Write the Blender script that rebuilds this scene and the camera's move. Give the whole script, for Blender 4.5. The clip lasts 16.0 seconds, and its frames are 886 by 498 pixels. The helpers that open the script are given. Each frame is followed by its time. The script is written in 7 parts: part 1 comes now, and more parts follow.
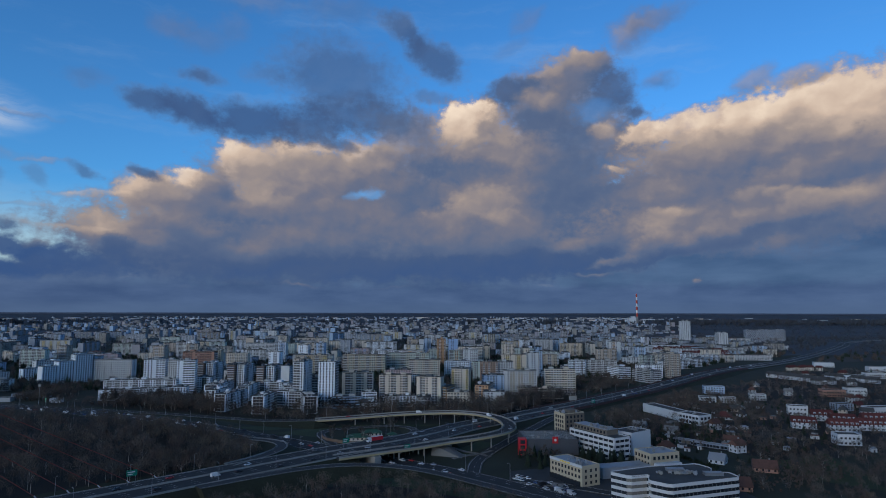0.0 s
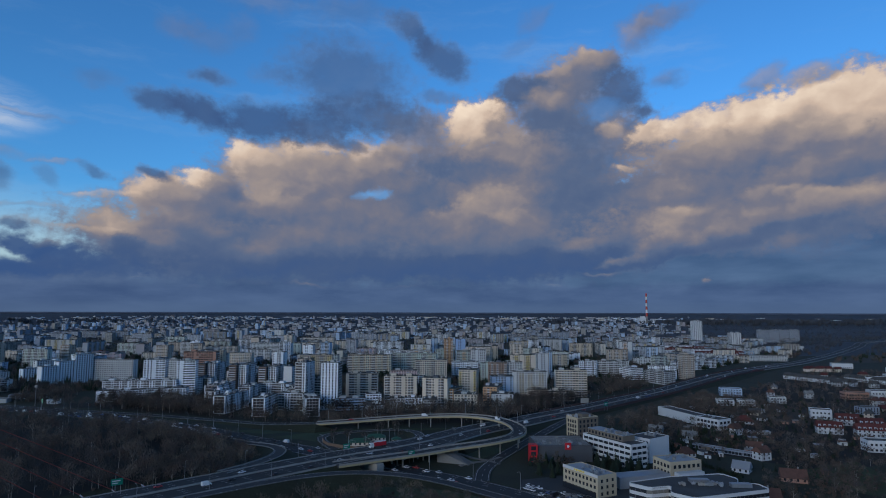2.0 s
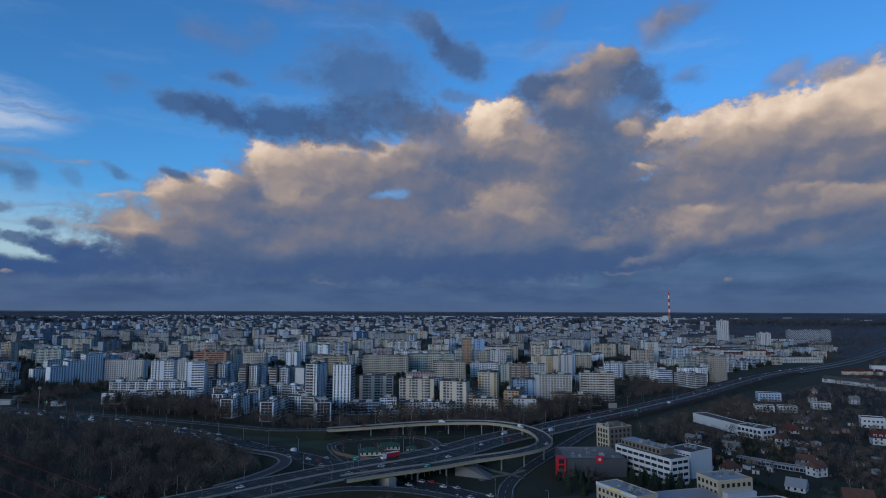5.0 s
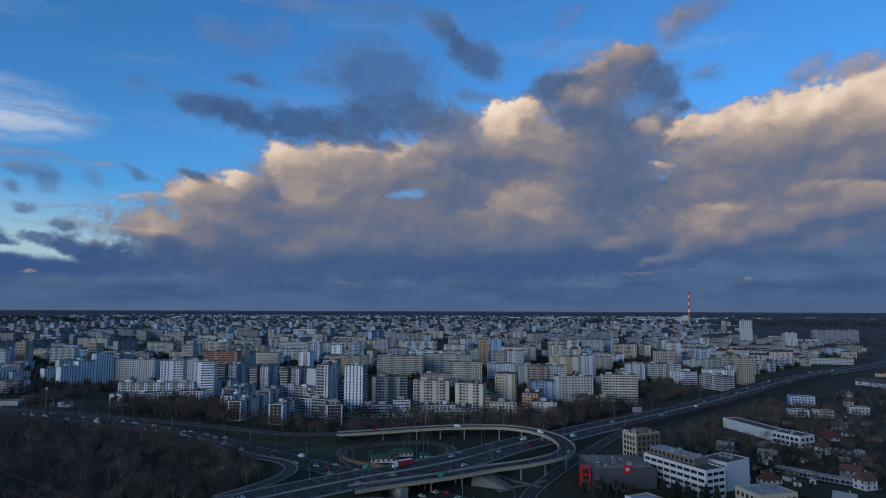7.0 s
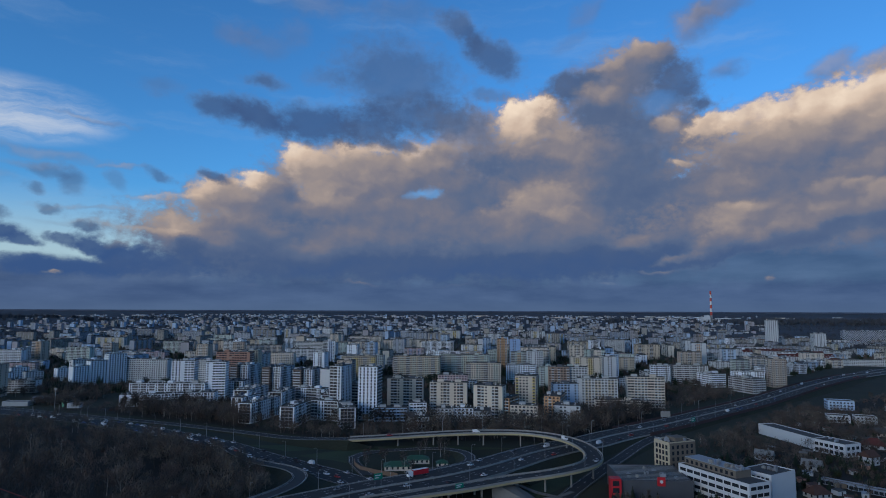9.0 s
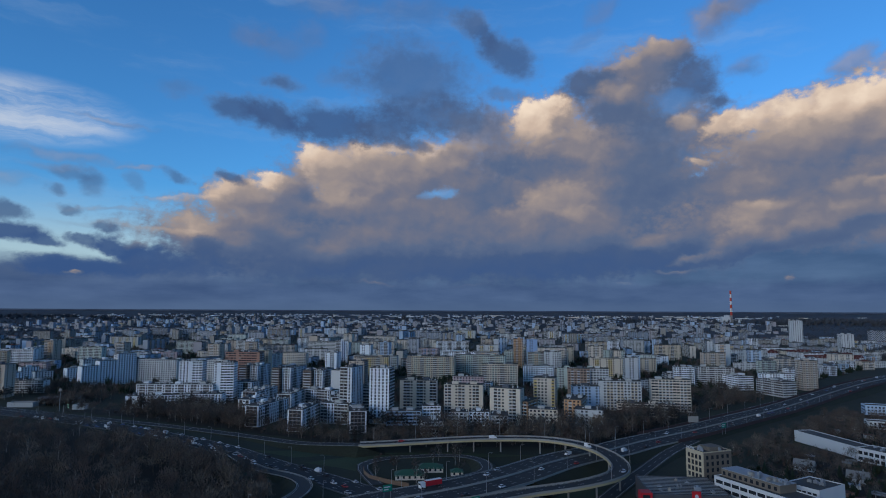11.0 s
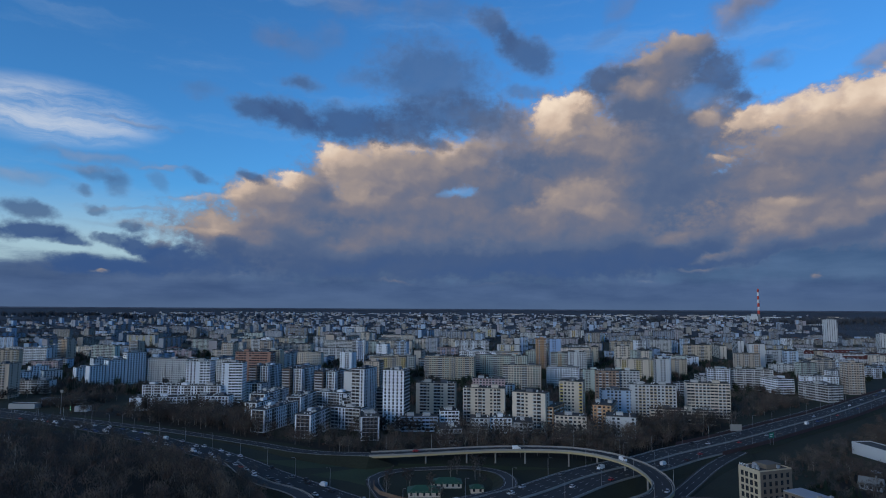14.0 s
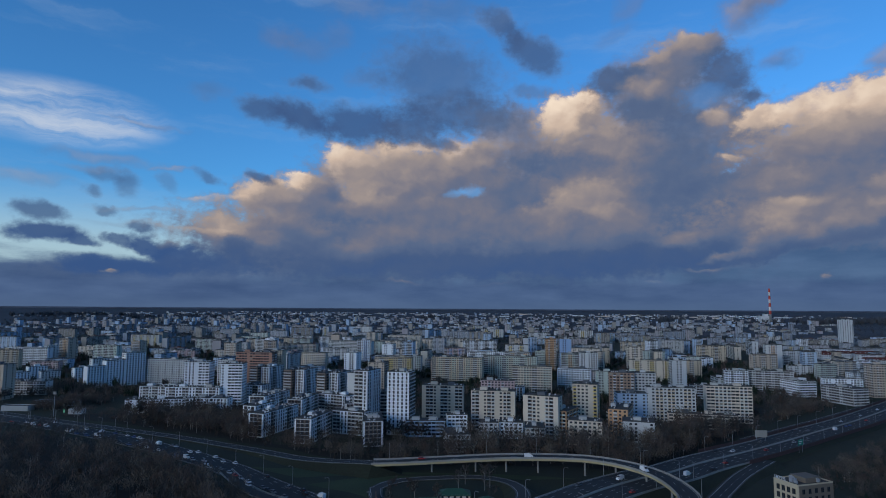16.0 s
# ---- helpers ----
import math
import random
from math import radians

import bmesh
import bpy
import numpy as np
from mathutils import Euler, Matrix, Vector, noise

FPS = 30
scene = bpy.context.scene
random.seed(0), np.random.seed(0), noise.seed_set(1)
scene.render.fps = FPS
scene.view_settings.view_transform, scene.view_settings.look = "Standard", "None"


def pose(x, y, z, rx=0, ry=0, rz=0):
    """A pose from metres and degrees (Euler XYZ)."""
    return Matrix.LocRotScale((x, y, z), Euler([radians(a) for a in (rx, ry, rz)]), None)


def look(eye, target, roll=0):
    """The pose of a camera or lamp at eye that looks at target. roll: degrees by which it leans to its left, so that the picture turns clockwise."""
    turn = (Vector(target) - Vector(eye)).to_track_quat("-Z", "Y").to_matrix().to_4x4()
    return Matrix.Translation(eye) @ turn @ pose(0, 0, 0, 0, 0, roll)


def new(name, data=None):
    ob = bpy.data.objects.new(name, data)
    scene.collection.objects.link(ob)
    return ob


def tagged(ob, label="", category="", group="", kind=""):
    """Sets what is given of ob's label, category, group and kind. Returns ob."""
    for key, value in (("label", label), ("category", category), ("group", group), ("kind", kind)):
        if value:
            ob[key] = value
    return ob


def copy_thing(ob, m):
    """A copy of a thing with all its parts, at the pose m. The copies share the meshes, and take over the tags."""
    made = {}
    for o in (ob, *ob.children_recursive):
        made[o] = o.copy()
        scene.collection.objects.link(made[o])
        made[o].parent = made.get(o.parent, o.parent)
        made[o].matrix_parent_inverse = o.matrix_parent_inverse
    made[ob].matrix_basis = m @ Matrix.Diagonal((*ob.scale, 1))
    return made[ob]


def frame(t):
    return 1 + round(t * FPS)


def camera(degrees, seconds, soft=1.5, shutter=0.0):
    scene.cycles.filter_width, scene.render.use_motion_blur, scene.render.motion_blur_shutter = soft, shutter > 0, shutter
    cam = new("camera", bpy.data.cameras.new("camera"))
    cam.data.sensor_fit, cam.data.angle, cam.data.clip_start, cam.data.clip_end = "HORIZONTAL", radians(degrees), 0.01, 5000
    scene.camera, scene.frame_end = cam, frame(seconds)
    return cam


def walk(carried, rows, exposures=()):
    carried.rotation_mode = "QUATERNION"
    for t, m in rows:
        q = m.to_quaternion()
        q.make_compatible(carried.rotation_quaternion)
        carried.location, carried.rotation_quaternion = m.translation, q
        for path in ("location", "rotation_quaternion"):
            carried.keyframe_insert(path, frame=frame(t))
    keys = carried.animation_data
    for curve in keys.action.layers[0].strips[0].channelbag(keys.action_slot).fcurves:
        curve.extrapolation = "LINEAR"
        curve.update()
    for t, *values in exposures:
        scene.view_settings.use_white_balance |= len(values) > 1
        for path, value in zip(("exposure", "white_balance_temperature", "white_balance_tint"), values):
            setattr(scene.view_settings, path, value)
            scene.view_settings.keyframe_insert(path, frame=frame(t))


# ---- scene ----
cam = camera(72.7, 16.0, soft=1.0)
PATH = [
    (0, (-2.537, -0.244, 102.373), (-2.623, 1.743, 102.583), 0.1),
    (2, (-2.311, 22.771, 101.762), (-2.423, 24.757, 101.971), 0.13),
    (4, (-3.707, 46.694, 101.88), (-3.856, 48.677, 102.087), 0.16),
    (7, (-5.809, 83.275, 101.112), (-6.034, 85.251, 101.317), 0.2),
    (9, (-8.95, 107.502, 100.532), (-9.231, 109.472, 100.736), 0.23),
    (12, (-13.586, 144.641, 99.532), (-13.939, 146.599, 99.734), 0.28),
    (14, (-17.432, 169.712, 99.338), (-17.826, 171.663, 99.536), 0.31),
    (16, (-22.251, 193.67, 98.371), (-22.668, 195.616, 98.569), 0.34),
]
walk(cam, [(t, look(eye, target, roll)) for t, eye, target, roll in PATH])

# ---- sky, sun and exposure ----
SUN_ELEV, SUN_TURN = 11.0, 212.0     # degrees; the turn is clockwise from +y


def sky_world():
    w = bpy.data.worlds.new("evening_sky")
    scene.world = w
    w.use_nodes = True
    nt = w.node_tree
    nt.nodes.clear()
    N, L = nt.nodes.new, nt.links.new

    def math_(op, a, b=None, c=None, clamp=False):
        n = N("ShaderNodeMath")
        n.operation, n.use_clamp = op, clamp
        for i, s in enumerate((a, b, c)):
            if s is None:
                continue
            if isinstance(s, (int, float)):
                n.inputs[i].default_value = s
            else:
                L(s, n.inputs[i])
        return n.outputs[0]

    def smooth(v, lo, hi, a=0.0, b=1.0):
        n = N("ShaderNodeMapRange")
        n.interpolation_type = "SMOOTHSTEP"
        L(v, n.inputs[0])
        for i, s in zip((1, 2, 3, 4), (lo, hi, a, b)):
            if isinstance(s, (int, float)):
                n.inputs[i].default_value = s
            else:
                L(s, n.inputs[i])
        return n.outputs[0]

    def mixc(f, a, b):
        n = N("ShaderNodeMix")
        n.data_type = "RGBA"
        for i, s in ((0, f), (6, a), (7, b)):
            if isinstance(s, tuple):
                n.inputs[i].default_value = (*s, 1)
            elif isinstance(s, (int, float)):
                n.inputs[i].default_value = s
            else:
                L(s, n.inputs[i])
        return n.outputs[2]

    co = N("ShaderNodeTexCoord")
    sep = N("ShaderNodeSeparateXYZ")
    L(co.outputs["Generated"], sep.inputs[0])
    u = math_("MULTIPLY", math_("ARCTAN2", sep.outputs[0], sep.outputs[1]), 180 / math.pi)
    v = math_("MULTIPLY", math_("ARCSINE", sep.outputs[2]), 180 / math.pi)
    uv = N("ShaderNodeCombineXYZ")
    L(u, uv.inputs[0])
    L(v, uv.inputs[1])

    def noise_(scale, detail, rough, off=(0, 0, 0), stretch=(1, 1, 1), src=None):
        m = N("ShaderNodeMapping")
        L(src or uv.outputs[0], m.inputs[0])
        m.inputs["Location"].default_value = off
        m.inputs["Scale"].default_value = stretch
        n = N("ShaderNodeTexNoise")
        n.inputs["Scale"].default_value = scale
        n.inputs["Detail"].default_value = detail
        n.inputs["Roughness"].default_value = rough
        L(m.outputs[0], n.inputs["Vector"])
        return n

    # billows push the cloud outlines about
    def centred(n, amount):
        sub = N("ShaderNodeVectorMath")
        sub.operation = "SUBTRACT"
        L(n.outputs["Color"], sub.inputs[0])
        sub.inputs[1].default_value = (0.5, 0.5, 0.5)
        scl = N("ShaderNodeVectorMath")
        scl.operation = "MULTIPLY"
        L(sub.outputs[0], scl.inputs[0])
        scl.inputs[1].default_value = amount
        return scl.outputs[0]

    add = N("ShaderNodeVectorMath")
    L(uv.outputs[0], add.inputs[0])
    L(centred(noise_(0.40, 7, 0.50, stretch=(1, 1.2, 1)), WARP), add.inputs[1])
    warped = add.outputs[0]
    ragged = noise_(0.65, 7, 0.56, off=(4, 2, 0), stretch=(1, 1.15, 1))
    shreds = noise_(1.7, 5, 0.6, off=(1, 6, 0), stretch=(0.9, 1.2, 1))
    edge = math_("ADD", math_("MULTIPLY", math_("SUBTRACT", ragged.outputs["Fac"], 0.5), RAGGED[0]), math_("MULTIPLY", math_("SUBTRACT", shreds.outputs["Fac"], 0.5), RAGGED[1]))
    acc = {"sum": None}

    def puff(cu, cv, ru, rv, tone=0.5, alpha=1.0, soft=0.35, turn=0.0):
        """One billow laid over those before it: centre and half size in degrees, how sunlit it is, how opaque, how soft its edge, its tilt."""
        after = N("ShaderNodeVectorMath")       # keeps the billows in order
        after.operation = "MULTIPLY_ADD"
        if acc["sum"] is not None:
            L(acc["sum"], after.inputs[0])
        after.inputs[1].default_value = (1e-9, 1e-9, 1e-9)
        L(warped, after.inputs[2])
        m = N("ShaderNodeMapping")
        m.vector_type = "TEXTURE"
        L(after.outputs[0], m.inputs[0])
        m.inputs["Location"].default_value = (cu, cv, 0)
        m.inputs["Rotation"].default_value = (0, 0, radians(turn))
        m.inputs["Scale"].default_value = (ru, rv, 1)
        d = N("ShaderNodeVectorMath")
        d.operation = "LENGTH"
        L(m.outputs[0], d.inputs[0])
        k = smooth(math_("ADD", d.outputs["Value"], edge), 1 - soft * 1.1, 1 + soft * 1.1, alpha, 0.0)
        to = N("ShaderNodeCombineXYZ")
        to.inputs[0].default_value = tone
        if tone > 0.3:      # sunlit on its upper side
            s = N("ShaderNodeVectorMath")
            s.operation = "DOT_PRODUCT"
            L(m.outputs[0], s.inputs[0])
            s.inputs[1].default_value = (-0.06, 0.15, 0)
            L(math_("ADD", s.outputs["Value"], tone), to.inputs[0])
        to.inputs[1].default_value = 1.0
        n = N("ShaderNodeMix")
        n.data_type = "VECTOR"
        L(k, n.inputs[0])
        if acc["sum"] is not None:
            L(acc["sum"], n.inputs[4])
        else:
            n.inputs[4].default_value = (tone, 0, 0)
        L(to.outputs[0], n.inputs[5])
        acc["sum"] = n.outputs[1]

    CLOUDS(puff)
    both = N("ShaderNodeSeparateXYZ")
    L(acc["sum"], both.inputs[0])
    acc["light"], acc["cover"] = both.outputs[0], both.outputs[1]

    def relief_(scale, detail, rough, off, du, dv):
        a = noise_(scale, detail, rough, off=off, stretch=(1, 1.2, 1), src=warped)
        b = noise_(scale, detail, rough, off=(off[0] + du, off[1] + dv * 1.2, 0), stretch=(1, 1.2, 1), src=warped)
        return math_("SUBTRACT", a.outputs["Fac"], b.outputs["Fac"])

    def gap(cu, cv, ru, rv, depth):
        """A break in the bank through which the clear sky shows."""
        m = N("ShaderNodeMapping")
        m.vector_type = "TEXTURE"
        L(warped, m.inputs[0])
        m.inputs["Location"].default_value = (cu, cv, 0)
        m.inputs["Scale"].default_value = (ru, rv, 1)
        d = N("ShaderNodeVectorMath")
        d.operation = "LENGTH"
        L(m.outputs[0], d.inputs[0])
        k = smooth(math_("ADD", d.outputs["Value"], math_("MULTIPLY", edge, 1.6)), 0.4, 1.5, 1 - depth, 1.0)
        acc["cover"] = math_("MULTIPLY", acc["cover"], k)

    gap(-9.4, 11.0, 1.3, 0.6, 0.45)
    gap(-11.0, 10.9, 1.0, 0.4, 0.3)
    gap(11.9, 18.4, 1.8, 1.0, 0.30)
    relief = math_("ADD", math_("MULTIPLY", relief_(0.50, 4, 0.48, (0, 0, 0), 0.30, -0.45), RELIEF[0]), math_("MULTIPLY", relief_(0.24, 3, 0.46, (3.1, 1.7, 0), 0.55, -0.85), RELIEF[1]))
    relief = math_("MULTIPLY", relief, smooth(acc["light"], 0.05, 0.5, 0.3, 1.0))
    cover = acc["cover"]
    flat_base = smooth(v, 2.8, 8.0, -0.12, 0.0)
    light = math_("ADD", math_("ADD", acc["light"], relief), flat_base, clamp=True)
    ramp = N("ShaderNodeValToRGB")
    L(light, ramp.inputs[0])
    e = ramp.color_ramp.elements
    e[0].position, e[0].color = 0.0, (0.040, 0.092, 0.235, 1)
    e[1].position, e[1].color = 1.0, (0.90, 0.74, 0.59, 1)
    for pos, col in ((0.16, (0.062, 0.108, 0.225)), (0.30, (0.100, 0.142, 0.245)), (0.45, (0.182, 0.184, 0.238)), (0.62, (0.335, 0.282, 0.270)), (0.80, (0.605, 0.470, 0.380))):
        x = e.new(pos)
        x.color = (*col, 1)
    # clear sky behind
    sk = N("ShaderNodeTexSky")
    sk.sky_type, sk.sun_disc = "NISHITA", False
    sk.sun_elevation, sk.sun_rotation = radians(SUN_ELEV), radians(SUN_TURN)
    sk.altitude, sk.air_density, sk.dust_density, sk.ozone_density = 100, 1.0, 0.4, 3.0
    skm = N("ShaderNodeVectorMath")
    skm.operation = "MULTIPLY"
    L(sk.outputs[0], skm.inputs[0])
    skm.inputs[1].default_value = SKY_GAIN
    # high thin veil
    veil = noise_(0.09, 7, 0.6, off=(5, 2, 0), stretch=(0.4, 2.6, 1), src=warped)
    vf = math_("MULTIPLY", smooth(veil.outputs["Fac"], 0.50, 0.85), 0.40)
    clear = mixc(vf, skm.outputs[0], (0.34, 0.46, 0.62))
    # pale glow of clear sky low on the left
    gl = math_("MULTIPLY", smooth(v, 4.0, 11.0, 0.75, 0.0), smooth(u, -36.0, -22.0, 1.0, 0.15))
    clear = mixc(gl, clear, (0.46, 0.58, 0.62))
    # streaks of high ice cloud
    ci = noise_(0.22, 8, 0.62, off=(2, 8, 0), stretch=(0.35, 3.0, 1), src=warped)
    cx = math_("DIVIDE", math_("ADD", u, 45.5), 8.0)
    cy = math_("DIVIDE", math_("SUBTRACT", v, 15.4), 2.4)
    rr = math_("ADD", math_("MULTIPLY", cx, cx), math_("MULTIPLY", cy, cy))
    cf = math_("MULTIPLY", smooth(rr, 0.0, 1.6, 1.0, 0.0), smooth(ci.outputs["Fac"], 0.30, 0.72, 0.05, 0.75))
    clear = mixc(cf, clear, (0.66, 0.70, 0.76))
    # unseen broken grey overhead, added to dim and neutralise the light from above
    oh = noise_(0.05, 6, 0.55, off=(9, 3, 0))
    of = math_("MULTIPLY", smooth(v, 29.0, 44.0), smooth(oh.outputs["Fac"], 0.32, 0.55, 0.45, 0.92))
    clear = mixc(of, clear, (0.048, 0.055, 0.074))
    # grey bank low over the horizon
    lown = noise_(0.11, 7, 0.6, off=(1, 4, 0), stretch=(0.6, 2.4, 1))
    lv = math_("ADD", v, math_("MULTIPLY", math_("SUBTRACT", lown.outputs["Fac"], 0.5), 6.0))
    lv = math_("SUBTRACT", lv, smooth(u, -36.0, -24.0, 0.0, 5.5))
    lowf = smooth(lv, 3.6, 5.2, 0.97, 0.0)
    lowr = N("ShaderNodeValToRGB")
    ln2 = noise_(0.20, 7, 0.54, off=(7, 1, 0), stretch=(0.6, 2.4, 1))
    L(ln2.outputs["Fac"], lowr.inputs[0])
    e = lowr.color_ramp.elements
    e[0].position, e[0].color = 0.36, (0.048, 0.090, 0.200, 1)
    e[1].position, e[1].color = 0.66, (0.082, 0.138, 0.268, 1)
    x = e.new(0.80)
    x.color = (0.26, 0.30, 0.37, 1)
    base = mixc(lowf, clear, lowr.outputs[0])
    col = mixc(cover, base, ramp.outputs[0])
    lowall = smooth(math_("ADD", v, math_("MULTIPLY", edge, 1.6)), 1.9, 3.1, 0.92, 0.0)
    col = mixc(lowall, col, lowr.outputs[0])
    haze = smooth(v, -0.3, 1.6, 0.75, 0.0)
    col = mixc(haze, col, (0.078, 0.130, 0.238))
    bg = N("ShaderNodeBackground")
    L(col, bg.inputs[0])
    bg.inputs[1].default_value = 1.0
    out = N("ShaderNodeOutputWorld")
    L(bg.outputs[0], out.inputs[0])


SKY_GAIN = (0.062, 0.137, 0.200)
WARP, RAGGED, RELIEF = (2.4, 1.8, 0), (0.85, 0.55), (0.10, 0.42)


def CLOUDS(puff):
    # great bank: its grey body
    puff(-19.3, 6.5, 16.67, 3.78, 0.38, 1, 0.3, -0)
    puff(-1.1, 7.4, 17.65, 4.8, 0.37, 1, 0.3, -0)
    puff(18.4, 9.7, 14.51, 3.95, 0.45, 1, 0.22, 9)
    puff(29.2, 10.1, 11.76, 4.47, 0.47, 1, 0.25, 8)
    puff(15.9, 15.1, 2.79, 1.45, 0.5, 0.9, 0.4, 6)
    puff(-12.5, 11, 11.22, 4.77, 0.44, 1, 0.35, -0)
    puff(2.7, 12.2, 9.99, 6.25, 0.45, 1, 0.35, -0)
    puff(10, 14.9, 6, 6.49, 0.38, 0.92, 0.35, -0)
    puff(24.9, 13.8, 9.48, 3.79, 0.44, 1, 0.25, 10)
    puff(33.5, 13.6, 7.33, 4.8, 0.5, 1, 0.3, 8)
    # its dark flat base
    puff(-9.7, 4.2, 15.24, 1.18, 0.2, 0.9, 0.4, -0)
    puff(5.7, 4.6, 10.65, 1.26, 0.18, 0.9, 0.4, 2)
    puff(17.3, 5.2, 6.69, 0.59, 0.2, 0.75, 0.4, 14)
    puff(-21.3, 4.1, 6.07, 1.36, 0.24, 0.7, 0.5, -0)
    puff(-4.8, 10.7, 3.26, 2.13, 0.24, 0.7, 0.6, -0)
    puff(-22.4, 7.5, 10.03, 2.07, 0.37, 0.6, 0.5, -0)
    # tail towards the clear side
    puff(-29.6, 6.1, 4.63, 1.89, 0.38, 0.9, 0.4, -0)
    puff(-32.4, 7.1, 2.14, 1.27, 0.56, 0.9, 0.4, -8)
    puff(-29.9, 6.3, 3.23, 0.99, 0.56, 0.7, 0.5, -4)
    puff(-28.6, 10.2, 2.84, 1.79, 0.62, 0.95, 0.35, -0)
    puff(-30, 10, 1.58, 1.18, 0.7, 0.9, 0.4, -0)
    puff(-25.2, 10.2, 4.19, 1.83, 0.5, 0.95, 0.4, -0)
    puff(-25.2, 11.8, 1.98, 0.71, 0.86, 0.95, 0.35, -0)
    puff(-22.4, 9.7, 3.14, 1.86, 0.34, 0.85, 0.5, -8)
    puff(-27.6, 7.5, 2.86, 1.21, 0.38, 0.7, 0.6, -0)
    puff(-31, 5.7, 1.36, 0.79, 0.18, 0.7, 0.5, -10)
    # second head and its rims
    puff(-21.3, 13.2, 2.27, 2.05, 0.78, 0.95, 0.35, -0)
    puff(-17.3, 12.9, 5.09, 2.4, 0.58, 0.95, 0.4, -0)
    puff(-22, 14.4, 1.23, 1.02, 0.86, 0.9, 0.35, -0)
    puff(-17.4, 15.1, 1.17, 0.67, 0.86, 0.9, 0.4, -0)
    puff(-14.4, 15.2, 1.95, 0.62, 0.84, 0.85, 0.4, -0)
    puff(-9.9, 14.6, 2.3, 1.26, 0.74, 0.9, 0.4, -0)
    puff(-12.5, 13, 4.88, 1.79, 0.5, 0.8, 0.5, -0)
    puff(-18.6, 10.8, 2.62, 0.94, 0.68, 0.7, 0.5, -4)
    puff(-15.1, 10.5, 4.27, 1.27, 0.52, 0.6, 0.5, -0)
    puff(-7.6, 13.7, 3.29, 1.79, 0.52, 0.7, 0.5, -0)
    puff(-15.2, 11.7, 4.82, 1.16, 0.44, 0.6, 0.6, -0)
    puff(-23.5, 11.3, 1.31, 1.74, 0.38, 0.7, 0.5, 30)
    puff(-19.3, 9.2, 4.16, 0.84, 0.4, 0.6, 0.6, -0)
    # middle of the bank
    puff(-5.4, 16, 4.39, 2.6, 0.52, 0.85, 0.5, -0)
    puff(-0.7, 13.3, 3.78, 1.05, 0.24, 0.7, 0.5, -0)
    puff(-3.7, 14.3, 1.86, 0.74, 0.24, 0.6, 0.6, -0)
    puff(0.4, 17.9, 3.36, 2.04, 0.84, 1, 0.28, -0)
    puff(1.8, 19.1, 1.62, 0.91, 0.92, 0.95, 0.3, -0)
    puff(-1, 18.5, 1.31, 0.92, 0.92, 0.95, 0.35, -0)
    puff(-0.7, 16.5, 2.18, 0.93, 0.72, 0.8, 0.5, -0)
    puff(2.5, 17.2, 1.61, 0.92, 0.38, 0.6, 0.6, -20)
    puff(1.2, 16.1, 1.62, 0.52, 0.44, 0.5, 0.6, 10)
    puff(4.6, 15.7, 1.79, 2.04, 0.58, 0.8, 0.5, -0)
    puff(6.7, 15.9, 1.24, 1.52, 0.48, 0.6, 0.6, -0)
    puff(1.4, 10.2, 3.3, 1.59, 0.6, 0.8, 0.5, -0)
    puff(-2.1, 8.9, 2.69, 1.07, 0.52, 0.7, 0.5, -0)
    puff(4.3, 8.7, 3.13, 0.95, 0.5, 0.6, 0.6, -0)
    puff(-7.5, 8.3, 2.71, 1.29, 0.44, 0.5, 0.6, -0)
    puff(-15.1, 6.4, 4.77, 1.28, 0.44, 0.55, 0.6, -0)
    puff(-20.3, 5.2, 3.08, 1.05, 0.44, 0.5, 0.6, -0)
    puff(2.1, 6.9, 4.73, 1.06, 0.4, 0.5, 0.6, -0)
    # tower of the bank
    puff(7.1, 19.4, 4.16, 2.95, 0.4, 0.9, 0.45, -0)
    puff(10.2, 21.5, 3.55, 1.9, 0.42, 0.95, 0.35, 14)
    puff(10.9, 23.1, 1.72, 0.75, 0.56, 0.95, 0.35, -0)
    puff(7.7, 21.7, 2.29, 0.67, 0.54, 0.8, 0.4, 16)
    puff(12.8, 22.4, 1.18, 1.21, 0.36, 0.9, 0.4, -0)
    puff(4.5, 20.5, 2.77, 1.08, 0.2, 0.9, 0.4, 4)
    puff(13.7, 19.9, 2.13, 1.99, 0.18, 0.85, 0.5, -0)
    puff(7, 17.9, 1.87, 1.1, 0.24, 0.8, 0.5, -0)
    puff(6.6, 19.5, 1.88, 0.99, 0.5, 0.8, 0.5, -10)
    puff(10.6, 17.1, 2, 2.46, 0.26, 0.6, 0.6, -0)
    puff(15.7, 18, 0.75, 0.76, 0.16, 0.85, 0.5, 20)
    puff(9.5, 12.9, 3.01, 2.03, 0.24, 0.6, 0.6, -0)
    puff(11.9, 11, 4.38, 1.31, 0.28, 0.6, 0.6, -0)
    puff(13.1, 16.4, 1.65, 0.68, 0.6, 0.85, 0.4, -14)
    puff(14.7, 16.6, 1.14, 0.67, 0.28, 0.7, 0.5, -0)
    puff(13.9, 13.1, 1.14, 0.39, 0.8, 0.8, 0.4, -18)
    # sunlit mass
    puff(16.8, 16.1, 2.58, 1.05, 0.74, 0.95, 0.3, 10)
    puff(19.9, 16.4, 2.71, 1.3, 0.78, 0.95, 0.3, 10)
    puff(22.8, 16.6, 2.65, 1.53, 0.8, 0.95, 0.3, 10)
    puff(25.4, 16.5, 2.51, 1.92, 0.82, 1, 0.3, 8)
    puff(28.5, 16.6, 2.92, 2.28, 0.82, 1, 0.3, 8)
    puff(32.1, 16.8, 3, 2.65, 0.8, 1, 0.3, 8)
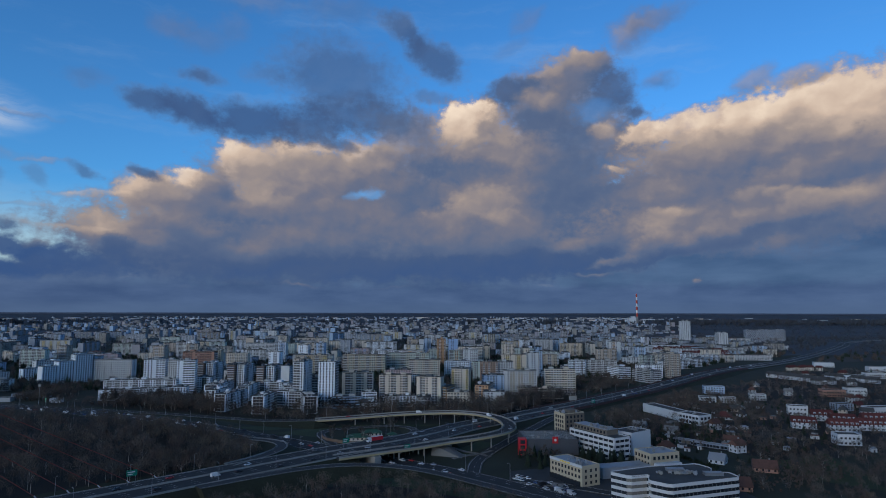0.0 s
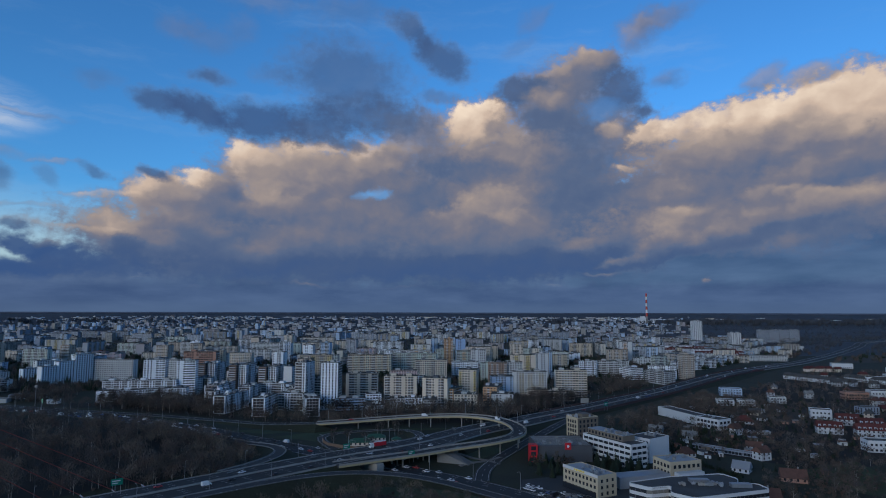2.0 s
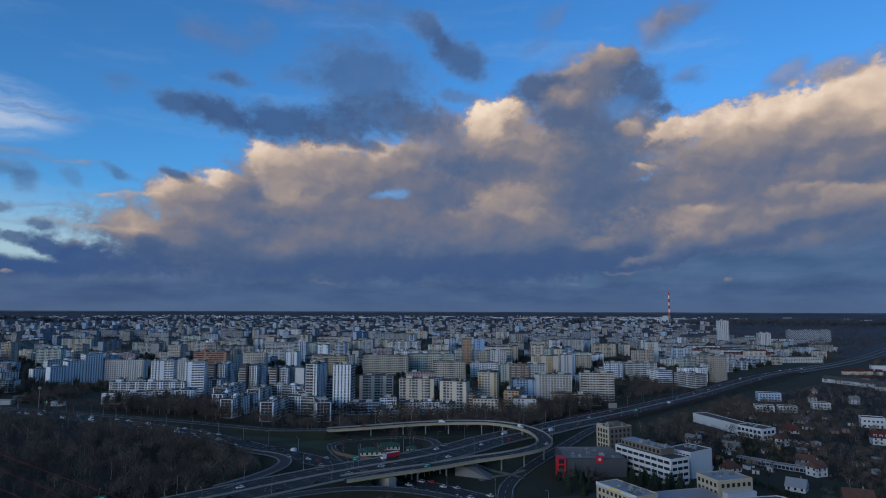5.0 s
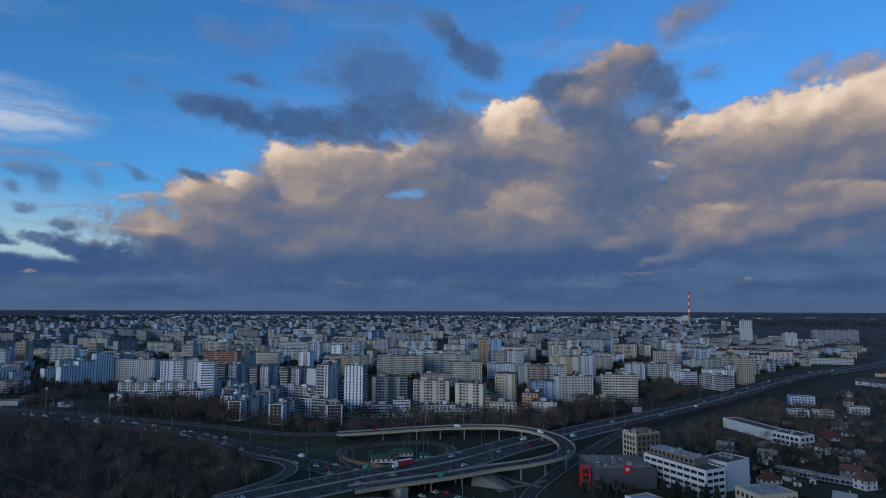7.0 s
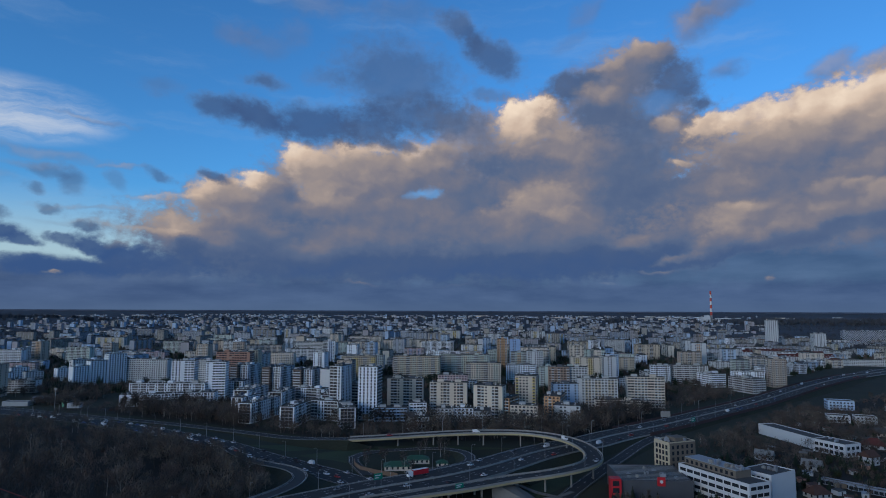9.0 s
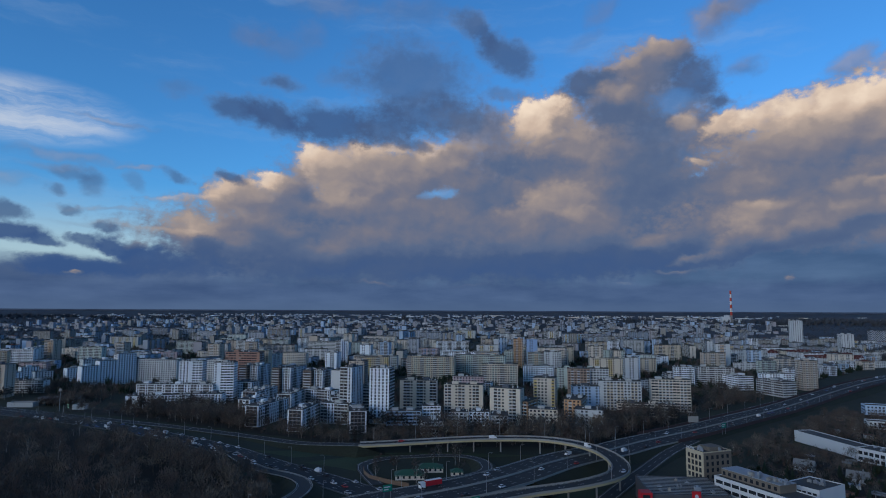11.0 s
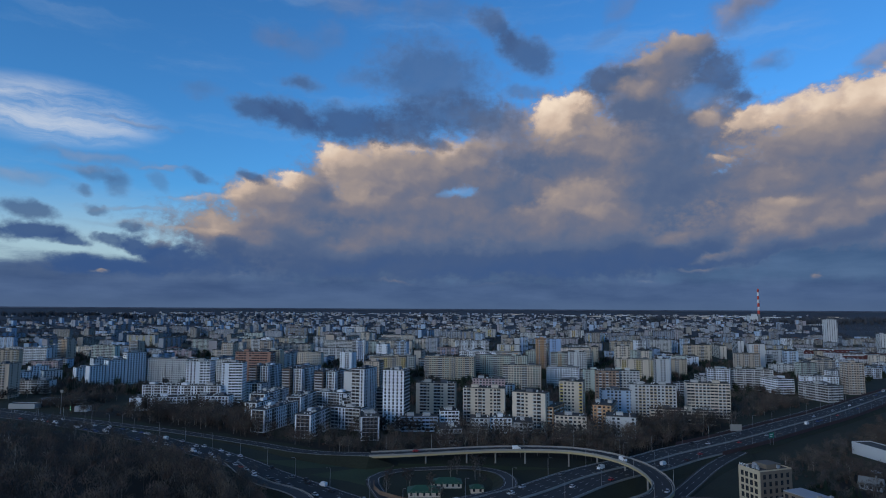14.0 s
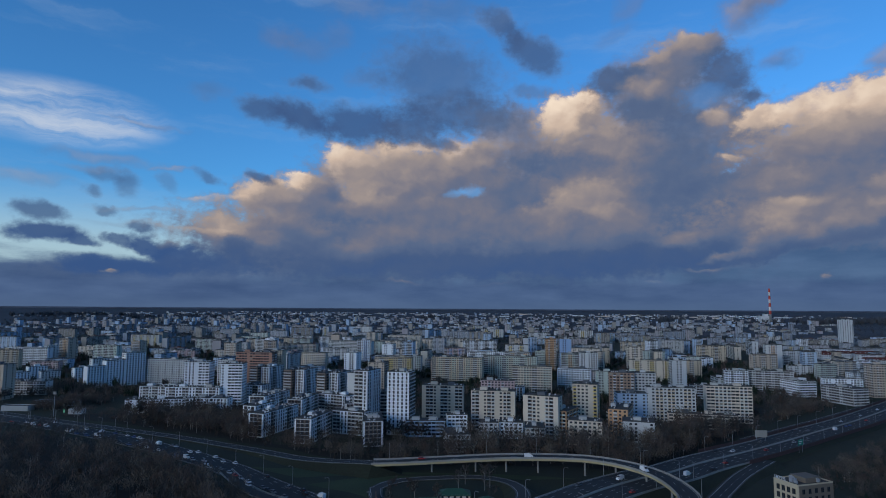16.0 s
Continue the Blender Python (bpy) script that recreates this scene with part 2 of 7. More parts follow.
    puff(35.2, 15.7, 2.72, 3.09, 0.72, 1, 0.3, -0)
    puff(27.3, 15.8, 1.87, 0.86, 0.66, 0.6, 0.6, 8)
    puff(23.3, 14.6, 7.35, 1.09, 0.6, 0.8, 0.5, 4)
    puff(23.2, 12.6, 8.56, 1.37, 0.37, 0.85, 0.5, 3)
    puff(18.5, 12.9, 4.45, 1.91, 0.42, 0.7, 0.5, -0)
    puff(30.7, 11.5, 4.78, 1.43, 0.4, 0.8, 0.5, 6)
    puff(20.2, 10.4, 5.59, 1.42, 0.42, 0.7, 0.5, -0)
    puff(25.3, 9.7, 1.71, 0.81, 0.52, 0.8, 0.45, -0)
    puff(27, 9.8, 1.12, 0.62, 0.56, 0.8, 0.4, -0)
    puff(29.2, 9.4, 1.55, 0.78, 0.58, 0.8, 0.4, -0)
    puff(32.2, 9.3, 2.28, 0.99, 0.54, 0.8, 0.5, -0)
    puff(26.1, 8, 4.55, 1.17, 0.44, 0.7, 0.5, 8)
    puff(18.7, 7.7, 3.24, 1.54, 0.54, 0.75, 0.55, 8)
    puff(18.4, 8.8, 1.94, 0.58, 0.6, 0.7, 0.55, -0)
    puff(16.7, 6, 2.53, 0.79, 0.48, 0.7, 0.55, 14)
    puff(21.7, 6.6, 3.32, 0.75, 0.44, 0.7, 0.5, 14)
    puff(13.4, 4.8, 2.08, 0.35, 0.5, 0.75, 0.5, 8)
    puff(10, 6.1, 1.97, 0.62, 0.44, 0.7, 0.5, 8)
    puff(25.3, 6.7, 5.39, 0.59, 0.22, 0.75, 0.5, 12)
    puff(25.5, 19.5, 1.73, 0.85, 0.58, 0.6, 0.5, 20)
    puff(29, 19.2, 2.18, 0.74, 0.62, 0.7, 0.5, 6)
    # dark shreds above the bank
    puff(-29.1, 17.8, 2.2, 0.86, 0.08, 0.8, 0.5, -12)
    puff(-25.5, 17.3, 3.09, 1.18, 0.06, 0.9, 0.45, -22)
    puff(-20.3, 17.1, 3.87, 1.61, 0.05, 0.85, 0.45, -6)
    puff(-25.2, 20.5, 1.61, 0.53, 0.1, 0.75, 0.6, -6)
    puff(-15.3, 17.1, 3.25, 1.54, 0.14, 0.8, 0.5, -0)
    puff(-12.6, 21.5, 5.28, 3.08, 0.12, 0.66, 0.5, -8)
    puff(-10.9, 18.3, 5.49, 1.64, 0.12, 0.7, 0.5, -0)
    puff(-7, 17.8, 3.31, 1.34, 0.26, 0.6, 0.6, -20)
    puff(-6.5, 25.9, 2.25, 0.95, 0.12, 0.75, 0.5, -35)
    puff(-3.4, 23.7, 2.89, 1.46, 0.1, 0.8, 0.45, -30)
    puff(-3.7, 20, 1.88, 0.61, 0.18, 0.5, 0.6, -0)
    puff(-12.5, 15.5, 1.64, 0.47, 0.24, 0.7, 0.5, -8)
    puff(-18.9, 21.2, 2.14, 0.69, 0.14, 0.35, 0.6, -0)
    puff(-34.1, 19, 1.42, 0.5, 0.12, 0.3, 0.7, -0)
    # pale puffs high up
    puff(-27.8, 24.2, 1.68, 0.91, 0.5, 0.3, 0.7, -0)
    puff(-24.9, 23.6, 2.04, 1.02, 0.48, 0.26, 0.7, -0)
    puff(-22.5, 24.7, 1.15, 0.93, 0.5, 0.22, 0.7, -20)
    puff(-20.9, 27.4, 3.2, 0.9, 0.52, 0.26, 0.7, -0)
    puff(15.6, 24.9, 1.91, 1.24, 0.46, 0.62, 0.6, 20)
    puff(17.6, 25.6, 2.78, 0.78, 0.46, 0.55, 0.6, 10)
    puff(17.9, 20.4, 1.28, 0.59, 0.36, 0.5, 0.6, -0)
    puff(5.8, 26.5, 1.5, 0.83, 0.56, 0.3, 0.7, 30)
    puff(4.5, 24.3, 1.61, 0.47, 0.5, 0.2, 0.7, 20)
    puff(-12.7, 27.3, 3.35, 1.02, 0.3, 0.3, 0.7, -0)
    # scraps towards the clear side
    puff(-42, 11, 1.48, 0.44, 0.1, 0.5, 0.6, -10)
    puff(-40.2, 10.5, 1, 0.72, 0.1, 0.55, 0.6, -40)
    puff(-42.8, 9.7, 0.65, 0.39, 0.1, 0.6, 0.5, -0)
    puff(-41.6, 8.3, 0.74, 0.35, 0.08, 0.65, 0.5, -14)
    puff(-37.1, 10.7, 0.99, 0.42, 0.14, 0.35, 0.6, -50)
    puff(-33.8, 11.3, 1.14, 0.43, 0.1, 0.6, 0.5, -24)
    puff(-29.3, 11.8, 1.13, 0.44, 0.1, 0.75, 0.45, -10)
    puff(-38.9, 6.7, 0.94, 0.32, 0.1, 0.75, 0.45, -14)
    puff(-43.2, 5.6, 1.42, 0.48, 0.06, 0.9, 0.35, -6)
    puff(-46.4, 7.6, 1.64, 0.75, 0.08, 0.8, 0.4, -0)
    puff(-45.9, 5.9, 2.65, 0.76, 0.06, 0.95, 0.35, 4)
    puff(-40.6, 5.7, 0.91, 0.4, 0.08, 0.8, 0.4, -14)
    puff(-38.2, 5.2, 2.47, 0.78, 0.08, 0.95, 0.35, -12)
    puff(-35.9, 4.4, 2.58, 0.85, 0.08, 0.95, 0.35, -10)
    puff(-36.6, 5.5, 0.91, 0.28, 0.36, 0.7, 0.4, -10)
    puff(-34.8, 5.1, 0.85, 0.38, 0.1, 0.8, 0.4, -8)
    puff(-42.7, 3.7, 2.15, 0.66, 0.08, 0.9, 0.4, -0)
    puff(-39.7, 3.3, 5.77, 0.91, 0.1, 0.95, 0.4, -0)
    puff(-33.1, 3.8, 3.93, 1.26, 0.16, 0.85, 0.5, -0)
    puff(-41.2, 2.9, 0.74, 0.22, 0.66, 0.85, 0.4, -0)
    puff(-25.6, 2.1, 0.58, 0.2, 0.5, 0.6, 0.5, -0)
    puff(-15.6, 2.4, 1.58, 0.16, 0.56, 0.6, 0.5, -0)
    puff(20.5, 2.8, 0.55, 0.24, 0.62, 0.8, 0.4, -0)
    puff(11.7, 3.6, 1.64, 0.2, 0.48, 0.7, 0.5, -0)
    puff(-19.2, 2.6, 3.09, 0.26, 0.3, 0.6, 0.6, -0)
    puff(-7.5, 2.3, 1.4, 0.16, 0.5, 0.6, 0.5, -0)
    # thin high streaks on the clear side
    puff(-42.1, 12.2, 3.52, 0.39, 0.84, 0.34, 0.7, -2)
    puff(-42.8, 11.3, 2.18, 0.26, 0.8, 0.25, 0.7, -0)
    puff(-36.9, 11.9, 1.41, 0.19, 0.84, 0.4, 0.6, 2)
    puff(-33.2, 9.6, 2.82, 0.24, 0.86, 0.5, 0.6, 6)
    puff(-38.4, 8.3, 3.59, 0.18, 0.8, 0.3, 0.7, -2)
    puff(-35.6, 6.9, 5.88, 0.24, 0.8, 0.32, 0.7, -2)
    puff(-38.8, 15.5, 2.41, 0.18, 0.86, 0.3, 0.7, -6)
    puff(-47.2, 10.2, 2.58, 0.49, 0.82, 0.3, 0.7, -4)


sky_world()
sun = new("sun", bpy.data.lights.new("sun", "SUN"))
sun.data.energy, sun.data.angle, sun.data.color = 1.0, radians(34), (1.0, 0.92, 0.83)
_a, _e = radians(SUN_TURN), radians(SUN_ELEV)
sun.matrix_world = look((0, 0, 500), (-math.sin(_a) * math.cos(_e), -math.cos(_a) * math.cos(_e), 500 - math.sin(_e)))


# ---- materials ----
def mat(name, color, rough=0.8, var=0.18, scale=0.35, fine=6.0, bump=0.0, metal=0.0, each=0.0, tint=None, spec=0.4):
    """A surface with two scales of variation, in metres; each: how much single pieces differ; tint: a second colour for stains."""
    m = bpy.data.materials.new(name)
    m.use_nodes = True
    nt = m.node_tree
    N, L = nt.nodes.new, nt.links.new
    b = nt.nodes["Principled BSDF"]
    b.inputs["Roughness"].default_value, b.inputs["Metallic"].default_value = rough, metal
    b.inputs["Specular IOR Level"].default_value = spec
    co = N("ShaderNodeNewGeometry")
    n1, n2 = N("ShaderNodeTexNoise"), N("ShaderNodeTexNoise")
    for n, s, d in ((n1, scale, 5), (n2, fine, 3)):
        n.inputs["Scale"].default_value, n.inputs["Detail"].default_value = s, d
        L(co.outputs["Position"], n.inputs["Vector"])
    mx = N("ShaderNodeMix")
    mx.data_type = "RGBA"
    L(n1.outputs["Fac"], mx.inputs[0])
    dark = tint or tuple(c * (1 - 1.6 * var) for c in color)
    mx.inputs[6].default_value = (*dark, 1)
    mx.inputs[7].default_value = (*[min(1, c * (1 + 1.2 * var)) for c in color], 1)
    mr = N("ShaderNodeMapRange")
    L(n2.outputs["Fac"], mr.inputs[0])
    mr.inputs[3].default_value, mr.inputs[4].default_value = 1 - var, 1 + var
    hs = N("ShaderNodeHueSaturation")
    L(mx.outputs[2], hs.inputs["Color"])
    if each:
        oi = N("ShaderNodeObjectInfo")
        m2 = N("ShaderNodeMapRange")
        L(oi.outputs["Random"], m2.inputs[0])
        m2.inputs[3].default_value, m2.inputs[4].default_value = 1 - each, 1 + each
        mm = N("ShaderNodeMath")
        mm.operation = "MULTIPLY"
        L(mr.outputs[0], mm.inputs[0])
        L(m2.outputs[0], mm.inputs[1])
        L(mm.outputs[0], hs.inputs["Value"])
    else:
        L(mr.outputs[0], hs.inputs["Value"])
    L(hs.outputs[0], b.inputs["Base Color"])
    if bump:
        bp = N("ShaderNodeBump")
        bp.inputs["Strength"].default_value, bp.inputs["Distance"].default_value = bump, 0.05
        L(n2.outputs["Fac"], bp.inputs["Height"])
        L(bp.outputs[0], b.inputs["Normal"])
    return m


def glass_mat(name, color, rough=0.12):
    m = mat(name, color, rough, 0.35, 0.25, 2.0, spec=0.4)
    nt = m.node_tree
    b = nt.nodes["Principled BSDF"]
    ge = nt.nodes.new("ShaderNodeNewGeometry")
    rp = nt.nodes.new("ShaderNodeValToRGB")
    nt.links.new(ge.outputs["Random Per Island"], rp.inputs[0])
    e = rp.color_ramp.elements
    e[0].position, e[0].color = 0.0, (*color, 1)
    e[1].position, e[1].color = 1.0, (0.36, 0.33, 0.29, 1)
    for pos, c in ((0.50, (0.028, 0.033, 0.042)), (0.72, (0.060, 0.066, 0.078)), (0.90, (0.14, 0.135, 0.128))):
        x = e.new(pos)
        x.color = (*c, 1)
    nt.links.new(rp.outputs[0], b.inputs["Base Color"])
    return m


M_GRASS = mat("winter_grass", (0.028, 0.033, 0.017), 0.95, 0.4, 0.03, 0.7, 0.4, tint=(0.017, 0.016, 0.011))
# blue-grey for the far plain: distance haze put into the ground colour
M_FOREST = mat("hazed_forest_floor", (0.055, 0.064, 0.080), 0.95, 0.3, 0.004, 0.05)
M_ASPHALT = mat("asphalt", (0.036, 0.038, 0.041), 0.85, 0.16, 0.05, 1.5, 0.2)
M_ASPHALT2 = mat("old_asphalt", (0.050, 0.052, 0.055), 0.85, 0.16, 0.08, 1.5, 0.2)
M_PAVE = mat("concrete_paving", (0.20, 0.195, 0.185), 0.9, 0.15, 0.2, 3, 0.2)
M_KERB = mat("dirty_kerb_concrete", (0.13, 0.125, 0.115), 0.9, 0.2, 0.2, 3)
M_CONC = mat("weathered_concrete", (0.30, 0.29, 0.27), 0.85, 0.16, 0.12, 2.0, 0.2)
M_YCONC = mat("ochre_painted_concrete", (0.44, 0.36, 0.20), 0.8, 0.12, 0.15, 2.0)
M_LINE = mat("road_paint", (0.62, 0.62, 0.60), 0.7, 0.15, 0.5, 6)
M_METAL = mat("galvanised_steel", (0.36, 0.37, 0.38), 0.45, 0.1, 1, 8, metal=0.7)
M_DARKM = mat("dark_grey_metal", (0.05, 0.052, 0.058), 0.5, 0.15, 1, 6, metal=0.2)
M_ROOF = mat("bitumen_roof", (0.085, 0.083, 0.082), 0.9, 0.25, 0.12, 1.5, 0.2)
M_ROOFL = mat("pale_gravel_roof", (0.24, 0.235, 0.225), 0.9, 0.2, 0.15, 1.5, 0.2)
M_GLASS = glass_mat("window_glass", (0.020, 0.024, 0.030), 0.14)
# loggia brown, darkened by the shade of the recess painted into it
M_LOGGIA = mat("shaded_loggia_brown", (0.070, 0.052, 0.045), 0.8, 0.25, 0.4, 3)
M_WHITE = mat("white_render", (0.60, 0.61, 0.62), 0.8, 0.06, 0.1, 2.0, each=0.04)
M_BARK = mat("grey_brown_bark", (0.08, 0.066, 0.052), 0.95, 0.3, 0.6, 5, each=0.25)
M_TWIG = mat("bare_twigs", (0.072, 0.063, 0.057), 0.95, 0.35, 0.05, 1.0, each=0.35)
M_CONIF = mat("conifer_needles", (0.022, 0.034, 0.020), 0.9, 0.35, 0.3, 3, each=0.3)


# ---- building blocks ----
class Geo:
    """Collects faces for one mesh."""

    def __init__(self):
        self.v, self.f = [], []

    def quad(self, a, b, c, d):
        i = len(self.v)
        self.v += [tuple(a), tuple(b), tuple(c), tuple(d)]
        self.f.append((i, i + 1, i + 2, i + 3))

    def tri(self, a, b, c):
        i = len(self.v)
        self.v += [tuple(a), tuple(b), tuple(c)]
        self.f.append((i, i + 1, i + 2))

    def box(self, x0, y0, z0, x1, y1, z1, bottom=True):
        i = len(self.v)
        self.v += [(x0, y0, z0), (x1, y0, z0), (x1, y1, z0), (x0, y1, z0), (x0, y0, z1), (x1, y0, z1), (x1, y1, z1), (x0, y1, z1)]
        fs = [(4, 5, 6, 7), (0, 1, 5, 4), (1, 2, 6, 5), (2, 3, 7, 6), (3, 0, 4, 7)]
        if bottom:
            fs.append((3, 2, 1, 0))
        self.f += [tuple(i + k for k in f) for f in fs]

    def prism(self, poly, z0, z1):
        """An upright prism over an anticlockwise outline."""
        i, n = len(self.v), len(poly)
        self.v += [(x, y, z0) for x, y in poly] + [(x, y, z1) for x, y in poly]
        self.f.append(tuple(i + n + k for k in range(n)))
        self.f.append(tuple(i + k for k in reversed(range(n))))
        for k in range(n):
            m = (k + 1) % n
            self.f.append((i + k, i + m, i + n + m, i + n + k))

    def tube(self, p, q, r0, r1, n=5, caps=False):
        p, q = Vector(p), Vector(q)
        w = (q - p)
        if w.length < 1e-6:
            return
        w.normalize()
        a = w.cross(Vector((0, 0, 1)) if abs(w.z) < 0.9 else Vector((1, 0, 0))).normalized()
        b = w.cross(a)
        i = len(self.v)
        for c, r in ((p, r0), (q, r1)):
            for k in range(n):
                t = 2 * math.pi * k / n
                self.v.append(tuple(c + a * (r * math.cos(t)) + b * (r * math.sin(t))))
        for k in range(n):
            m = (k + 1) % n
            self.f.append((i + k, i + m, i + n + m, i + n + k))
        if caps:
            self.f.append(tuple(i + n + k for k in range(n)))
            self.f.append(tuple(i + k for k in reversed(range(n))))

    def add(self, other, m):
        i = len(self.v)
        if not other.v:
            return
        a = np.array(m)
        self.v += (np.array(other.v) @ a[:3, :3].T + a[:3, 3]).tolist()
        self.f += [tuple(i + k for k in f) for f in other.f]

    def mesh(self, name, material, smooth=False):
        me = bpy.data.meshes.new(name)
        me.from_pydata(self.v, [], self.f)
        me.materials.append(material)
        if smooth:
            me.polygons.foreach_set("use_smooth", [True] * len(me.polygons))
        me.update()
        return me


def part(name, geo, material, parent, label="", kind="", smooth=False):
    ob = new(name, geo.mesh(name, material, smooth))
    ob.parent = parent
    return tagged(ob, label, kind=kind)


def thing(name, m, label, category, group="", kind=""):
    ob = new(name)
    ob.matrix_world = m
    return tagged(ob, label, category, group, kind)


def mesh_thing(name, geo, material, m, label, category, group="", kind="", smooth=False):
    ob = new(name, geo.mesh(name, material, smooth))
    ob.matrix_world = m
    return tagged(ob, label, category, group, kind)


# ---- the lie of the land: flat for three kilometres, then rising to the skyline ----
EYE_LEVEL, NEAR, SPAN = 100.0, 2600.0, 2200.0
HUB = (0.0, 100.0)


def far(x, y):
    """Where a point of the wide plain stands: place, ground height and scale."""
    dx, dy = x - HUB[0], y - HUB[1]
    d = math.hypot(dx, dy)
    if d <= NEAR:
        return x, y, 0.0, 1.0
    e = NEAR + (d - NEAR) / (1 + (d - NEAR) / SPAN)
    k = e / d
    return HUB[0] + dx * k, HUB[1] + dy * k, EYE_LEVEL * (1 - k), k


def build_ground():
    rings = [0, 60, 150, 300, 500, 800, 1200, 1700, 2200, 2600]
    true = rings + [2600 + 2200 * k / (1 - k) for k in (0.08, 0.16, 0.24, 0.32, 0.4, 0.5, 0.6, 0.7, 0.8, 0.88, 0.94, 0.98, 0.995)]
    n, g = 144, Geo()
    g.v.append((HUB[0], HUB[1], 0))
    for r in true[1:]:
        for k in range(n):
            a = 2 * math.pi * k / n
            x, y, z, s = far(HUB[0] + r * math.cos(a), HUB[1] + r * math.sin(a))
            g.v.append((x, y, z))
    for k in range(n):
        g.f.append((0, 1 + k, 1 + (k + 1) % n))
    for j in range(len(true) - 2):
        for k in range(n):
            a, b = 1 + j * n + k, 1 + j * n + (k + 1) % n
            g.f.append((a, a + n, b + n, b))
    ob = mesh_thing("ground", g, M_GRASS, Matrix(), "dull winter grass and bare earth plain", "ground", kind="structure", smooth=True)
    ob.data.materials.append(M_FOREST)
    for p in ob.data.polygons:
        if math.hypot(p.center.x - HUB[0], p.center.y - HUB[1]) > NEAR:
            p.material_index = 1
    return ob


build_ground()


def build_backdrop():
    """A plain glowing ring far behind everything; painted colours give the hazy wooded distance below the skyline."""
    m = bpy.data.materials.new("painted_haze")
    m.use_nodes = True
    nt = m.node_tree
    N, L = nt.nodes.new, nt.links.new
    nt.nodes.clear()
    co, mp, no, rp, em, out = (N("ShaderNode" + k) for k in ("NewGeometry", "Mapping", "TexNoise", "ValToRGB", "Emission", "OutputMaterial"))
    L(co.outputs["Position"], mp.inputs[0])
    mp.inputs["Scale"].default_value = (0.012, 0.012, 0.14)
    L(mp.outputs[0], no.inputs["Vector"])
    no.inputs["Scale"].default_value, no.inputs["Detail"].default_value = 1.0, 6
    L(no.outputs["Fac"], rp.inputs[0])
    # haze is put into these glowing blues
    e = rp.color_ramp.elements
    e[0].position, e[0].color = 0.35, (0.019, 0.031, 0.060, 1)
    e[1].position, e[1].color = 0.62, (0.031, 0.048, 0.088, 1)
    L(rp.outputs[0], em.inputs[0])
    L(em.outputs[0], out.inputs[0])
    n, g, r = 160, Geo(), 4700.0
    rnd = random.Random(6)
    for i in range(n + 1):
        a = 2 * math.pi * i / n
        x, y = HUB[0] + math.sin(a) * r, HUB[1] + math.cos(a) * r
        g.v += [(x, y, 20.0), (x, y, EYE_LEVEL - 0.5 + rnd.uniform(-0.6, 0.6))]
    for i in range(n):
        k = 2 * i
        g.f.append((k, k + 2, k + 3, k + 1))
    return mesh_thing("backdrop", g, m, Matrix(), "glowing backdrop painted as hazy blue woods below the skyline", "backdrop", kind="structure")


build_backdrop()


# ---- roads ----
def spline(pts, step=8.0):
    """A smooth line through the points (x, y, z)."""
    P = [Vector(p) for p in pts]
    P = [2 * P[0] - P[1]] + P + [2 * P[-1] - P[-2]]
    out = []
    for i in range(1, len(P) - 2):
        a, b, c, d = P[i - 1:i + 3]
        n = max(2, int((c - b).length / step))
        for k in range(n):
            t = k / n
            out.append(0.5 * (2 * b + (c - a) * t + (2 * a - 5 * b + 4 * c - d) * t * t + (3 * b - 3 * c + d - a) * t ** 3))
    out.append(P[-2])
    return out


def sides(line):
    """The level sideways direction (to the left) along a line."""
    out = []
    for i in range(len(line)):
        d = line[min(i + 1, len(line) - 1)] - line[max(i - 1, 0)]
        out.append(Vector((-d.y, d.x, 0)).normalized())
    return out


def sweep(line, profile, closed=False, g=None):
    """Sweeps a profile of (left, up) along a line."""
    g = g or Geo()
    S, i0, n = sides(line), len(g.v), len(profile)
    for p, s in zip(line, S):
        for o, h in profile:
            g.v.append(tuple(p + s * o + Vector((0, 0, h))))
    for k in range(len(line) - 1):
        for j in range(n if closed else n - 1):
            a, b = i0 + k * n + j, i0 + k * n + (j + 1) % n
            g.f.append((a, a + n, b + n, b))
    if closed:
        g.f.append(tuple(range(i0, i0 + n)))
        g.f.append(tuple(reversed(range(i0 + (len(line) - 1) * n, i0 + len(line) * n))))
    return g


def dashes(line, off, dash, gap, w, lift, g):
    S, run, on = sides(line), 0.0, True
    for k in range(len(line) - 1):
        a, b = line[k] + S[k] * off, line[k + 1] + S[k + 1] * off
        L, x = (b - a).length, 0.0
        if dash <= 0:
            spans = [(0, L)]
        else:
            spans, x = [], 0.0
            while x < L:
                ph = (run + x) % (dash + gap)
                if ph < dash:
                    e = min(L, x + dash - ph)
                    spans.append((x, e))
                    x = e + 1e-3
                else:
                    x += dash + gap - ph + 1e-3
        run += L
        u = (b - a) / max(L, 1e-6)
        h = Vector((0, 0, lift))
        for p, q in spans:
            A, B = a + u * p + h, a + u * q + h
            g.quad(A - S[k] * w, B - S[k + 1] * w, B + S[k + 1] * w, A + S[k] * w)


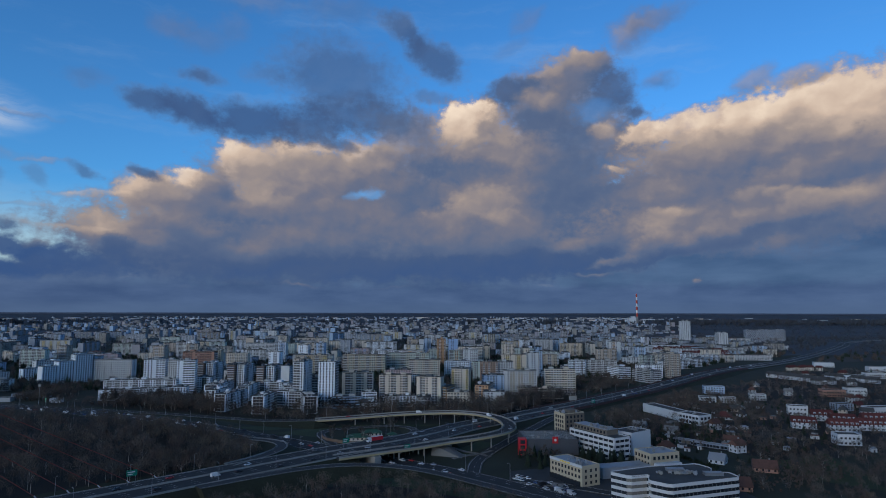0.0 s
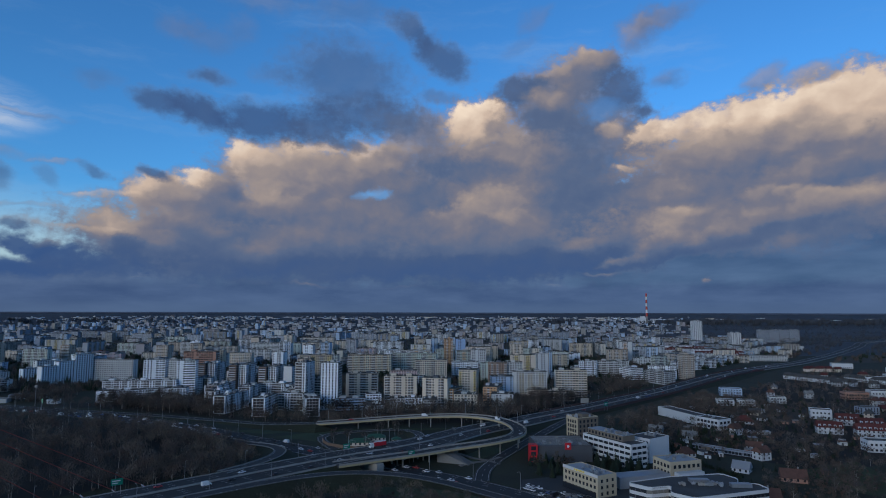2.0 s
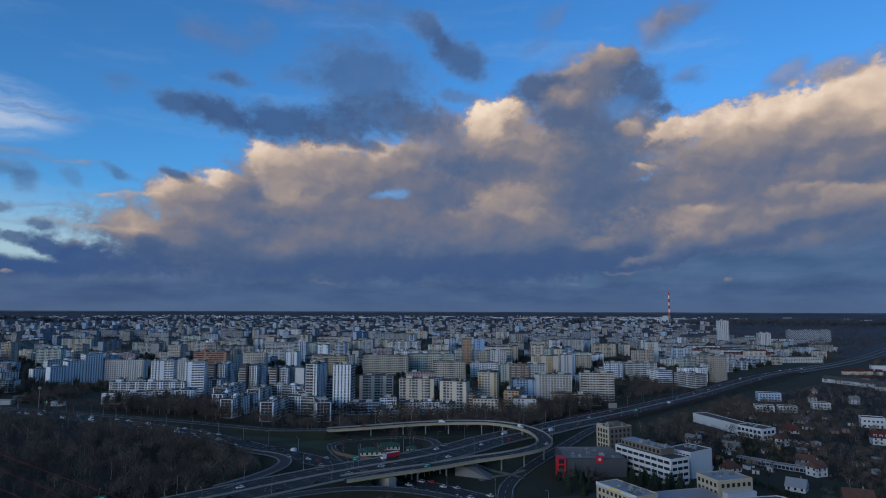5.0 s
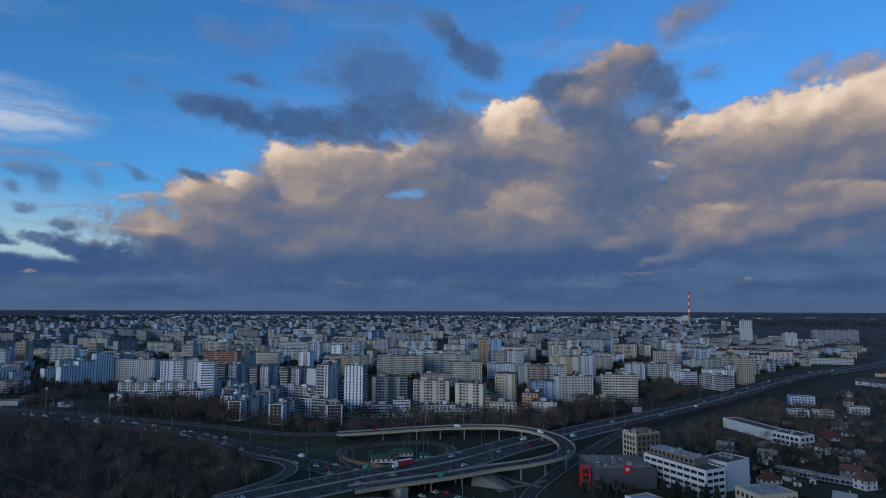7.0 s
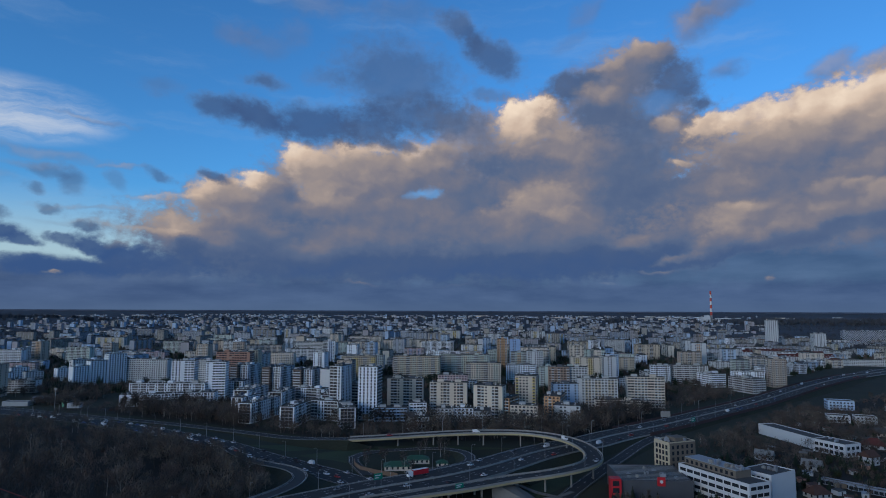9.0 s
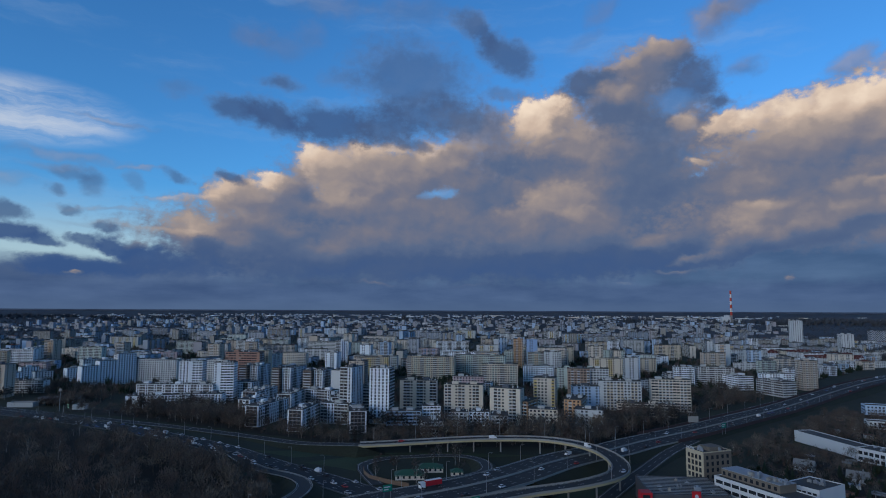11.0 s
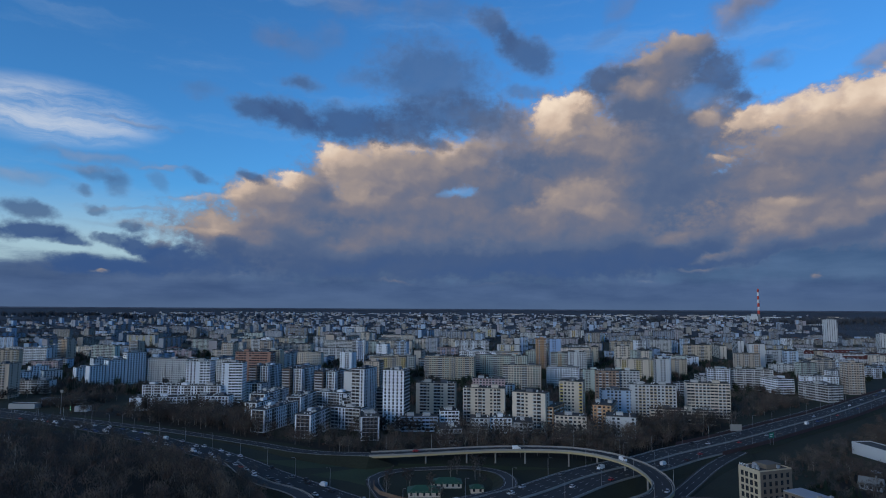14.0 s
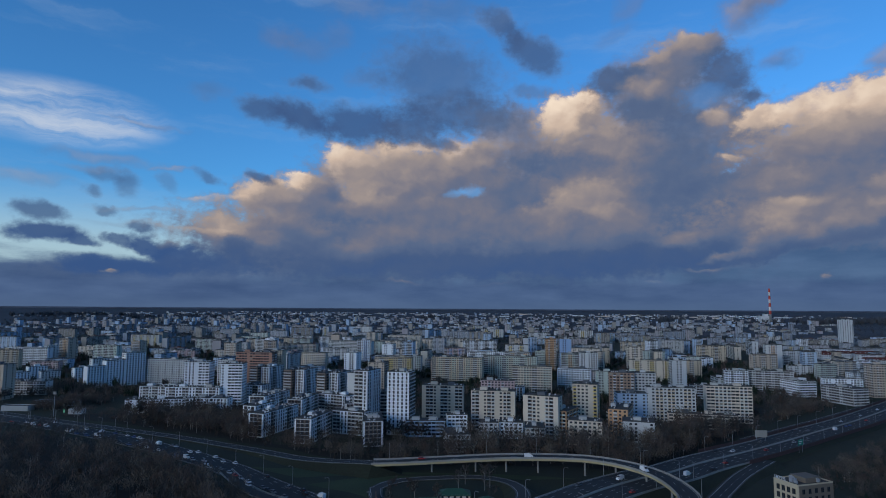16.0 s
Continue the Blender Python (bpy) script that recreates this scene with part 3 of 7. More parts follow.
def road(name, pts, width, label, lanes=(), edges=True, deck=0.0, bank=False, material=None, parapet=0.0, pmat=None, skip=None, tail=None):
    """A road on the ground or on a deck: surface, kerb or parapet, markings. bank: grass slopes down to the plain; skip: stretch of x left open."""
    line = spline(pts)
    w = width / 2
    t = deck or 0.35
    ob = mesh_thing(name, sweep(line, [(w, -t), (w, 0), (-w, 0), (-w, -t)], closed=True), material or M_ASPHALT, Matrix(), label, "road", kind="structure")
    g = Geo()
    for o in lanes:
        dashes(line, o, 4, 8, 0.09, 0.012, g)
    if edges:
        for o in (w - 0.6, -w + 0.6):
            dashes(line, o, 0, 0, 0.1, 0.012, g)
    if g.f:
        part("lane_marking", g, M_LINE, ob, "worn white lane markings", kind="stuff")
    if parapet:
        for sg in (1, -1):
            q = sweep(line, [(sg * w, -deck * 0.75), (sg * w, parapet), (sg * (w + 0.35), parapet), (sg * (w + 0.35), -deck * 0.75)], closed=True)
            part("parapet", q, pmat or M_CONC, ob, "concrete edge beam along the deck")
    else:
        for sg in (1, -1):
            part("kerb", sweep(line, [(sg * w, -0.3), (sg * w, 0.12), (sg * (w + 0.3), 0.12), (sg * (w + 0.3), -0.3)], closed=True), M_KERB, ob)
    if bank:
        runs, cur = [], []
        for p in line:
            if skip and skip[0] < p.x < skip[1]:
                if len(cur) > 1:
                    runs.append(cur)
                cur = []
            else:
                cur.append(p)
        if len(cur) > 1:
            runs.append(cur)
        if tail:        # the slope runs out under the deck that follows
            runs[-1] = runs[-1] + [Vector(tail)]
        for r in runs:
            S, g = sides(r), Geo()
            for p, s in zip(r, S):
                h = max(p.z - t * 0.5, 0.05)
                g.v += [tuple(Vector((p.x, p.y, 0)) + s * o + Vector((0, 0, z))) for o, z in ((w + 1 + 1.7 * h, -0.2), (w + 0.9, h), (-w - 0.9, h), (-w - 1 - 1.7 * h, -0.2))]
            for k in range(len(r) - 1):
                for j in range(4):
                    a, b = 4 * k + j, 4 * k + (j + 1) % 4
                    g.f.append((a, a + 4, b + 4, b))
            g.f += [(0, 1, 2, 3), tuple(reversed(range(len(g.v) - 4, len(g.v))))]
            part("embankment", g, M_GRASS, ob, "grassed embankment slope")
    return ob, line


MAIN = [(-420, 60, 9), (-330, 165, 9), (-250, 250, 8.5), (-172, 336, 8), (-123, 390, 8), (-90, 424, 8), (-57, 453, 8), (-32, 485, 7.2), (-9, 524, 6), (14, 555, 5), (31, 573, 4.4), (53.6, 603, 3.9), (78, 630.5, 3.6), (105, 661, 3.3),
        (136, 698, 3), (172, 741, 3), (213, 789, 3), (262, 850, 3.5), (320, 922, 5), (391, 1009, 6), (468, 1106, 4), (570, 1217, 2), (694, 1353, 1), (885, 1586, 1), (1158, 1949, 1), (1314, 2177, 1), (1513, 2345, 1), (1690, 2440, 1)]
LOOP = [(-142, 552, 5.75), (-122, 556, 6.6), (-98, 563, 7.5), (-63, 571, 9), (-27, 574, 10), (-8, 570, 10.5), (9, 558, 11), (22, 541, 11), (29, 519, 11), (30, 499, 11), (25, 483, 10.8),
        (14, 471, 10.3), (-1, 461, 9.5), (-19, 452, 8.8), (-42, 436, 8.12), (-66, 420, 8.06), (-90, 403, 8.04)]
WAL = [(-900, 720, 0.3), (-515, 643, 0.3), (-442, 624, 0.3), (-367, 600, 0.3), (-299, 573, 0.3), (-237, 543, 0.3), (-190, 512, 0.3), (-126, 473, 0.3), (-79, 442, 0.3), (-40, 416, 0.3),
       (0, 388, 0.3), (40, 352, 0.3), (110, 285, 0.3), (200, 190, 0.3)]
main_road, MAIN_LINE = road("expressway", MAIN, 31, "wide grey asphalt expressway with several lanes", (-11, -7.4, -3.8, 3.8, 7.4, 11), deck=1.4, bank=True, parapet=0.35, skip=(-84, -34))
med = sweep(MAIN_LINE, [(0.5, 0), (0.35, 0.85), (-0.35, 0.85), (-0.5, 0)], closed=True)
part("median_barrier", med, M_CONC, main_road, "concrete barrier between the carriageways")
loop_road, LOOP_LINE = road("loop_ramp", LOOP, 10, "curved elevated ramp with an ochre edge beam", (0,), deck=1.5, parapet=0.9)
for sg in (1, -1):
    part("edge_beam", sweep(LOOP_LINE, [(sg * 5.36, -1.2), (sg * 5.36, -0.15), (sg * 5.5, -0.15), (sg * 5.5, -1.2)], closed=True), M_YCONC, loop_road, "ochre painted edge beam")
wal_road, WAL_LINE = road("boulevard", WAL, 20, "busy grey boulevard under the expressway", (-6.5, -3.3, 3.3, 6.5))
side_road, SIDE_LINE = road("service_road", [(-900, 760, 0.3), (-600, 680, 0.3), (-456, 644, 0.3), (-326, 612, 0.6), (-240, 583, 1.4), (-188, 560, 3.2), (-141, 552, 5.72)], 9, "narrow asphalt road along the trees", (0,), bank=True, tail=(-124, 555.5, 0.1))
road("slip_road", [(-230, 535, 0.33), (-202, 507, 0.6), (-183, 492, 1.2), (-166, 482, 2.2), (-152, 470, 3.4), (-141, 452, 5), (-137, 428, 6.5), (-142, 402, 7.6), (-152, 380, 8.0)], 8, "curling slip road with pale concrete edges", bank=True, parapet=0.5, material=M_ASPHALT2)
road("slip_road", [(-150, 332, 8.02), (-121, 362, 7.6), (-104, 378, 7), (-86, 391, 6), (-66, 397, 5), (-43, 396, 3.8), (-21, 389, 2.2), (0, 376, 1.0), (20, 361, 0.36), (40, 345, 0.33)], 8, "descending slip road with pale edges", bank=True, material=M_ASPHALT2)
road("slip_road", [(-78, 456, 7.9), (-62, 476, 6.8), (-50, 494, 5.5), (-48, 514, 4), (-53, 534, 2.6), (-63, 548, 1.4), (-79, 554, 0.6), (-100, 548, 0.34), (-120, 538, 0.34), (-129, 520, 0.34), (-120, 498, 0.34), (-108, 478, 0.34)], 7, "tight curling slip road round a small yard", bank=True, material=M_ASPHALT2)
road("street", [(0, 400, 0.33), (2, 425, 0.33), (10, 452, 0.33), (29, 497, 0.4), (52, 545, 0.9), (74, 588, 2.0), (99, 626, 3.2)], 9, "two-lane street climbing to the expressway", (0,), bank=True)
road("street", [(22, 385, 0.33), (55, 372, 0.33), (95, 350, 0.33), (140, 330, 0.33)], 8, "short street between the office yards", ())


road("footpath", [(-14, 436, 0.3), (-4, 446, 0.35), (6, 452, 0.4), (14, 462, 0.5)], 2.6, "pale concrete footpath across the verge", (), edges=False, material=M_PAVE)
road("footpath", [(12, 442, 0.3), (4, 452, 0.38), (-6, 458, 0.4), (-16, 470, 0.6)], 2.6, "pale concrete footpath across the verge", (), edges=False, material=M_PAVE)
_s = sides(MAIN_LINE)
PAR = [p + s * 27 + Vector((0, 0, -p.z + 0.32)) for p, s in zip(MAIN_LINE, _s) if 120 < p.x < 640]
par_road, PAR_LINE = road("service_road", [tuple(p) for p in PAR[::5]], 8, "narrow asphalt road beside the expressway", (0,))
M_BARRIER = mat("brown_noise_screen", (0.095, 0.048, 0.042), 0.8, 0.2, 0.3, 3)
_r = [p for p in MAIN_LINE if 70 < p.x < 480]
for sg in (1, -1):
    part("noise_screen", sweep(_r, [(sg * 17.2, -0.6), (sg * 17.2, 2.0), (sg * 17.4, 2.0), (sg * 17.4, -0.6)], closed=True), M_BARRIER, main_road, "low brown noise screen")
# paved slope beside the bridge
g = Geo()
g.v += [(-30, 446, 0), (-8, 438, 0), (-6, 448, 0), (-22, 456, 7), (-30, 450, 7)]
g.f += [(0, 1, 4), (1, 2, 3), (1, 3, 4), (0, 4, 3, 2)]
part("paved_slope", g, M_PAVE, main_road, "pale paved slope at the bridge end")


def column(p, top, r=0.55):
    g = Geo()
    g.tube((0, 0, 0), (0, 0, top - 0.9), r, r, 10)
    g.box(-1.8, -0.7, top - 0.9, 1.8, 0.7, top)
    return g


S = sides(LOOP_LINE)
acc, nxt = 0.0, 30.0
for k in range(1, len(LOOP_LINE)):
    acc += (LOOP_LINE[k] - LOOP_LINE[k - 1]).length
    p = LOOP_LINE[k]
    if acc > nxt and p.z > 5 and k < len(LOOP_LINE) - 8:
        nxt = acc + 18.0
        ob = part("pier", column(p, p.z - 1.5), M_CONC, loop_road, "round concrete pier")
        ob.location = (p.x, p.y, 0)
        ob.rotation_euler.z = math.atan2(S[k].y, S[k].x)
# abutments and piers of the bridge over the boulevard
for x0, y0, big in ((-82, 431, 1), (-36, 478, 1), (-67, 445, 0), (-51, 461, 0)):
    g = Geo()
    if big:
        g.box(-26, -2.5, 0, 16, 2.5, 6.4)
    else:
        for o in (-22, -16, -10, -4, 2, 8, 13):
            g.tube((o, 0, 0), (o, 0, 6.3), 0.6, 0.6, 8)
        g.box(-24, -0.8, 5.4, 15, 0.8, 6.4)
    ob = part("abutment" if big else "bridge_pier", g, M_CONC, main_road, "grey concrete bridge support")
    ob.location, ob.rotation_euler.z = (x0, y0, 0), radians(135)


import collections

# ---- apartment blocks and towers ----
PAINT = {}


def paint(name, color, var=0.08):
    if name not in PAINT:
        PAINT[name] = mat("render_" + name, color, 0.85, var, 0.06, 1.2, each=0.07)
    return PAINT[name]


WALLS = {"cream": (0.67, 0.58, 0.47), "beige": (0.54, 0.44, 0.35), "white": (0.79, 0.81, 0.84), "grey": (0.46, 0.46, 0.45), "bluegrey": (0.42, 0.53, 0.66), "green": (0.50, 0.55, 0.49),
         "brown": (0.34, 0.23, 0.17), "orange": (0.60, 0.35, 0.19), "pink": (0.60, 0.44, 0.42), "yellow": (0.66, 0.49, 0.16), "ochre": (0.56, 0.46, 0.34), "blue": (0.30, 0.42, 0.62), "palegrey": (0.58, 0.585, 0.58),
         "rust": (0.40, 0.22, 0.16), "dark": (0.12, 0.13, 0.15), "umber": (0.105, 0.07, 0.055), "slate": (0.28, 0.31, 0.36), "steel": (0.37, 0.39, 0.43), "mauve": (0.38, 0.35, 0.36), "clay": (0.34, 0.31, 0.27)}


def wallmat(k):
    return paint(k, WALLS[k])


M_ROOFR = mat("brown_red_roof", (0.13, 0.05, 0.04), 0.85, 0.2, 0.2, 2)
BULK = collections.defaultdict(Geo)


def facade(G, w, y, floors, fh, z0, pattern, turn, lean=False):
    """Windows, balconies and loggias of one side, w wide, at the distance y from the middle, turned by turn degrees about the middle."""
    m = pose(0, 0, 0, 0, 0, turn)
    w -= 1.6 if pattern[0] == "l" else 0.0
    n = max(1, round(w / (6.6 if lean and lean > 1 else 3.3)))
    bw = w / n
    tmp = {k: Geo() for k in G}
    Y = -y
    for i in range(n):
        c = pattern[i % len(pattern)]
        x = -w / 2 + (i + 0.5) * bw
        if c == "n":
            continue
        if c == "s":
            tmp["glass"].box(x - 0.5, Y - 0.05, z0 + 2.5, x + 0.5, Y + 0.02, z0 + floors * fh - 0.6, False)
            continue
        if c == "l":
            # accent strip behind the loggia panels; umber carries the same painted shade
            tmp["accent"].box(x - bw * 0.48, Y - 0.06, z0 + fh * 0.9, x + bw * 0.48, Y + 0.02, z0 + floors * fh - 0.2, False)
        for k in range(floors):
            z = z0 + k * fh
            if c == "w":
                tmp["glass"].quad((x - 0.9, Y - 0.04, z + 0.85), (x + 0.9, Y - 0.04, z + 0.85), (x + 0.9, Y - 0.04, z + 2.3), (x - 0.9, Y - 0.04, z + 2.3))
            elif c == "v":
                tmp["glass"].quad((x - 0.7, Y - 0.04, z + 0.35), (x + 0.7, Y - 0.04, z + 0.35), (x + 0.7, Y - 0.04, z + 2.4), (x - 0.7, Y - 0.04, z + 2.4))
            elif c == "W":
                tmp["glass"].quad((x - bw * 0.44, Y - 0.04, z + 0.9), (x + bw * 0.44, Y - 0.04, z + 0.9), (x + bw * 0.44, Y - 0.04, z + 2.35), (x - bw * 0.44, Y - 0.04, z + 2.35))
            elif c == "x":
                if (i + k) % 2:
                    tmp["glass"].quad((x - bw * 0.45, Y - 0.04, z + 0.3), (x + bw * 0.45, Y - 0.04, z + 0.3), (x + bw * 0.45, Y - 0.04, z + 2.7), (x - bw * 0.45, Y - 0.04, z + 2.7))
            elif c in "bB":
                tmp["glass"].quad((x - bw * 0.30, Y - 0.08, z + 0.3), (x + bw * 0.34, Y - 0.08, z + 0.3), (x + bw * 0.34, Y - 0.08, z + 2.3), (x - bw * 0.30, Y - 0.08, z + 2.3))
                if k and lean:
                    tmp["accent" if c == "B" else "balcony"].quad((x - bw * 0.45, Y - 1.0, z - 0.1), (x + bw * 0.45, Y - 1.0, z - 0.1), (x + bw * 0.45, Y - 1.0, z + 0.95), (x - bw * 0.45, Y - 1.0, z + 0.95))
                elif k:
                    tmp["balcony"].box(x - bw * 0.45, Y - 1.15, z - 0.1, x + bw * 0.45, Y - 0.09, z + 0.04)
                    tmp["accent" if c == "B" else "balcony"].box(x - bw * 0.45, Y - 1.2, z - 0.1, x + bw * 0.45, Y - 1.12, z + 0.95)
            elif c in "lL":
                # flat panel on the wall; its dark colour stands for a shaded recess
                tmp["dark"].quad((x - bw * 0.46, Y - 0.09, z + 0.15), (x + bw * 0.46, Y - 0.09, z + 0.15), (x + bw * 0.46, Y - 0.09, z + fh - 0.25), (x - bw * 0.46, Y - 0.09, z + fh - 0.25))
                tmp["glass"].quad((x - bw * 0.3, Y - 0.11, z + 0.25), (x + bw * 0.15, Y - 0.11, z + 0.25), (x + bw * 0.15, Y - 0.11, z + 2.2), (x - bw * 0.3, Y - 0.11, z + 2.2))
                if lean:
                    tmp["balcony"].quad((x - bw * 0.46, Y - 0.5, z - 0.12), (x + bw * 0.46, Y - 0.5, z - 0.12), (x + bw * 0.46, Y - 0.5, z + 0.8), (x - bw * 0.46, Y - 0.5, z + 0.8))
                    continue
                tmp["balcony"].box(x - bw * 0.46, Y - 0.65, z - 0.12, x + bw * 0.46, Y - 0.1, z + 0.06)
                if c == "L":
                    tmp["balcony"].box(x - bw * 0.46, Y - 0.68, z, x + bw * 0.46, Y - 0.6, z + 0.85)
    for k in G:
        G[k].add(tmp[k], m)


def block(x, y, w, d, floors, rot=0, wall="cream", front="wwb", side="nwn", accent="yellow", label="", fh=2.8, z=0.0, s=1.0, balcony="palegrey", roof=None, lifts=2, group="", bulk=False, single=False):
    """A block of flats: w wide, d deep, front facing -y before the turn. bulk: joined into the far city."""
    if bulk:
        m = Matrix.LocRotScale((x, y, z), Euler((0, 0, radians(rot))), (s, s, s))
        h = floors * fh + 0.9
        g = Geo()
        g.box(-w / 2, -d / 2, -0.5, w / 2, d / 2, h, False)
        BULK[wallmat(wall)].add(g, m)
        g = Geo()
        g.box(-w / 2 - 0.1, -d / 2 - 0.1, h, w / 2 + 0.1, d / 2 + 0.1, h + 0.5)
        for i in range(lifts):
            a = (i + 0.5) / lifts * w - w / 2
            g.box(a - 2.5, -d * 0.2, h + 0.5, a + 2.5, d * 0.25, h + 2.8, False)
        BULK[(M_ROOF, M_ROOF, M_ROOFL, M_ROOFR)[int(abs(x) * 7) % 4 if floors < 6 else 0]].add(g, m)
        G = {"glass": Geo(), "balcony": Geo(), "dark": Geo(), "accent": Geo()}
        lean = 2 if y > 2300 else 1
        facade(G, w - 0.6, d / 2, floors, fh, 0.6, front, 180 if rot > 45 and x > 0 else 0, lean)
        if y < 2200:
            facade(G, d - 0.6, w / 2, floors, fh, 0.6, side, 90 if x < 0 else 270, lean)
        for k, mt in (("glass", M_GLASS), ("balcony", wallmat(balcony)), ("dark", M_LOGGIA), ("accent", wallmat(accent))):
            BULK[mt].add(G[k], m)
        return None
    th = thing("apartment_block", Matrix.LocRotScale((x, y, z), Euler((0, 0, radians(rot))), (s, s, s)), label or f"{floors}-storey {wall} apartment block with rows of windows", "building", group)
    h = floors * fh + 0.9
    rnd = random.Random(int(x * 7 + y * 13))
    g = Geo()
    g.box(-w / 2, -d / 2, -0.5, w / 2, d / 2, h, False)
    part("wall", g, wallmat(wall), th)
    g = Geo()
    g.box(-w / 2 - 0.12, -d / 2 - 0.12, h, w / 2 + 0.12, -d / 2 + 0.3, h + 0.5)
    g.box(-w / 2 - 0.12, d / 2 - 0.3, h, w / 2 + 0.12, d / 2 + 0.12, h + 0.5)
    g.box(-w / 2 - 0.12, -d / 2 + 0.3, h, -w / 2 + 0.3, d / 2 - 0.3, h + 0.5)
    g.box(w / 2 - 0.3, -d / 2 + 0.3, h, w / 2 + 0.12, d / 2 - 0.3, h + 0.5)
    g.box(-w / 2 + 0.3, -d / 2 + 0.3, h, w / 2 - 0.3, d / 2 - 0.3, h + 0.2)
    part("roof", g, roof or M_ROOF, th, "dark flat roof with a parapet")
    for i in range(lifts):
        g = Geo()
        a = (i + 0.5) / lifts * w - w / 2 + rnd.uniform(-2, 2)
        b = min(d * 0.22, 3.2)
        g.box(a - min(3, w * 0.12), -b, h + 0.2, a + min(3, w * 0.12), b, h + 2.4)
        part("lift_house", g, wallmat(rnd.choice(("grey", "dark", wall))), th)
    if s > 0.7:
        g = Geo()
        for i in range(int(w * d / (22 if wall == "white" else 60))):
            a, b = rnd.uniform(-w / 2 + 1, w / 2 - 1), rnd.uniform(-d / 2 + 1, d / 2 - 1)
            e = rnd.uniform(0.25, 0.6)
            g.box(a - e, b - e * 0.7, h + 0.2, a + e, b + e * 0.7, h + rnd.uniform(0.9, 1.6))
        part("vent_field", g, wallmat("palegrey"), th, "small rooftop vents and chimneys", kind="stuff")
    G = {"glass": Geo(), "balcony": Geo(), "dark": Geo(), "accent": Geo()}
    if single:      # the two sides that face the walk, piece by piece
        H = {k: Geo() for k in G}
        facade(H, w - 0.6, d / 2, floors, fh, 0.6, front, 0)
        facade(H, d - 0.6, w / 2, floors, fh, 0.6, side, 90)
        for k, nm, mt, n in (("glass", "window", M_GLASS, 4), ("dark", "loggia", M_LOGGIA, 4), ("balcony", "balcony", wallmat(balcony), 8), ("accent", "loggia_frame", wallmat(accent), 8)):
            for i in range(0, len(H[k].v), n):
                g = Geo()
                if n == 4:
                    g.quad(*H[k].v[i:i + 4])
                else:
                    a, b = Vector(H[k].v[i]), Vector(H[k].v[i + 6])
                    g.box(min(a.x, b.x), min(a.y, b.y), a.z, max(a.x, b.x), max(a.y, b.y), b.z)
                part(nm, g, mt, th)
    else:
        facade(G, w - 0.6, d / 2, floors, fh, 0.6, front, 0)
        facade(G, d - 0.6, w / 2, floors, fh, 0.6, side, 90)
    facade(G, w - 0.6, d / 2, floors, fh, 0.6, front, 180)
    facade(G, d - 0.6, w / 2, floors, fh, 0.6, side, 270)
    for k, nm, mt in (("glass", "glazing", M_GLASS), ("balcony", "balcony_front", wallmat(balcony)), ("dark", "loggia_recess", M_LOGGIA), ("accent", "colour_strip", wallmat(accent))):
        if G[k].f:
            part(nm, G[k], mt, th, kind="stuff")
    return th


FOOT = []       # ground already built on: x, y, radius


def city(x0, y0, x1, y1, cell, seed, kinds, keep=0.8, turn=(0,), bulk=True):
    """Fills a quarter of the plain with blocks on a loose grid."""
    rnd = random.Random(seed)
    y = y0
    while y < y1:
        x = x0 + rnd.uniform(0, cell)
        while x < x1:
            px, py = x + rnd.uniform(-0.25, 0.25) * cell, y + rnd.uniform(-0.3, 0.3) * cell
            x += cell * rnd.uniform(0.8, 1.3)
            kind = rnd.choice(kinds)
            w, d, fl, walls, front = kind
            w, fl = w * rnd.uniform(0.85, 1.2), max(2, fl + rnd.randint(-1, 1))
            if rnd.random() > keep or any((px - a) ** 2 + (py - b) ** 2 < (r + w * 0.55) ** 2 for a, b, r in FOOT):
                continue
            if not outside_city(px, py):
                continue
            FOOT.append((px, py, w * 0.5))
            qx, qy, qz, k = far(px, py)
            wl = rnd.choice(walls)
            front = rnd.choice((front, "wnbbnw", "wwLLwwn", "bwnwb", "WnWb", "nwBBwn", "LLwBBw", "LwwL", "wbLLbw"))
            if math.degrees(math.atan2(px, py)) > 16 and fl > 7 and py < 2400:
                fl = rnd.choice((4, 5, 6))
            block(qx, qy, w, d, fl, rnd.choice(turn) + rnd.uniform(-4, 4), wl, front, rnd.choice(("nwn", "nwwn", "wnw")), rnd.choice(("yellow", "ochre", "green", "orange", "blue")), z=qz - 0.5, s=k,
                  lifts=max(1, int(w / 22)), bulk=bulk, group="city blocks")
        y += cell * rnd.uniform(0.55, 0.8)


def road_gap(x, y):
    """Distance from the nearer of the expressway and the boulevard."""
    return min(math.hypot(p.x - x, p.y - y) for p in ROAD_PTS)


ROAD_PTS = MAIN_LINE[::3] + WAL_LINE[::3] + SIDE_LINE[::3] + LOOP_LINE[::2] + PAR_LINE[::3]


def outside_city(x, y):
    """True on the built-up side: beyond the boulevard's tree belt, left of the expressway, short of the woods."""
    if road_gap(x, y) < 45:
        return False
    d, a = math.hypot(x, y), math.degrees(math.atan2(x, y))
    if any(p.y < y + 25 and q.y > y - 25 and x > p.x - 50 for p, q in zip(MAIN_LINE, MAIN_LINE[1:])):
        return False
    if d < 1500:
        return True
    if d > 2600:
        return a < 17 + 3 * math.sin(d * 0.004)
    return a < 27


# ---- the estate behind the boulevard, block by block ----
def estate(x, y, w, d, floors, rot, wall, front, side, label, accent="yellow", lifts=1, **kw):
    FOOT.append((x, y, max(w, d) * 0.5))
    return block(x, y, w, d, floors, rot, wall, front, side, accent, label=label, group="estate blocks", lifts=lifts if max(w, d) < 30 else 2, **kw)


WHITE_LOG = "white apartment building with dark loggias in a white frame"
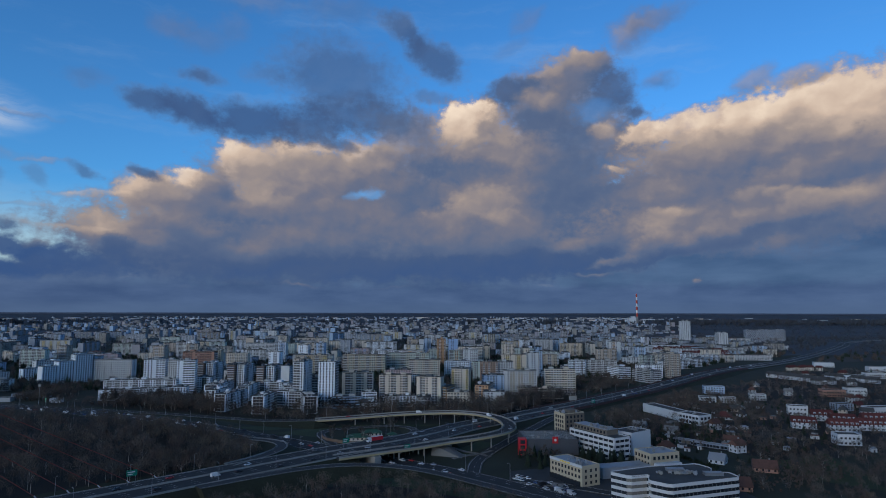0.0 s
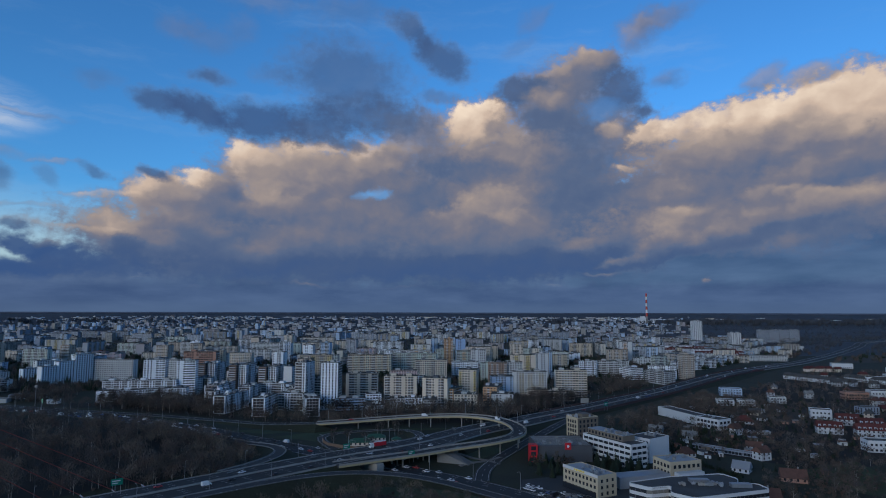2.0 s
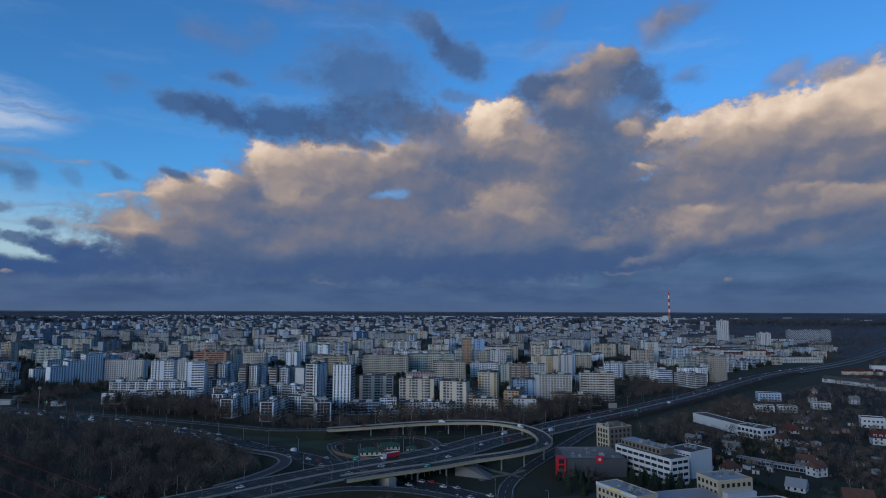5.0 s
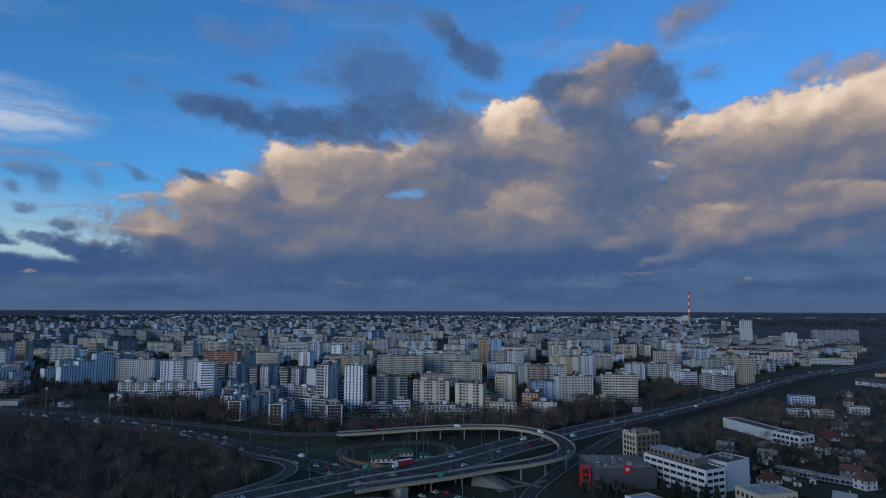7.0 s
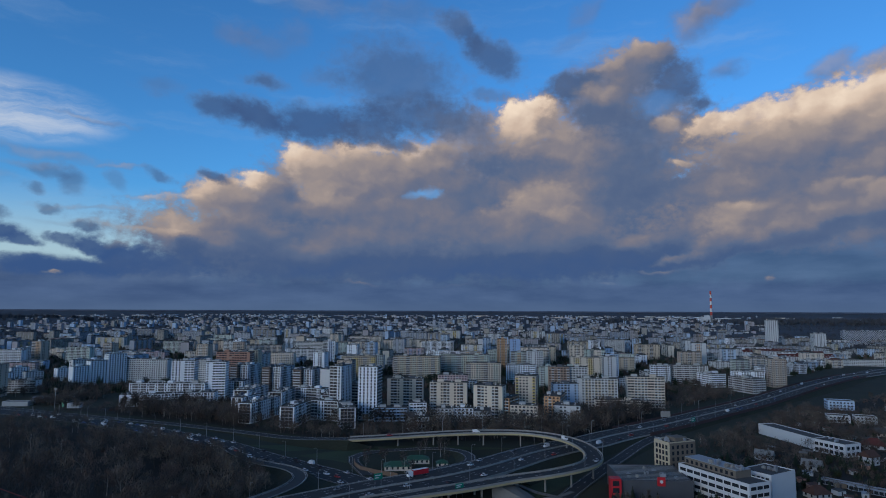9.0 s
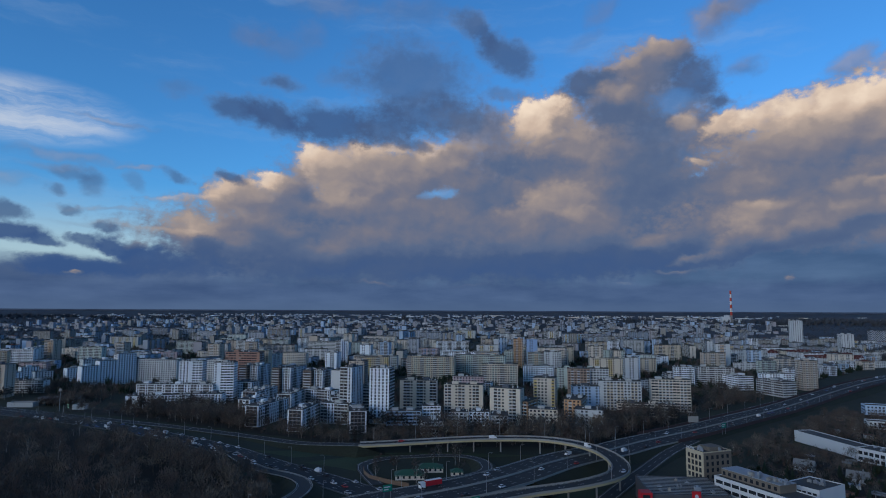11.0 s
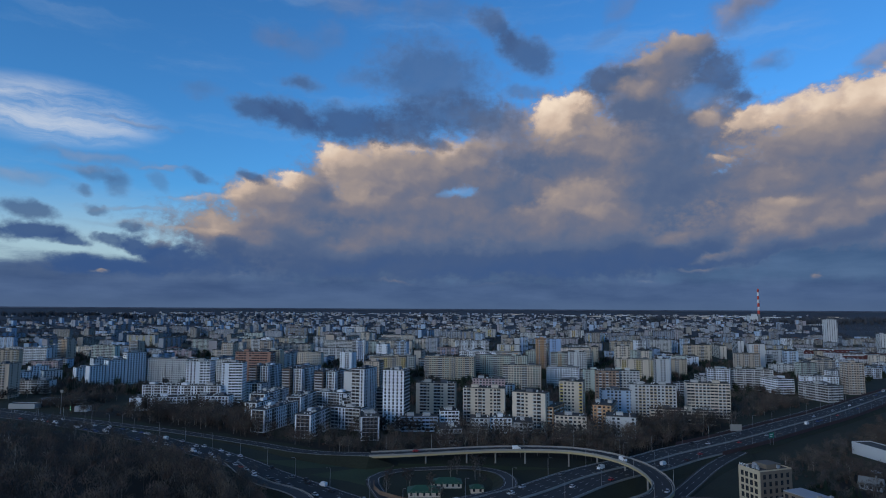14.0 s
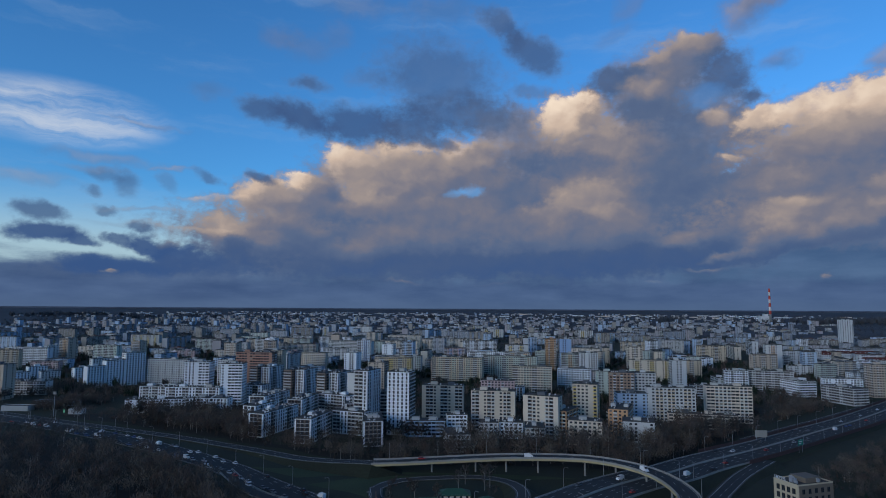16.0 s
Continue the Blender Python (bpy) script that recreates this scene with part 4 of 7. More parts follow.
# new white courtyard buildings
estate(-258, 650, 13, 50, 6, -6, "white", "lll", "vvwlLvv", WHITE_LOG, "umber", single=True)
estate(-283, 672, 12, 30, 6, -6, "white", "lwl", "vwlvw", WHITE_LOG, "umber")
estate(-216, 631, 13, 37, 6, 0, "white", "lll", "vvwLLv", WHITE_LOG, "umber", single=True)
estate(-195, 657, 28, 12, 6, -11, "white", "LLvvLL", "vv", "white apartment wing with long dark balconies")
estate(-169, 632, 14, 34, 6, 20, "white", "lll", "vLLv", WHITE_LOG, "umber", single=True)
estate(-265, 718, 14, 40, 6, 3, "white", "lll", "vvwLLv", WHITE_LOG, "umber")
estate(-241, 741, 34, 12, 6, -14, "white", "LLvvLL", "vv", "white apartment wing with long dark balconies")
estate(-213, 708, 14, 40, 6, 22, "white", "lll", "vLLv", WHITE_LOG, "umber")
estate(-306, 733, 16, 50, 6, 0, "white", "lll", "vvwLLv", WHITE_LOG, "umber")
estate(-340, 768, 22, 14, 7, -6, "white", "lwwl", "vv", "white apartment building with small square windows")
TB = "brown and white apartment tower with deep balconies"
for tx, ty in ((-358, 809), (-309, 790), (-264, 771)):
    estate(tx, ty, 9, 28, 12, -4, "brown", "LL", "wWWwvv", TB)
    estate(tx + 11, ty + 6, 10, 30, 12, -4, "white", "vLv", "vvLLvv", "white wing of an apartment tower with ribbon balconies")
estate(-187, 671, 12, 24, 17, -8, "white", "LLv", "vvnvv", "tall white apartment tower with small windows")
estate(-157, 666, 18, 16, 17, -2, "white", "vvvvv", "LLLL", "tall white apartment tower with a grid of small windows")
estate(-176, 694, 18, 12, 10, -2, "grey", "LLLLL", "vv", "lower grey wing with dark balconies between two towers")
estate(-235, 775, 12, 14, 12, -13, "palegrey", "nn", "vwv", "plain pale grey block with a blank gable")
SLABL = "cream eleven-storey slab block with pale balconies"
estate(-135, 724, 36, 12, 11, 4, "cream", "nLLwnLLwnLLn", "nnn", SLABL)
estate(-87, 699, 36, 12, 11, 2, "cream", "bLnwLbnwbLn", "nwn", SLABL)
estate(-46, 680, 28, 12, 11, -14, "cream", "nLbwnbLn", "nvn", "cream eleven-storey slab block with stained balconies")
estate(-12, 720, 20, 18, 13, -8, "cream", "Bwwwn", "nBwn", "cream apartment tower with bright yellow corner strips", "yellow")
estate(-30, 690, 14, 26, 7, -20, "orange", "bwb", "bwbwb", "orange stepped apartment house with white balconies")
estate(-14, 661, 24, 13, 6, -3, "cream", "wwwbwww", "nwn", "cream low apartment house with a flat roof")
estate(-136, 662, 30, 12, 4, 14, "bluegrey", "WWWWWW", "wn", "long low blue-grey school building with window bands")
estate(-114, 678, 16, 12, 5, 16, "white", "WwW", "wn", "small white stepped apartment house")
estate(-104, 624, 16, 24, 4, 20, "palegrey", "wwwb", "wwwwww", "low grey apartment house behind bare trees")
estate(-87, 668, 15, 14, 4, 8, "palegrey", "wwb", "wnw", "low pale apartment house behind bare trees")
estate(-70, 672, 18, 12, 4, 6, "white", "wbwb", "nn", "low white apartment house behind bare trees")
estate(-50, 645, 14, 22, 5, 4, "grey", "wb", "wbwb", "narrow grey apartment house behind bare trees")
estate(-98, 820, 34, 13, 9, 4, "pink", "wwbw", "nwn", "pink and white apartment block with a stepped roof")
estate(24, 820, 24, 13, 13, -2, "brown", "wbwbw", "nwn", "brown and grey panel apartment tower")
estate(46, 824, 20, 13, 13, 0, "palegrey", "wbw", "nn", "pale grey panel apartment tower")
estate(28, 757, 28, 14, 9, 8, "bluegrey", "nwwbw", "wwb", "blue-white stepped apartment block")
estate(15, 712, 15, 34, 7, -12, "orange", "wbw", "bwbwb", "orange terraced apartment house with pale balconies")
estate(24, 668, 22, 18, 6, -4, "palegrey", "nwwn", "wbw", "pale terraced apartment house with a dark flat roof")
estate(60, 758, 40, 12, 11, 1, "palegrey", "nwBBwBBwwBBw", "nnn", "pale slab block with orange-yellow balcony bays", "ochre")
estate(112, 782, 38, 12, 11, 0, "cream", "WWbbbbWWbbW", "nnn", "beige eleven-storey slab block with continuous window bands")
estate(68, 747, 24, 13, 4, -2, "cream", "WwWw", "nn", "low cream stepped building among bare trees")
estate(95, 745, 30, 10, 4, -3, "cream", "WWW", "nn", "low cream building with a light end wall")
estate(92, 918, 15, 14, 15, 6, "palegrey", "nwwn", "bwb", "slim pale apartment tower with small windows")
estate(171, 997, 26, 14, 9, -3, "white", "WwLw", "wLw", "white apartment block with blue shadowed balconies")
estate(212, 1004, 48, 14, 9, -8, "palegrey", "LwLLwL", "wLw", "long pale apartment block with framed loggias")
estate(235, 985, 22, 34, 6, 20, "white", "WWW", "WwWwW", "white office-like apartment block with ribbon windows")
estate(263, 930, 20, 40, 6, 26, "palegrey", "WLW", "LLwLL", "pale terraced apartment block by the expressway")
estate(322, 992, 19, 16, 13, 10, "beige", "wbw", "wbw", "beige apartment tower by the expressway")
# western edge
estate(-597, 838, 14, 20, 9, -30, "white", "nnn", "vwvwv", "white stepped panel block with a blank gable")
estate(-586, 857, 14, 22, 11, -30, "white", "nwn", "vwvwv", "white stepped panel block of middle height")
estate(-574, 877, 14, 24, 14, -30, "white", "vwv", "vwvwv", "white stepped panel block, its tallest part")
for lx, ly, lf, lw in ((-664, 892, 6, "white"), (-690, 866, 5, "palegrey"), (-676, 935, 9, "palegrey"), (-735, 890, 6, "white"), (-630, 945, 8, "grey"), (-712, 842, 5, "white")):
    estate(lx, ly, 13, 22, lf, -30, lw, "nwn", "vwvwv", "white panel block with small windows and a blank gable")
estate(-547, 893, 88, 12, 11, 0, "palegrey", "wbwwbw", "nwn", "long grey-white slab block with rows of balconies")
estate(-430, 900, 70, 12, 11, 0, "palegrey", "wbwwbw", "nwn", "long grey-white slab block with rows of balconies")
estate(-398, 756, 25, 16, 15, 14, "white", "wvvnWwWw", "wwww", "tall white apartment tower with dark ribbon windows")
estate(-354, 748, 21, 16, 15, 14, "white", "wnWWWW", "wwww", "tall white apartment tower with dark ribbon windows")
estate(-373, 826, 42, 16, 17, 6, "rust", "WWWWnWWW", "LwL", "tall brick-red apartment tower with pale bands")
estate(-368, 858, 24, 14, 17, 6, "ochre", "wwww", "nwn", "ochre apartment block showing over a red one")
estate(-437, 752, 42, 13, 6, 10, "white", "vLLvLLvLLv", "wn", "low white apartment building with dark balconies")
estate(-388, 735, 54, 13, 7, 10, "white", "vLLvwLLv", "wn", "low white apartment house with a roof terrace")
estate(-428, 700, 14, 12, 4, 28, "white", "nwn", "wn", "end house of a long low white row")
estate(-390, 716, 76, 12, 4, 28, "white", "wLwwLw", "wn", "long low white row of flats with dark balconies")
estate(-346, 711, 20, 14, 5, 12, "white", "vLvLv", "wn", "small white apartment house with balconies")
estate(-350, 700, 16, 10, 3, 12, "white", "vLLv", "wn", "low white terrace wing with balconies")
# second line
estate(-264, 1004, 52, 12, 11, 4, "ochre", "wwLLwwBB", "nwn", "ochre and white slab block with coloured stair strips", "yellow")
estate(-179, 1026, 72, 12, 11, -4, "ochre", "LLwBBw", "nwn", "long ochre slab block with green balcony strips", "green")
estate(-110, 1068, 76, 12, 11, -3, "green", "LLwBBwww", "nwn", "long grey-green slab block with yellow strips", "ochre")
estate(-70, 920, 46, 12, 11, 4, "cream", "LLwwBBw", "nwn", "slab block with ochre strips between grey windows", "green")
estate(-21, 968, 40, 13, 9, -6, "white", "wbwW", "nwn", "white apartment block with stacked balconies")
estate(-35, 1195, 18, 18, 18, 8, "blue", "nwwn", "wbw", "apartment tower painted in broad blue and rust strips", "rust")
estate(-58, 1198, 16, 18, 18, 8, "orange", "wbw", "wbw", "rust-coloured apartment tower beside a blue one")
estate(-450, 1330, 92, 13, 12, -6, "palegrey", "WbWWbW", "nwn", "very long pale slab with horizontal window bands")
estate(-930, 1064, 74, 13, 10, 8, "white", "wWbW", "nwn", "long white slab block")
# ---- the wide housing estates farther out ----
SLAB = (46, 12, 10, ("cream", "beige", "grey", "palegrey", "ochre", "green"), "wwb")
LONG = (82, 12, 10, ("beige", "palegrey", "cream", "white", "grey"), "wbw")
TOWER = (21, 19, 14, ("palegrey", "beige", "white", "bluegrey", "cream"), "wbbw")
MID = (40, 14, 6, ("white", "bluegrey", "palegrey", "pink", "cream"), "wbwW")
# walls of the far blocks: darker and bluer, distance haze put into the paint
FAR_HAZED = ("slate", "steel", "mauve", "bluegrey", "clay", "grey", "slate", "palegrey")
FLONG, FTOWER, FMID, FLOW = (70, 12, 10, FAR_HAZED, "wbw"), (22, 19, 11, FAR_HAZED[:5], "wbbw"), (40, 14, 6, FAR_HAZED, "wbwW"), (30, 14, 3, FAR_HAZED, "wwW")
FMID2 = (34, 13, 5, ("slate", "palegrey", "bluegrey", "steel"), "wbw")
LOW = (34, 13, 4, ("white", "palegrey", "bluegrey"), "wwW")
FOOT += [(185, 850, 62), (245, 890, 50), (150, 880, 40), (215, 935, 30), (-470, 830, 30), (-300, 870, 30), (-200, 880, 26), (-60, 840, 22), (100, 860, 26), (-500, 722, 70), (-440, 690, 40), (-560, 710, 40)]   # open greens between the blocks
for wx, wy, ww, fl, wl in ((395, 1150, 30, 5, "white"), (425, 1190, 34, 5, "white"), (462, 1235, 36, 5, "bluegrey"), (350, 1105, 30, 6, "white"), (330, 1160, 26, 8, "green"), (375, 1215, 30, 8, "cream"),
                           (430, 1290, 40, 5, "white"), (500, 1300, 40, 5, "white"), (390, 1340, 40, 5, "cream"), (470, 1370, 40, 5, "white")):
    estate(wx, wy, ww, 13, fl, 20, wl, "LwwL", "wbw", f"low {wl} apartment block beside the expressway", "green")
city(-330, 850, 330, 1250, 72, 3, (SLAB, SLAB, LONG, LONG, MID, MID, LOW, TOWER), 0.68, (0, 0, 8, 90, -8), bulk=False)
city(-1100, 700, -330, 1300, 70, 9, (SLAB, MID, TOWER, LOW, MID, MID, LOW), 0.66, (0, 90, 15), bulk=False)
city(-900, 1250, 720, 1700, 74, 4, (SLAB, LONG, LONG, SLAB, TOWER, MID, MID, LOW), 0.74, (0, 0, 90, 8))
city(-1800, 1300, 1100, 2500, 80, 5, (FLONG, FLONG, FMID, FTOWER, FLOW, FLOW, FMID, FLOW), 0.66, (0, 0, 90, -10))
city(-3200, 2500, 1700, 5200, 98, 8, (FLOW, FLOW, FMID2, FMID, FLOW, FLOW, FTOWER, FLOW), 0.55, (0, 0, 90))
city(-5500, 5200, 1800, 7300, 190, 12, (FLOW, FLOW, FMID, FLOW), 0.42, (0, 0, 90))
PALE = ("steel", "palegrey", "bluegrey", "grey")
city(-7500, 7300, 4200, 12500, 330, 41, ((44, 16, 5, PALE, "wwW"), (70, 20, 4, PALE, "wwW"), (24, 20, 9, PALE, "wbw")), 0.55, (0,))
frnd = random.Random(52)
for i in range(46):     # pale halls in the sun before the skyline
    fa, fd = radians(frnd.choice((frnd.uniform(0, 17), frnd.uniform(2, 12), frnd.uniform(19, 34), frnd.uniform(-30, 0)))), frnd.uniform(7800, 13000)
    qx, qy, qz, qk = far(fd * math.sin(fa), fd * math.cos(fa))
    block(qx, qy, frnd.uniform(60, 170), 40, frnd.choice((3, 4, 5)), frnd.uniform(-15, 15), frnd.choice(("white", "white", "cream", "palegrey")), "n", "n", z=qz - 0.5, s=qk, roof=M_ROOFL, lifts=0, bulk=True)


def bulk_object(name, table, label, category):
    """One mesh out of many pieces, a slot for each material."""
    v, f, idx, mats = [], [], [], []
    for k, (m, g) in enumerate(table.items()):
        i = len(v)
        v += g.v
        f += [tuple(i + a for a in q) for q in g.f]
        idx += [k] * len(g.f)
        mats.append(m)
    me = bpy.data.meshes.new(name)
    me.from_pydata(v, [], f)
    for m in mats:
        me.materials.append(m)
    me.polygons.foreach_set("material_index", idx)
    me.update()
    return tagged(new(name, me), label, category, kind="stuff")


bulk_object("distant_city", BULK, "far grey and cream housing estates up to the skyline", "buildings")


# ---- offices, hotel and sheds beside the interchange ----
M_TAN = mat("tan_stone_cladding", (0.50, 0.42, 0.30), 0.8, 0.08, 0.1, 1.0)
M_BROWNC = mat("brown_cladding", (0.17, 0.14, 0.11), 0.7, 0.1, 0.1, 1.0)
M_DGREY = mat("dark_sheet_cladding", (0.075, 0.078, 0.088), 0.55, 0.1, 0.2, 2)
M_RED = mat("red_sign_panel", (0.52, 0.02, 0.03), 0.5, 0.08, 0.4, 2)
M_SHEET = mat("pale_sheet_metal_roof", (0.34, 0.36, 0.39), 0.5, 0.1, 0.1, 2, metal=0.2)
M_YEL = mat("yellow_letters", (0.75, 0.55, 0.05), 0.6, 0.1, 0.5, 4)
M_TILE = mat("red_roof_tiles", (0.125, 0.036, 0.031), 0.85, 0.25, 0.4, 4, 0.3, each=0.2)
M_TILE2 = mat("brown_roof_tiles", (0.13, 0.065, 0.05), 0.85, 0.25, 0.4, 4, 0.3, each=0.25)
M_GREENR = mat("green_sheet_roof", (0.035, 0.105, 0.070), 0.6, 0.15, 0.3, 3)


def shell(name, x, y, w, d, h, rot, wall, label, category, roof=None, roof_label="flat dark roof", z=0.0):
    """A plain flat-roofed body with a parapet, as a thing."""
    FOOT.append((x, y, max(w, d) * 0.55))
    th = thing(name, pose(x, y, z, 0, 0, rot), label, category)
    g = Geo()
    g.box(-w / 2, -d / 2, -0.3, w / 2, d / 2, h, False)
    part("wall", g, wall, th)
    g = Geo()
    for a in ((-w / 2, -d / 2, w / 2, -d / 2 + 0.3), (-w / 2, d / 2 - 0.3, w / 2, d / 2), (-w / 2, -d / 2 + 0.3, -w / 2 + 0.3, d / 2 - 0.3), (w / 2 - 0.3, -d / 2 + 0.3, w / 2, d / 2 - 0.3)):
        g.box(a[0], a[1], h, a[2], a[3], h + 0.6, False)
    part("parapet", g, wall, th)
    g = Geo()
    g.box(-w / 2 + 0.3, -d / 2 + 0.3, h, w / 2 - 0.3, d / 2 - 0.3, h + 0.15, False)
    part("roof", g, roof or M_ROOF, th, roof_label)
    return th


def window_grid(th, w, y, turn, n, rows, ww, wh, z0, fh, skip=(), margin=1.0):
    """Single framed windows over one side of a body."""
    bw = (w - 2 * margin) / n
    g, fr = Geo(), Geo()
    g.box(-ww / 2, -0.02, 0, ww / 2, 0.05, wh)
    for a in ((-ww / 2 - 0.08, -0.07, -0.08, ww / 2 + 0.08, 0, 0), (-ww / 2 - 0.08, -0.07, wh, ww / 2 + 0.08, 0, wh + 0.08), (-0.04, -0.06, 0, 0.04, 0, wh)):
        fr.box(*a)
    gm, fm = g.mesh("window", M_GLASS), fr.mesh("frame", M_DARKM)
    for i in range(n):
        for k in range(rows):
            if (i, k) in skip:
                continue
            ob = new("window", gm)
            ob.parent = th
            ob.matrix_local = pose(0, 0, 0, 0, 0, turn) @ pose(-w / 2 + margin + (i + 0.5) * bw, -y - 0.03, z0 + k * fh)
            f = new("frame", fm)
            f.parent = ob


def band(th, w, y, turn, z, h, out=0.06, material=None, name="window_band", inset=0.3):
    g = Geo()
    g.box(-w / 2 + inset, -out, z, w / 2 - inset, 0.05, z + h)
    ob = part(name, g, material or M_GLASS, th)
    ob.matrix_local = pose(0, 0, 0, 0, 0, turn) @ pose(0, -y, 0)
    return ob


def roof_kit(th, w, d, h, n, seed):
    """Air handling boxes, ducts and hatches on a roof, each a part."""
    rnd = random.Random(seed)
    for i in range(n):
        g = Geo()
        a, b, e = rnd.uniform(-w / 2 + 2, w / 2 - 2), rnd.uniform(-d / 2 + 2, d / 2 - 2), rnd.uniform(0.6, 1.6)
        hh = rnd.uniform(0.8, 1.8)
        g.box(-e, -e * 0.6, 0.25, e, e * 0.6, hh)
        g.box(-e * 0.9, -e * 0.5, 0, -e * 0.7, e * 0.5, 0.25)
        g.box(e * 0.7, -e * 0.5, 0, e * 0.9, e * 0.5, 0.25)
        g.tube((0, 0, hh), (0, 0, hh + 0.35), e * 0.35, e * 0.35, 8, True)
        ob = part("air_unit", g, rnd.choice((M_METAL, M_SHEET, M_CONC)), th, "grey rooftop air unit")
        ob.location, ob.rotation_euler.z = (a, b, h + 0.15), rnd.choice((0, math.pi / 2))


# hotel
hotel = shell("hotel_building", 78, 501, 13, 20, 22.5, -60, M_TAN, "tan six-storey hotel with dark square windows", "hotel", M_ROOF)
window_grid(hotel, 13, 10, 0, 4, 6, 1.7, 2.2, 1.8, 3.4)
g = Geo()
g.box(6.5, -9.6, 0, 6.56, 10, 22.5)
part("side_cladding", g, M_BROWNC, hotel, "dark brown cladding on the long side")
window_grid(hotel, 20, 6.56, 90, 5, 6, 1.5, 2.0, 2.0, 3.4)
roof_kit(hotel, 12, 20, 22.5, 12, 1)
g = Geo()
g.box(-4, -3, 22.6, 4, 6, 24.8)
part("plant_room", g, M_BROWNC, hotel)
sign = bpy.data.curves.new("sign_letters", "FONT")
sign.body, sign.size, sign.extrude = "HOTEL", 2.0, 0.08
sign.materials.append(M_WHITE)
letters = new("sign_letters", sign)
letters.parent = hotel
letters.matrix_local = pose(-6.0, -9.9, 23.15, 90)
tagged(letters, "white roof sign letters")
# white L-shaped office with a set-back brown top floor
office = shell("office_building", 92, 457, 46, 15, 15.2, -58, M_WHITE, "white four-storey office with dark window bands and a brown top floor", "office", M_ROOF)
for k in range(4):
    for turn, w, y, n in ((0, 46, 7.5, 9), (90, 15, 23, 3)):
        bw = (w - 1.6) / n
        for i in range(n):
            g = Geo()
            g.box(-bw * 0.42, -0.06, 0, bw * 0.42, 0.05, 1.7)
            ob = part("window", g, M_GLASS, office)
            ob.matrix_local = pose(0, 0, 0, 0, 0, turn) @ pose(-w / 2 + 0.8 + (i + 0.5) * bw, -y, 1.6 + k * 3.6)
g = Geo()
g.box(-22, -3.5, 15.3, 12, 7.4, 19)
top = part("top_floor", g, M_BROWNC, office, "set-back brown top floor")
for i in range(10):
    g = Geo()
    g.box(-21 + i * 3.3, -3.58, 16.2, -19.4 + i * 3.3, -3.4, 18)
    part("window", g, M_GLASS, top)
g = Geo()
g.box(-22, -3.5, 19, 12, 7.4, 19.3)
part("top_roof", g, M_SHEET, office, "pale sheet roof")
roof_kit(office, 30, 10, 19.2, 12, 2)
# white-blue office beside it
wing = shell("office_building", 118, 465, 17, 22, 15.5, -51, M_WHITE, "white office with a blank gable wall", "office", M_ROOF)
window_grid(wing, 17, 11, 0, 6, 4, 1.8, 1.6, 2.0, 3.5)
roof_kit(wing, 14, 18, 15.5, 6, 3)
# cube with a pale roof
cube = shell("office_building", 120, 412, 17, 22, 12.5, -70, M_TAN, "cream three-storey office with a pale flat roof", "office", M_SHEET, "pale sheet roof")
window_grid(cube, 18, 11, 0, 5, 3, 1.7, 1.9, 1.6, 3.8)
window_grid(cube, 22, 9, 90, 6, 3, 1.7, 1.9, 1.6, 3.8)
roof_kit(cube, 14, 18, 12.5, 5, 4)
g = Geo()
g.box(9.05, -9, 0, 13.5, 9, 7.5)
part("porch_block", g, M_WHITE, cube, "low white front block")
# yellow-beige shop and office
yel = shell("shop_building", 62, 386, 29, 14, 11.6, -58, M_TAN, "beige three-storey shop building with a sign along its edge", "shop", M_SHEET, "pale flat roof with vents")
window_grid(yel, 29, 7, 0, 9, 3, 1.5, 1.6, 1.4, 3.4)
window_grid(yel, 14, 14.5, 90, 3, 3, 1.4, 1.6, 1.4, 3.4)
g = Geo()
g.box(-14.6, -7.3, 11.0, 14.6, -7.02, 12.6)
fas = part("fascia", g, M_WHITE, yel, "white edge band")
for i in range(6):
    g = Geo()
    g.box(-4.5 + i * 1.5, -7.38, 11.3, -3.4 + i * 1.5, -7.3, 12.3)
    part("sign_bar", g, M_YEL, fas, "yellow sign bar")
g = Geo()
g.box(-14.2, -7.9, 0, 13.0, -7.02, 2.9)
part("shop_front", g, M_GLASS, yel, "dark glazed shop front")
roof_kit(yel, 25, 10, 11.6, 9, 5)
# low shed between
shed = shell("storage_shed", 95, 400, 36, 11, 6, 20, M_SHEET, "low grey storage shed with a pale sheet roof", "shed", M_SHEET, "pale sheet roof")
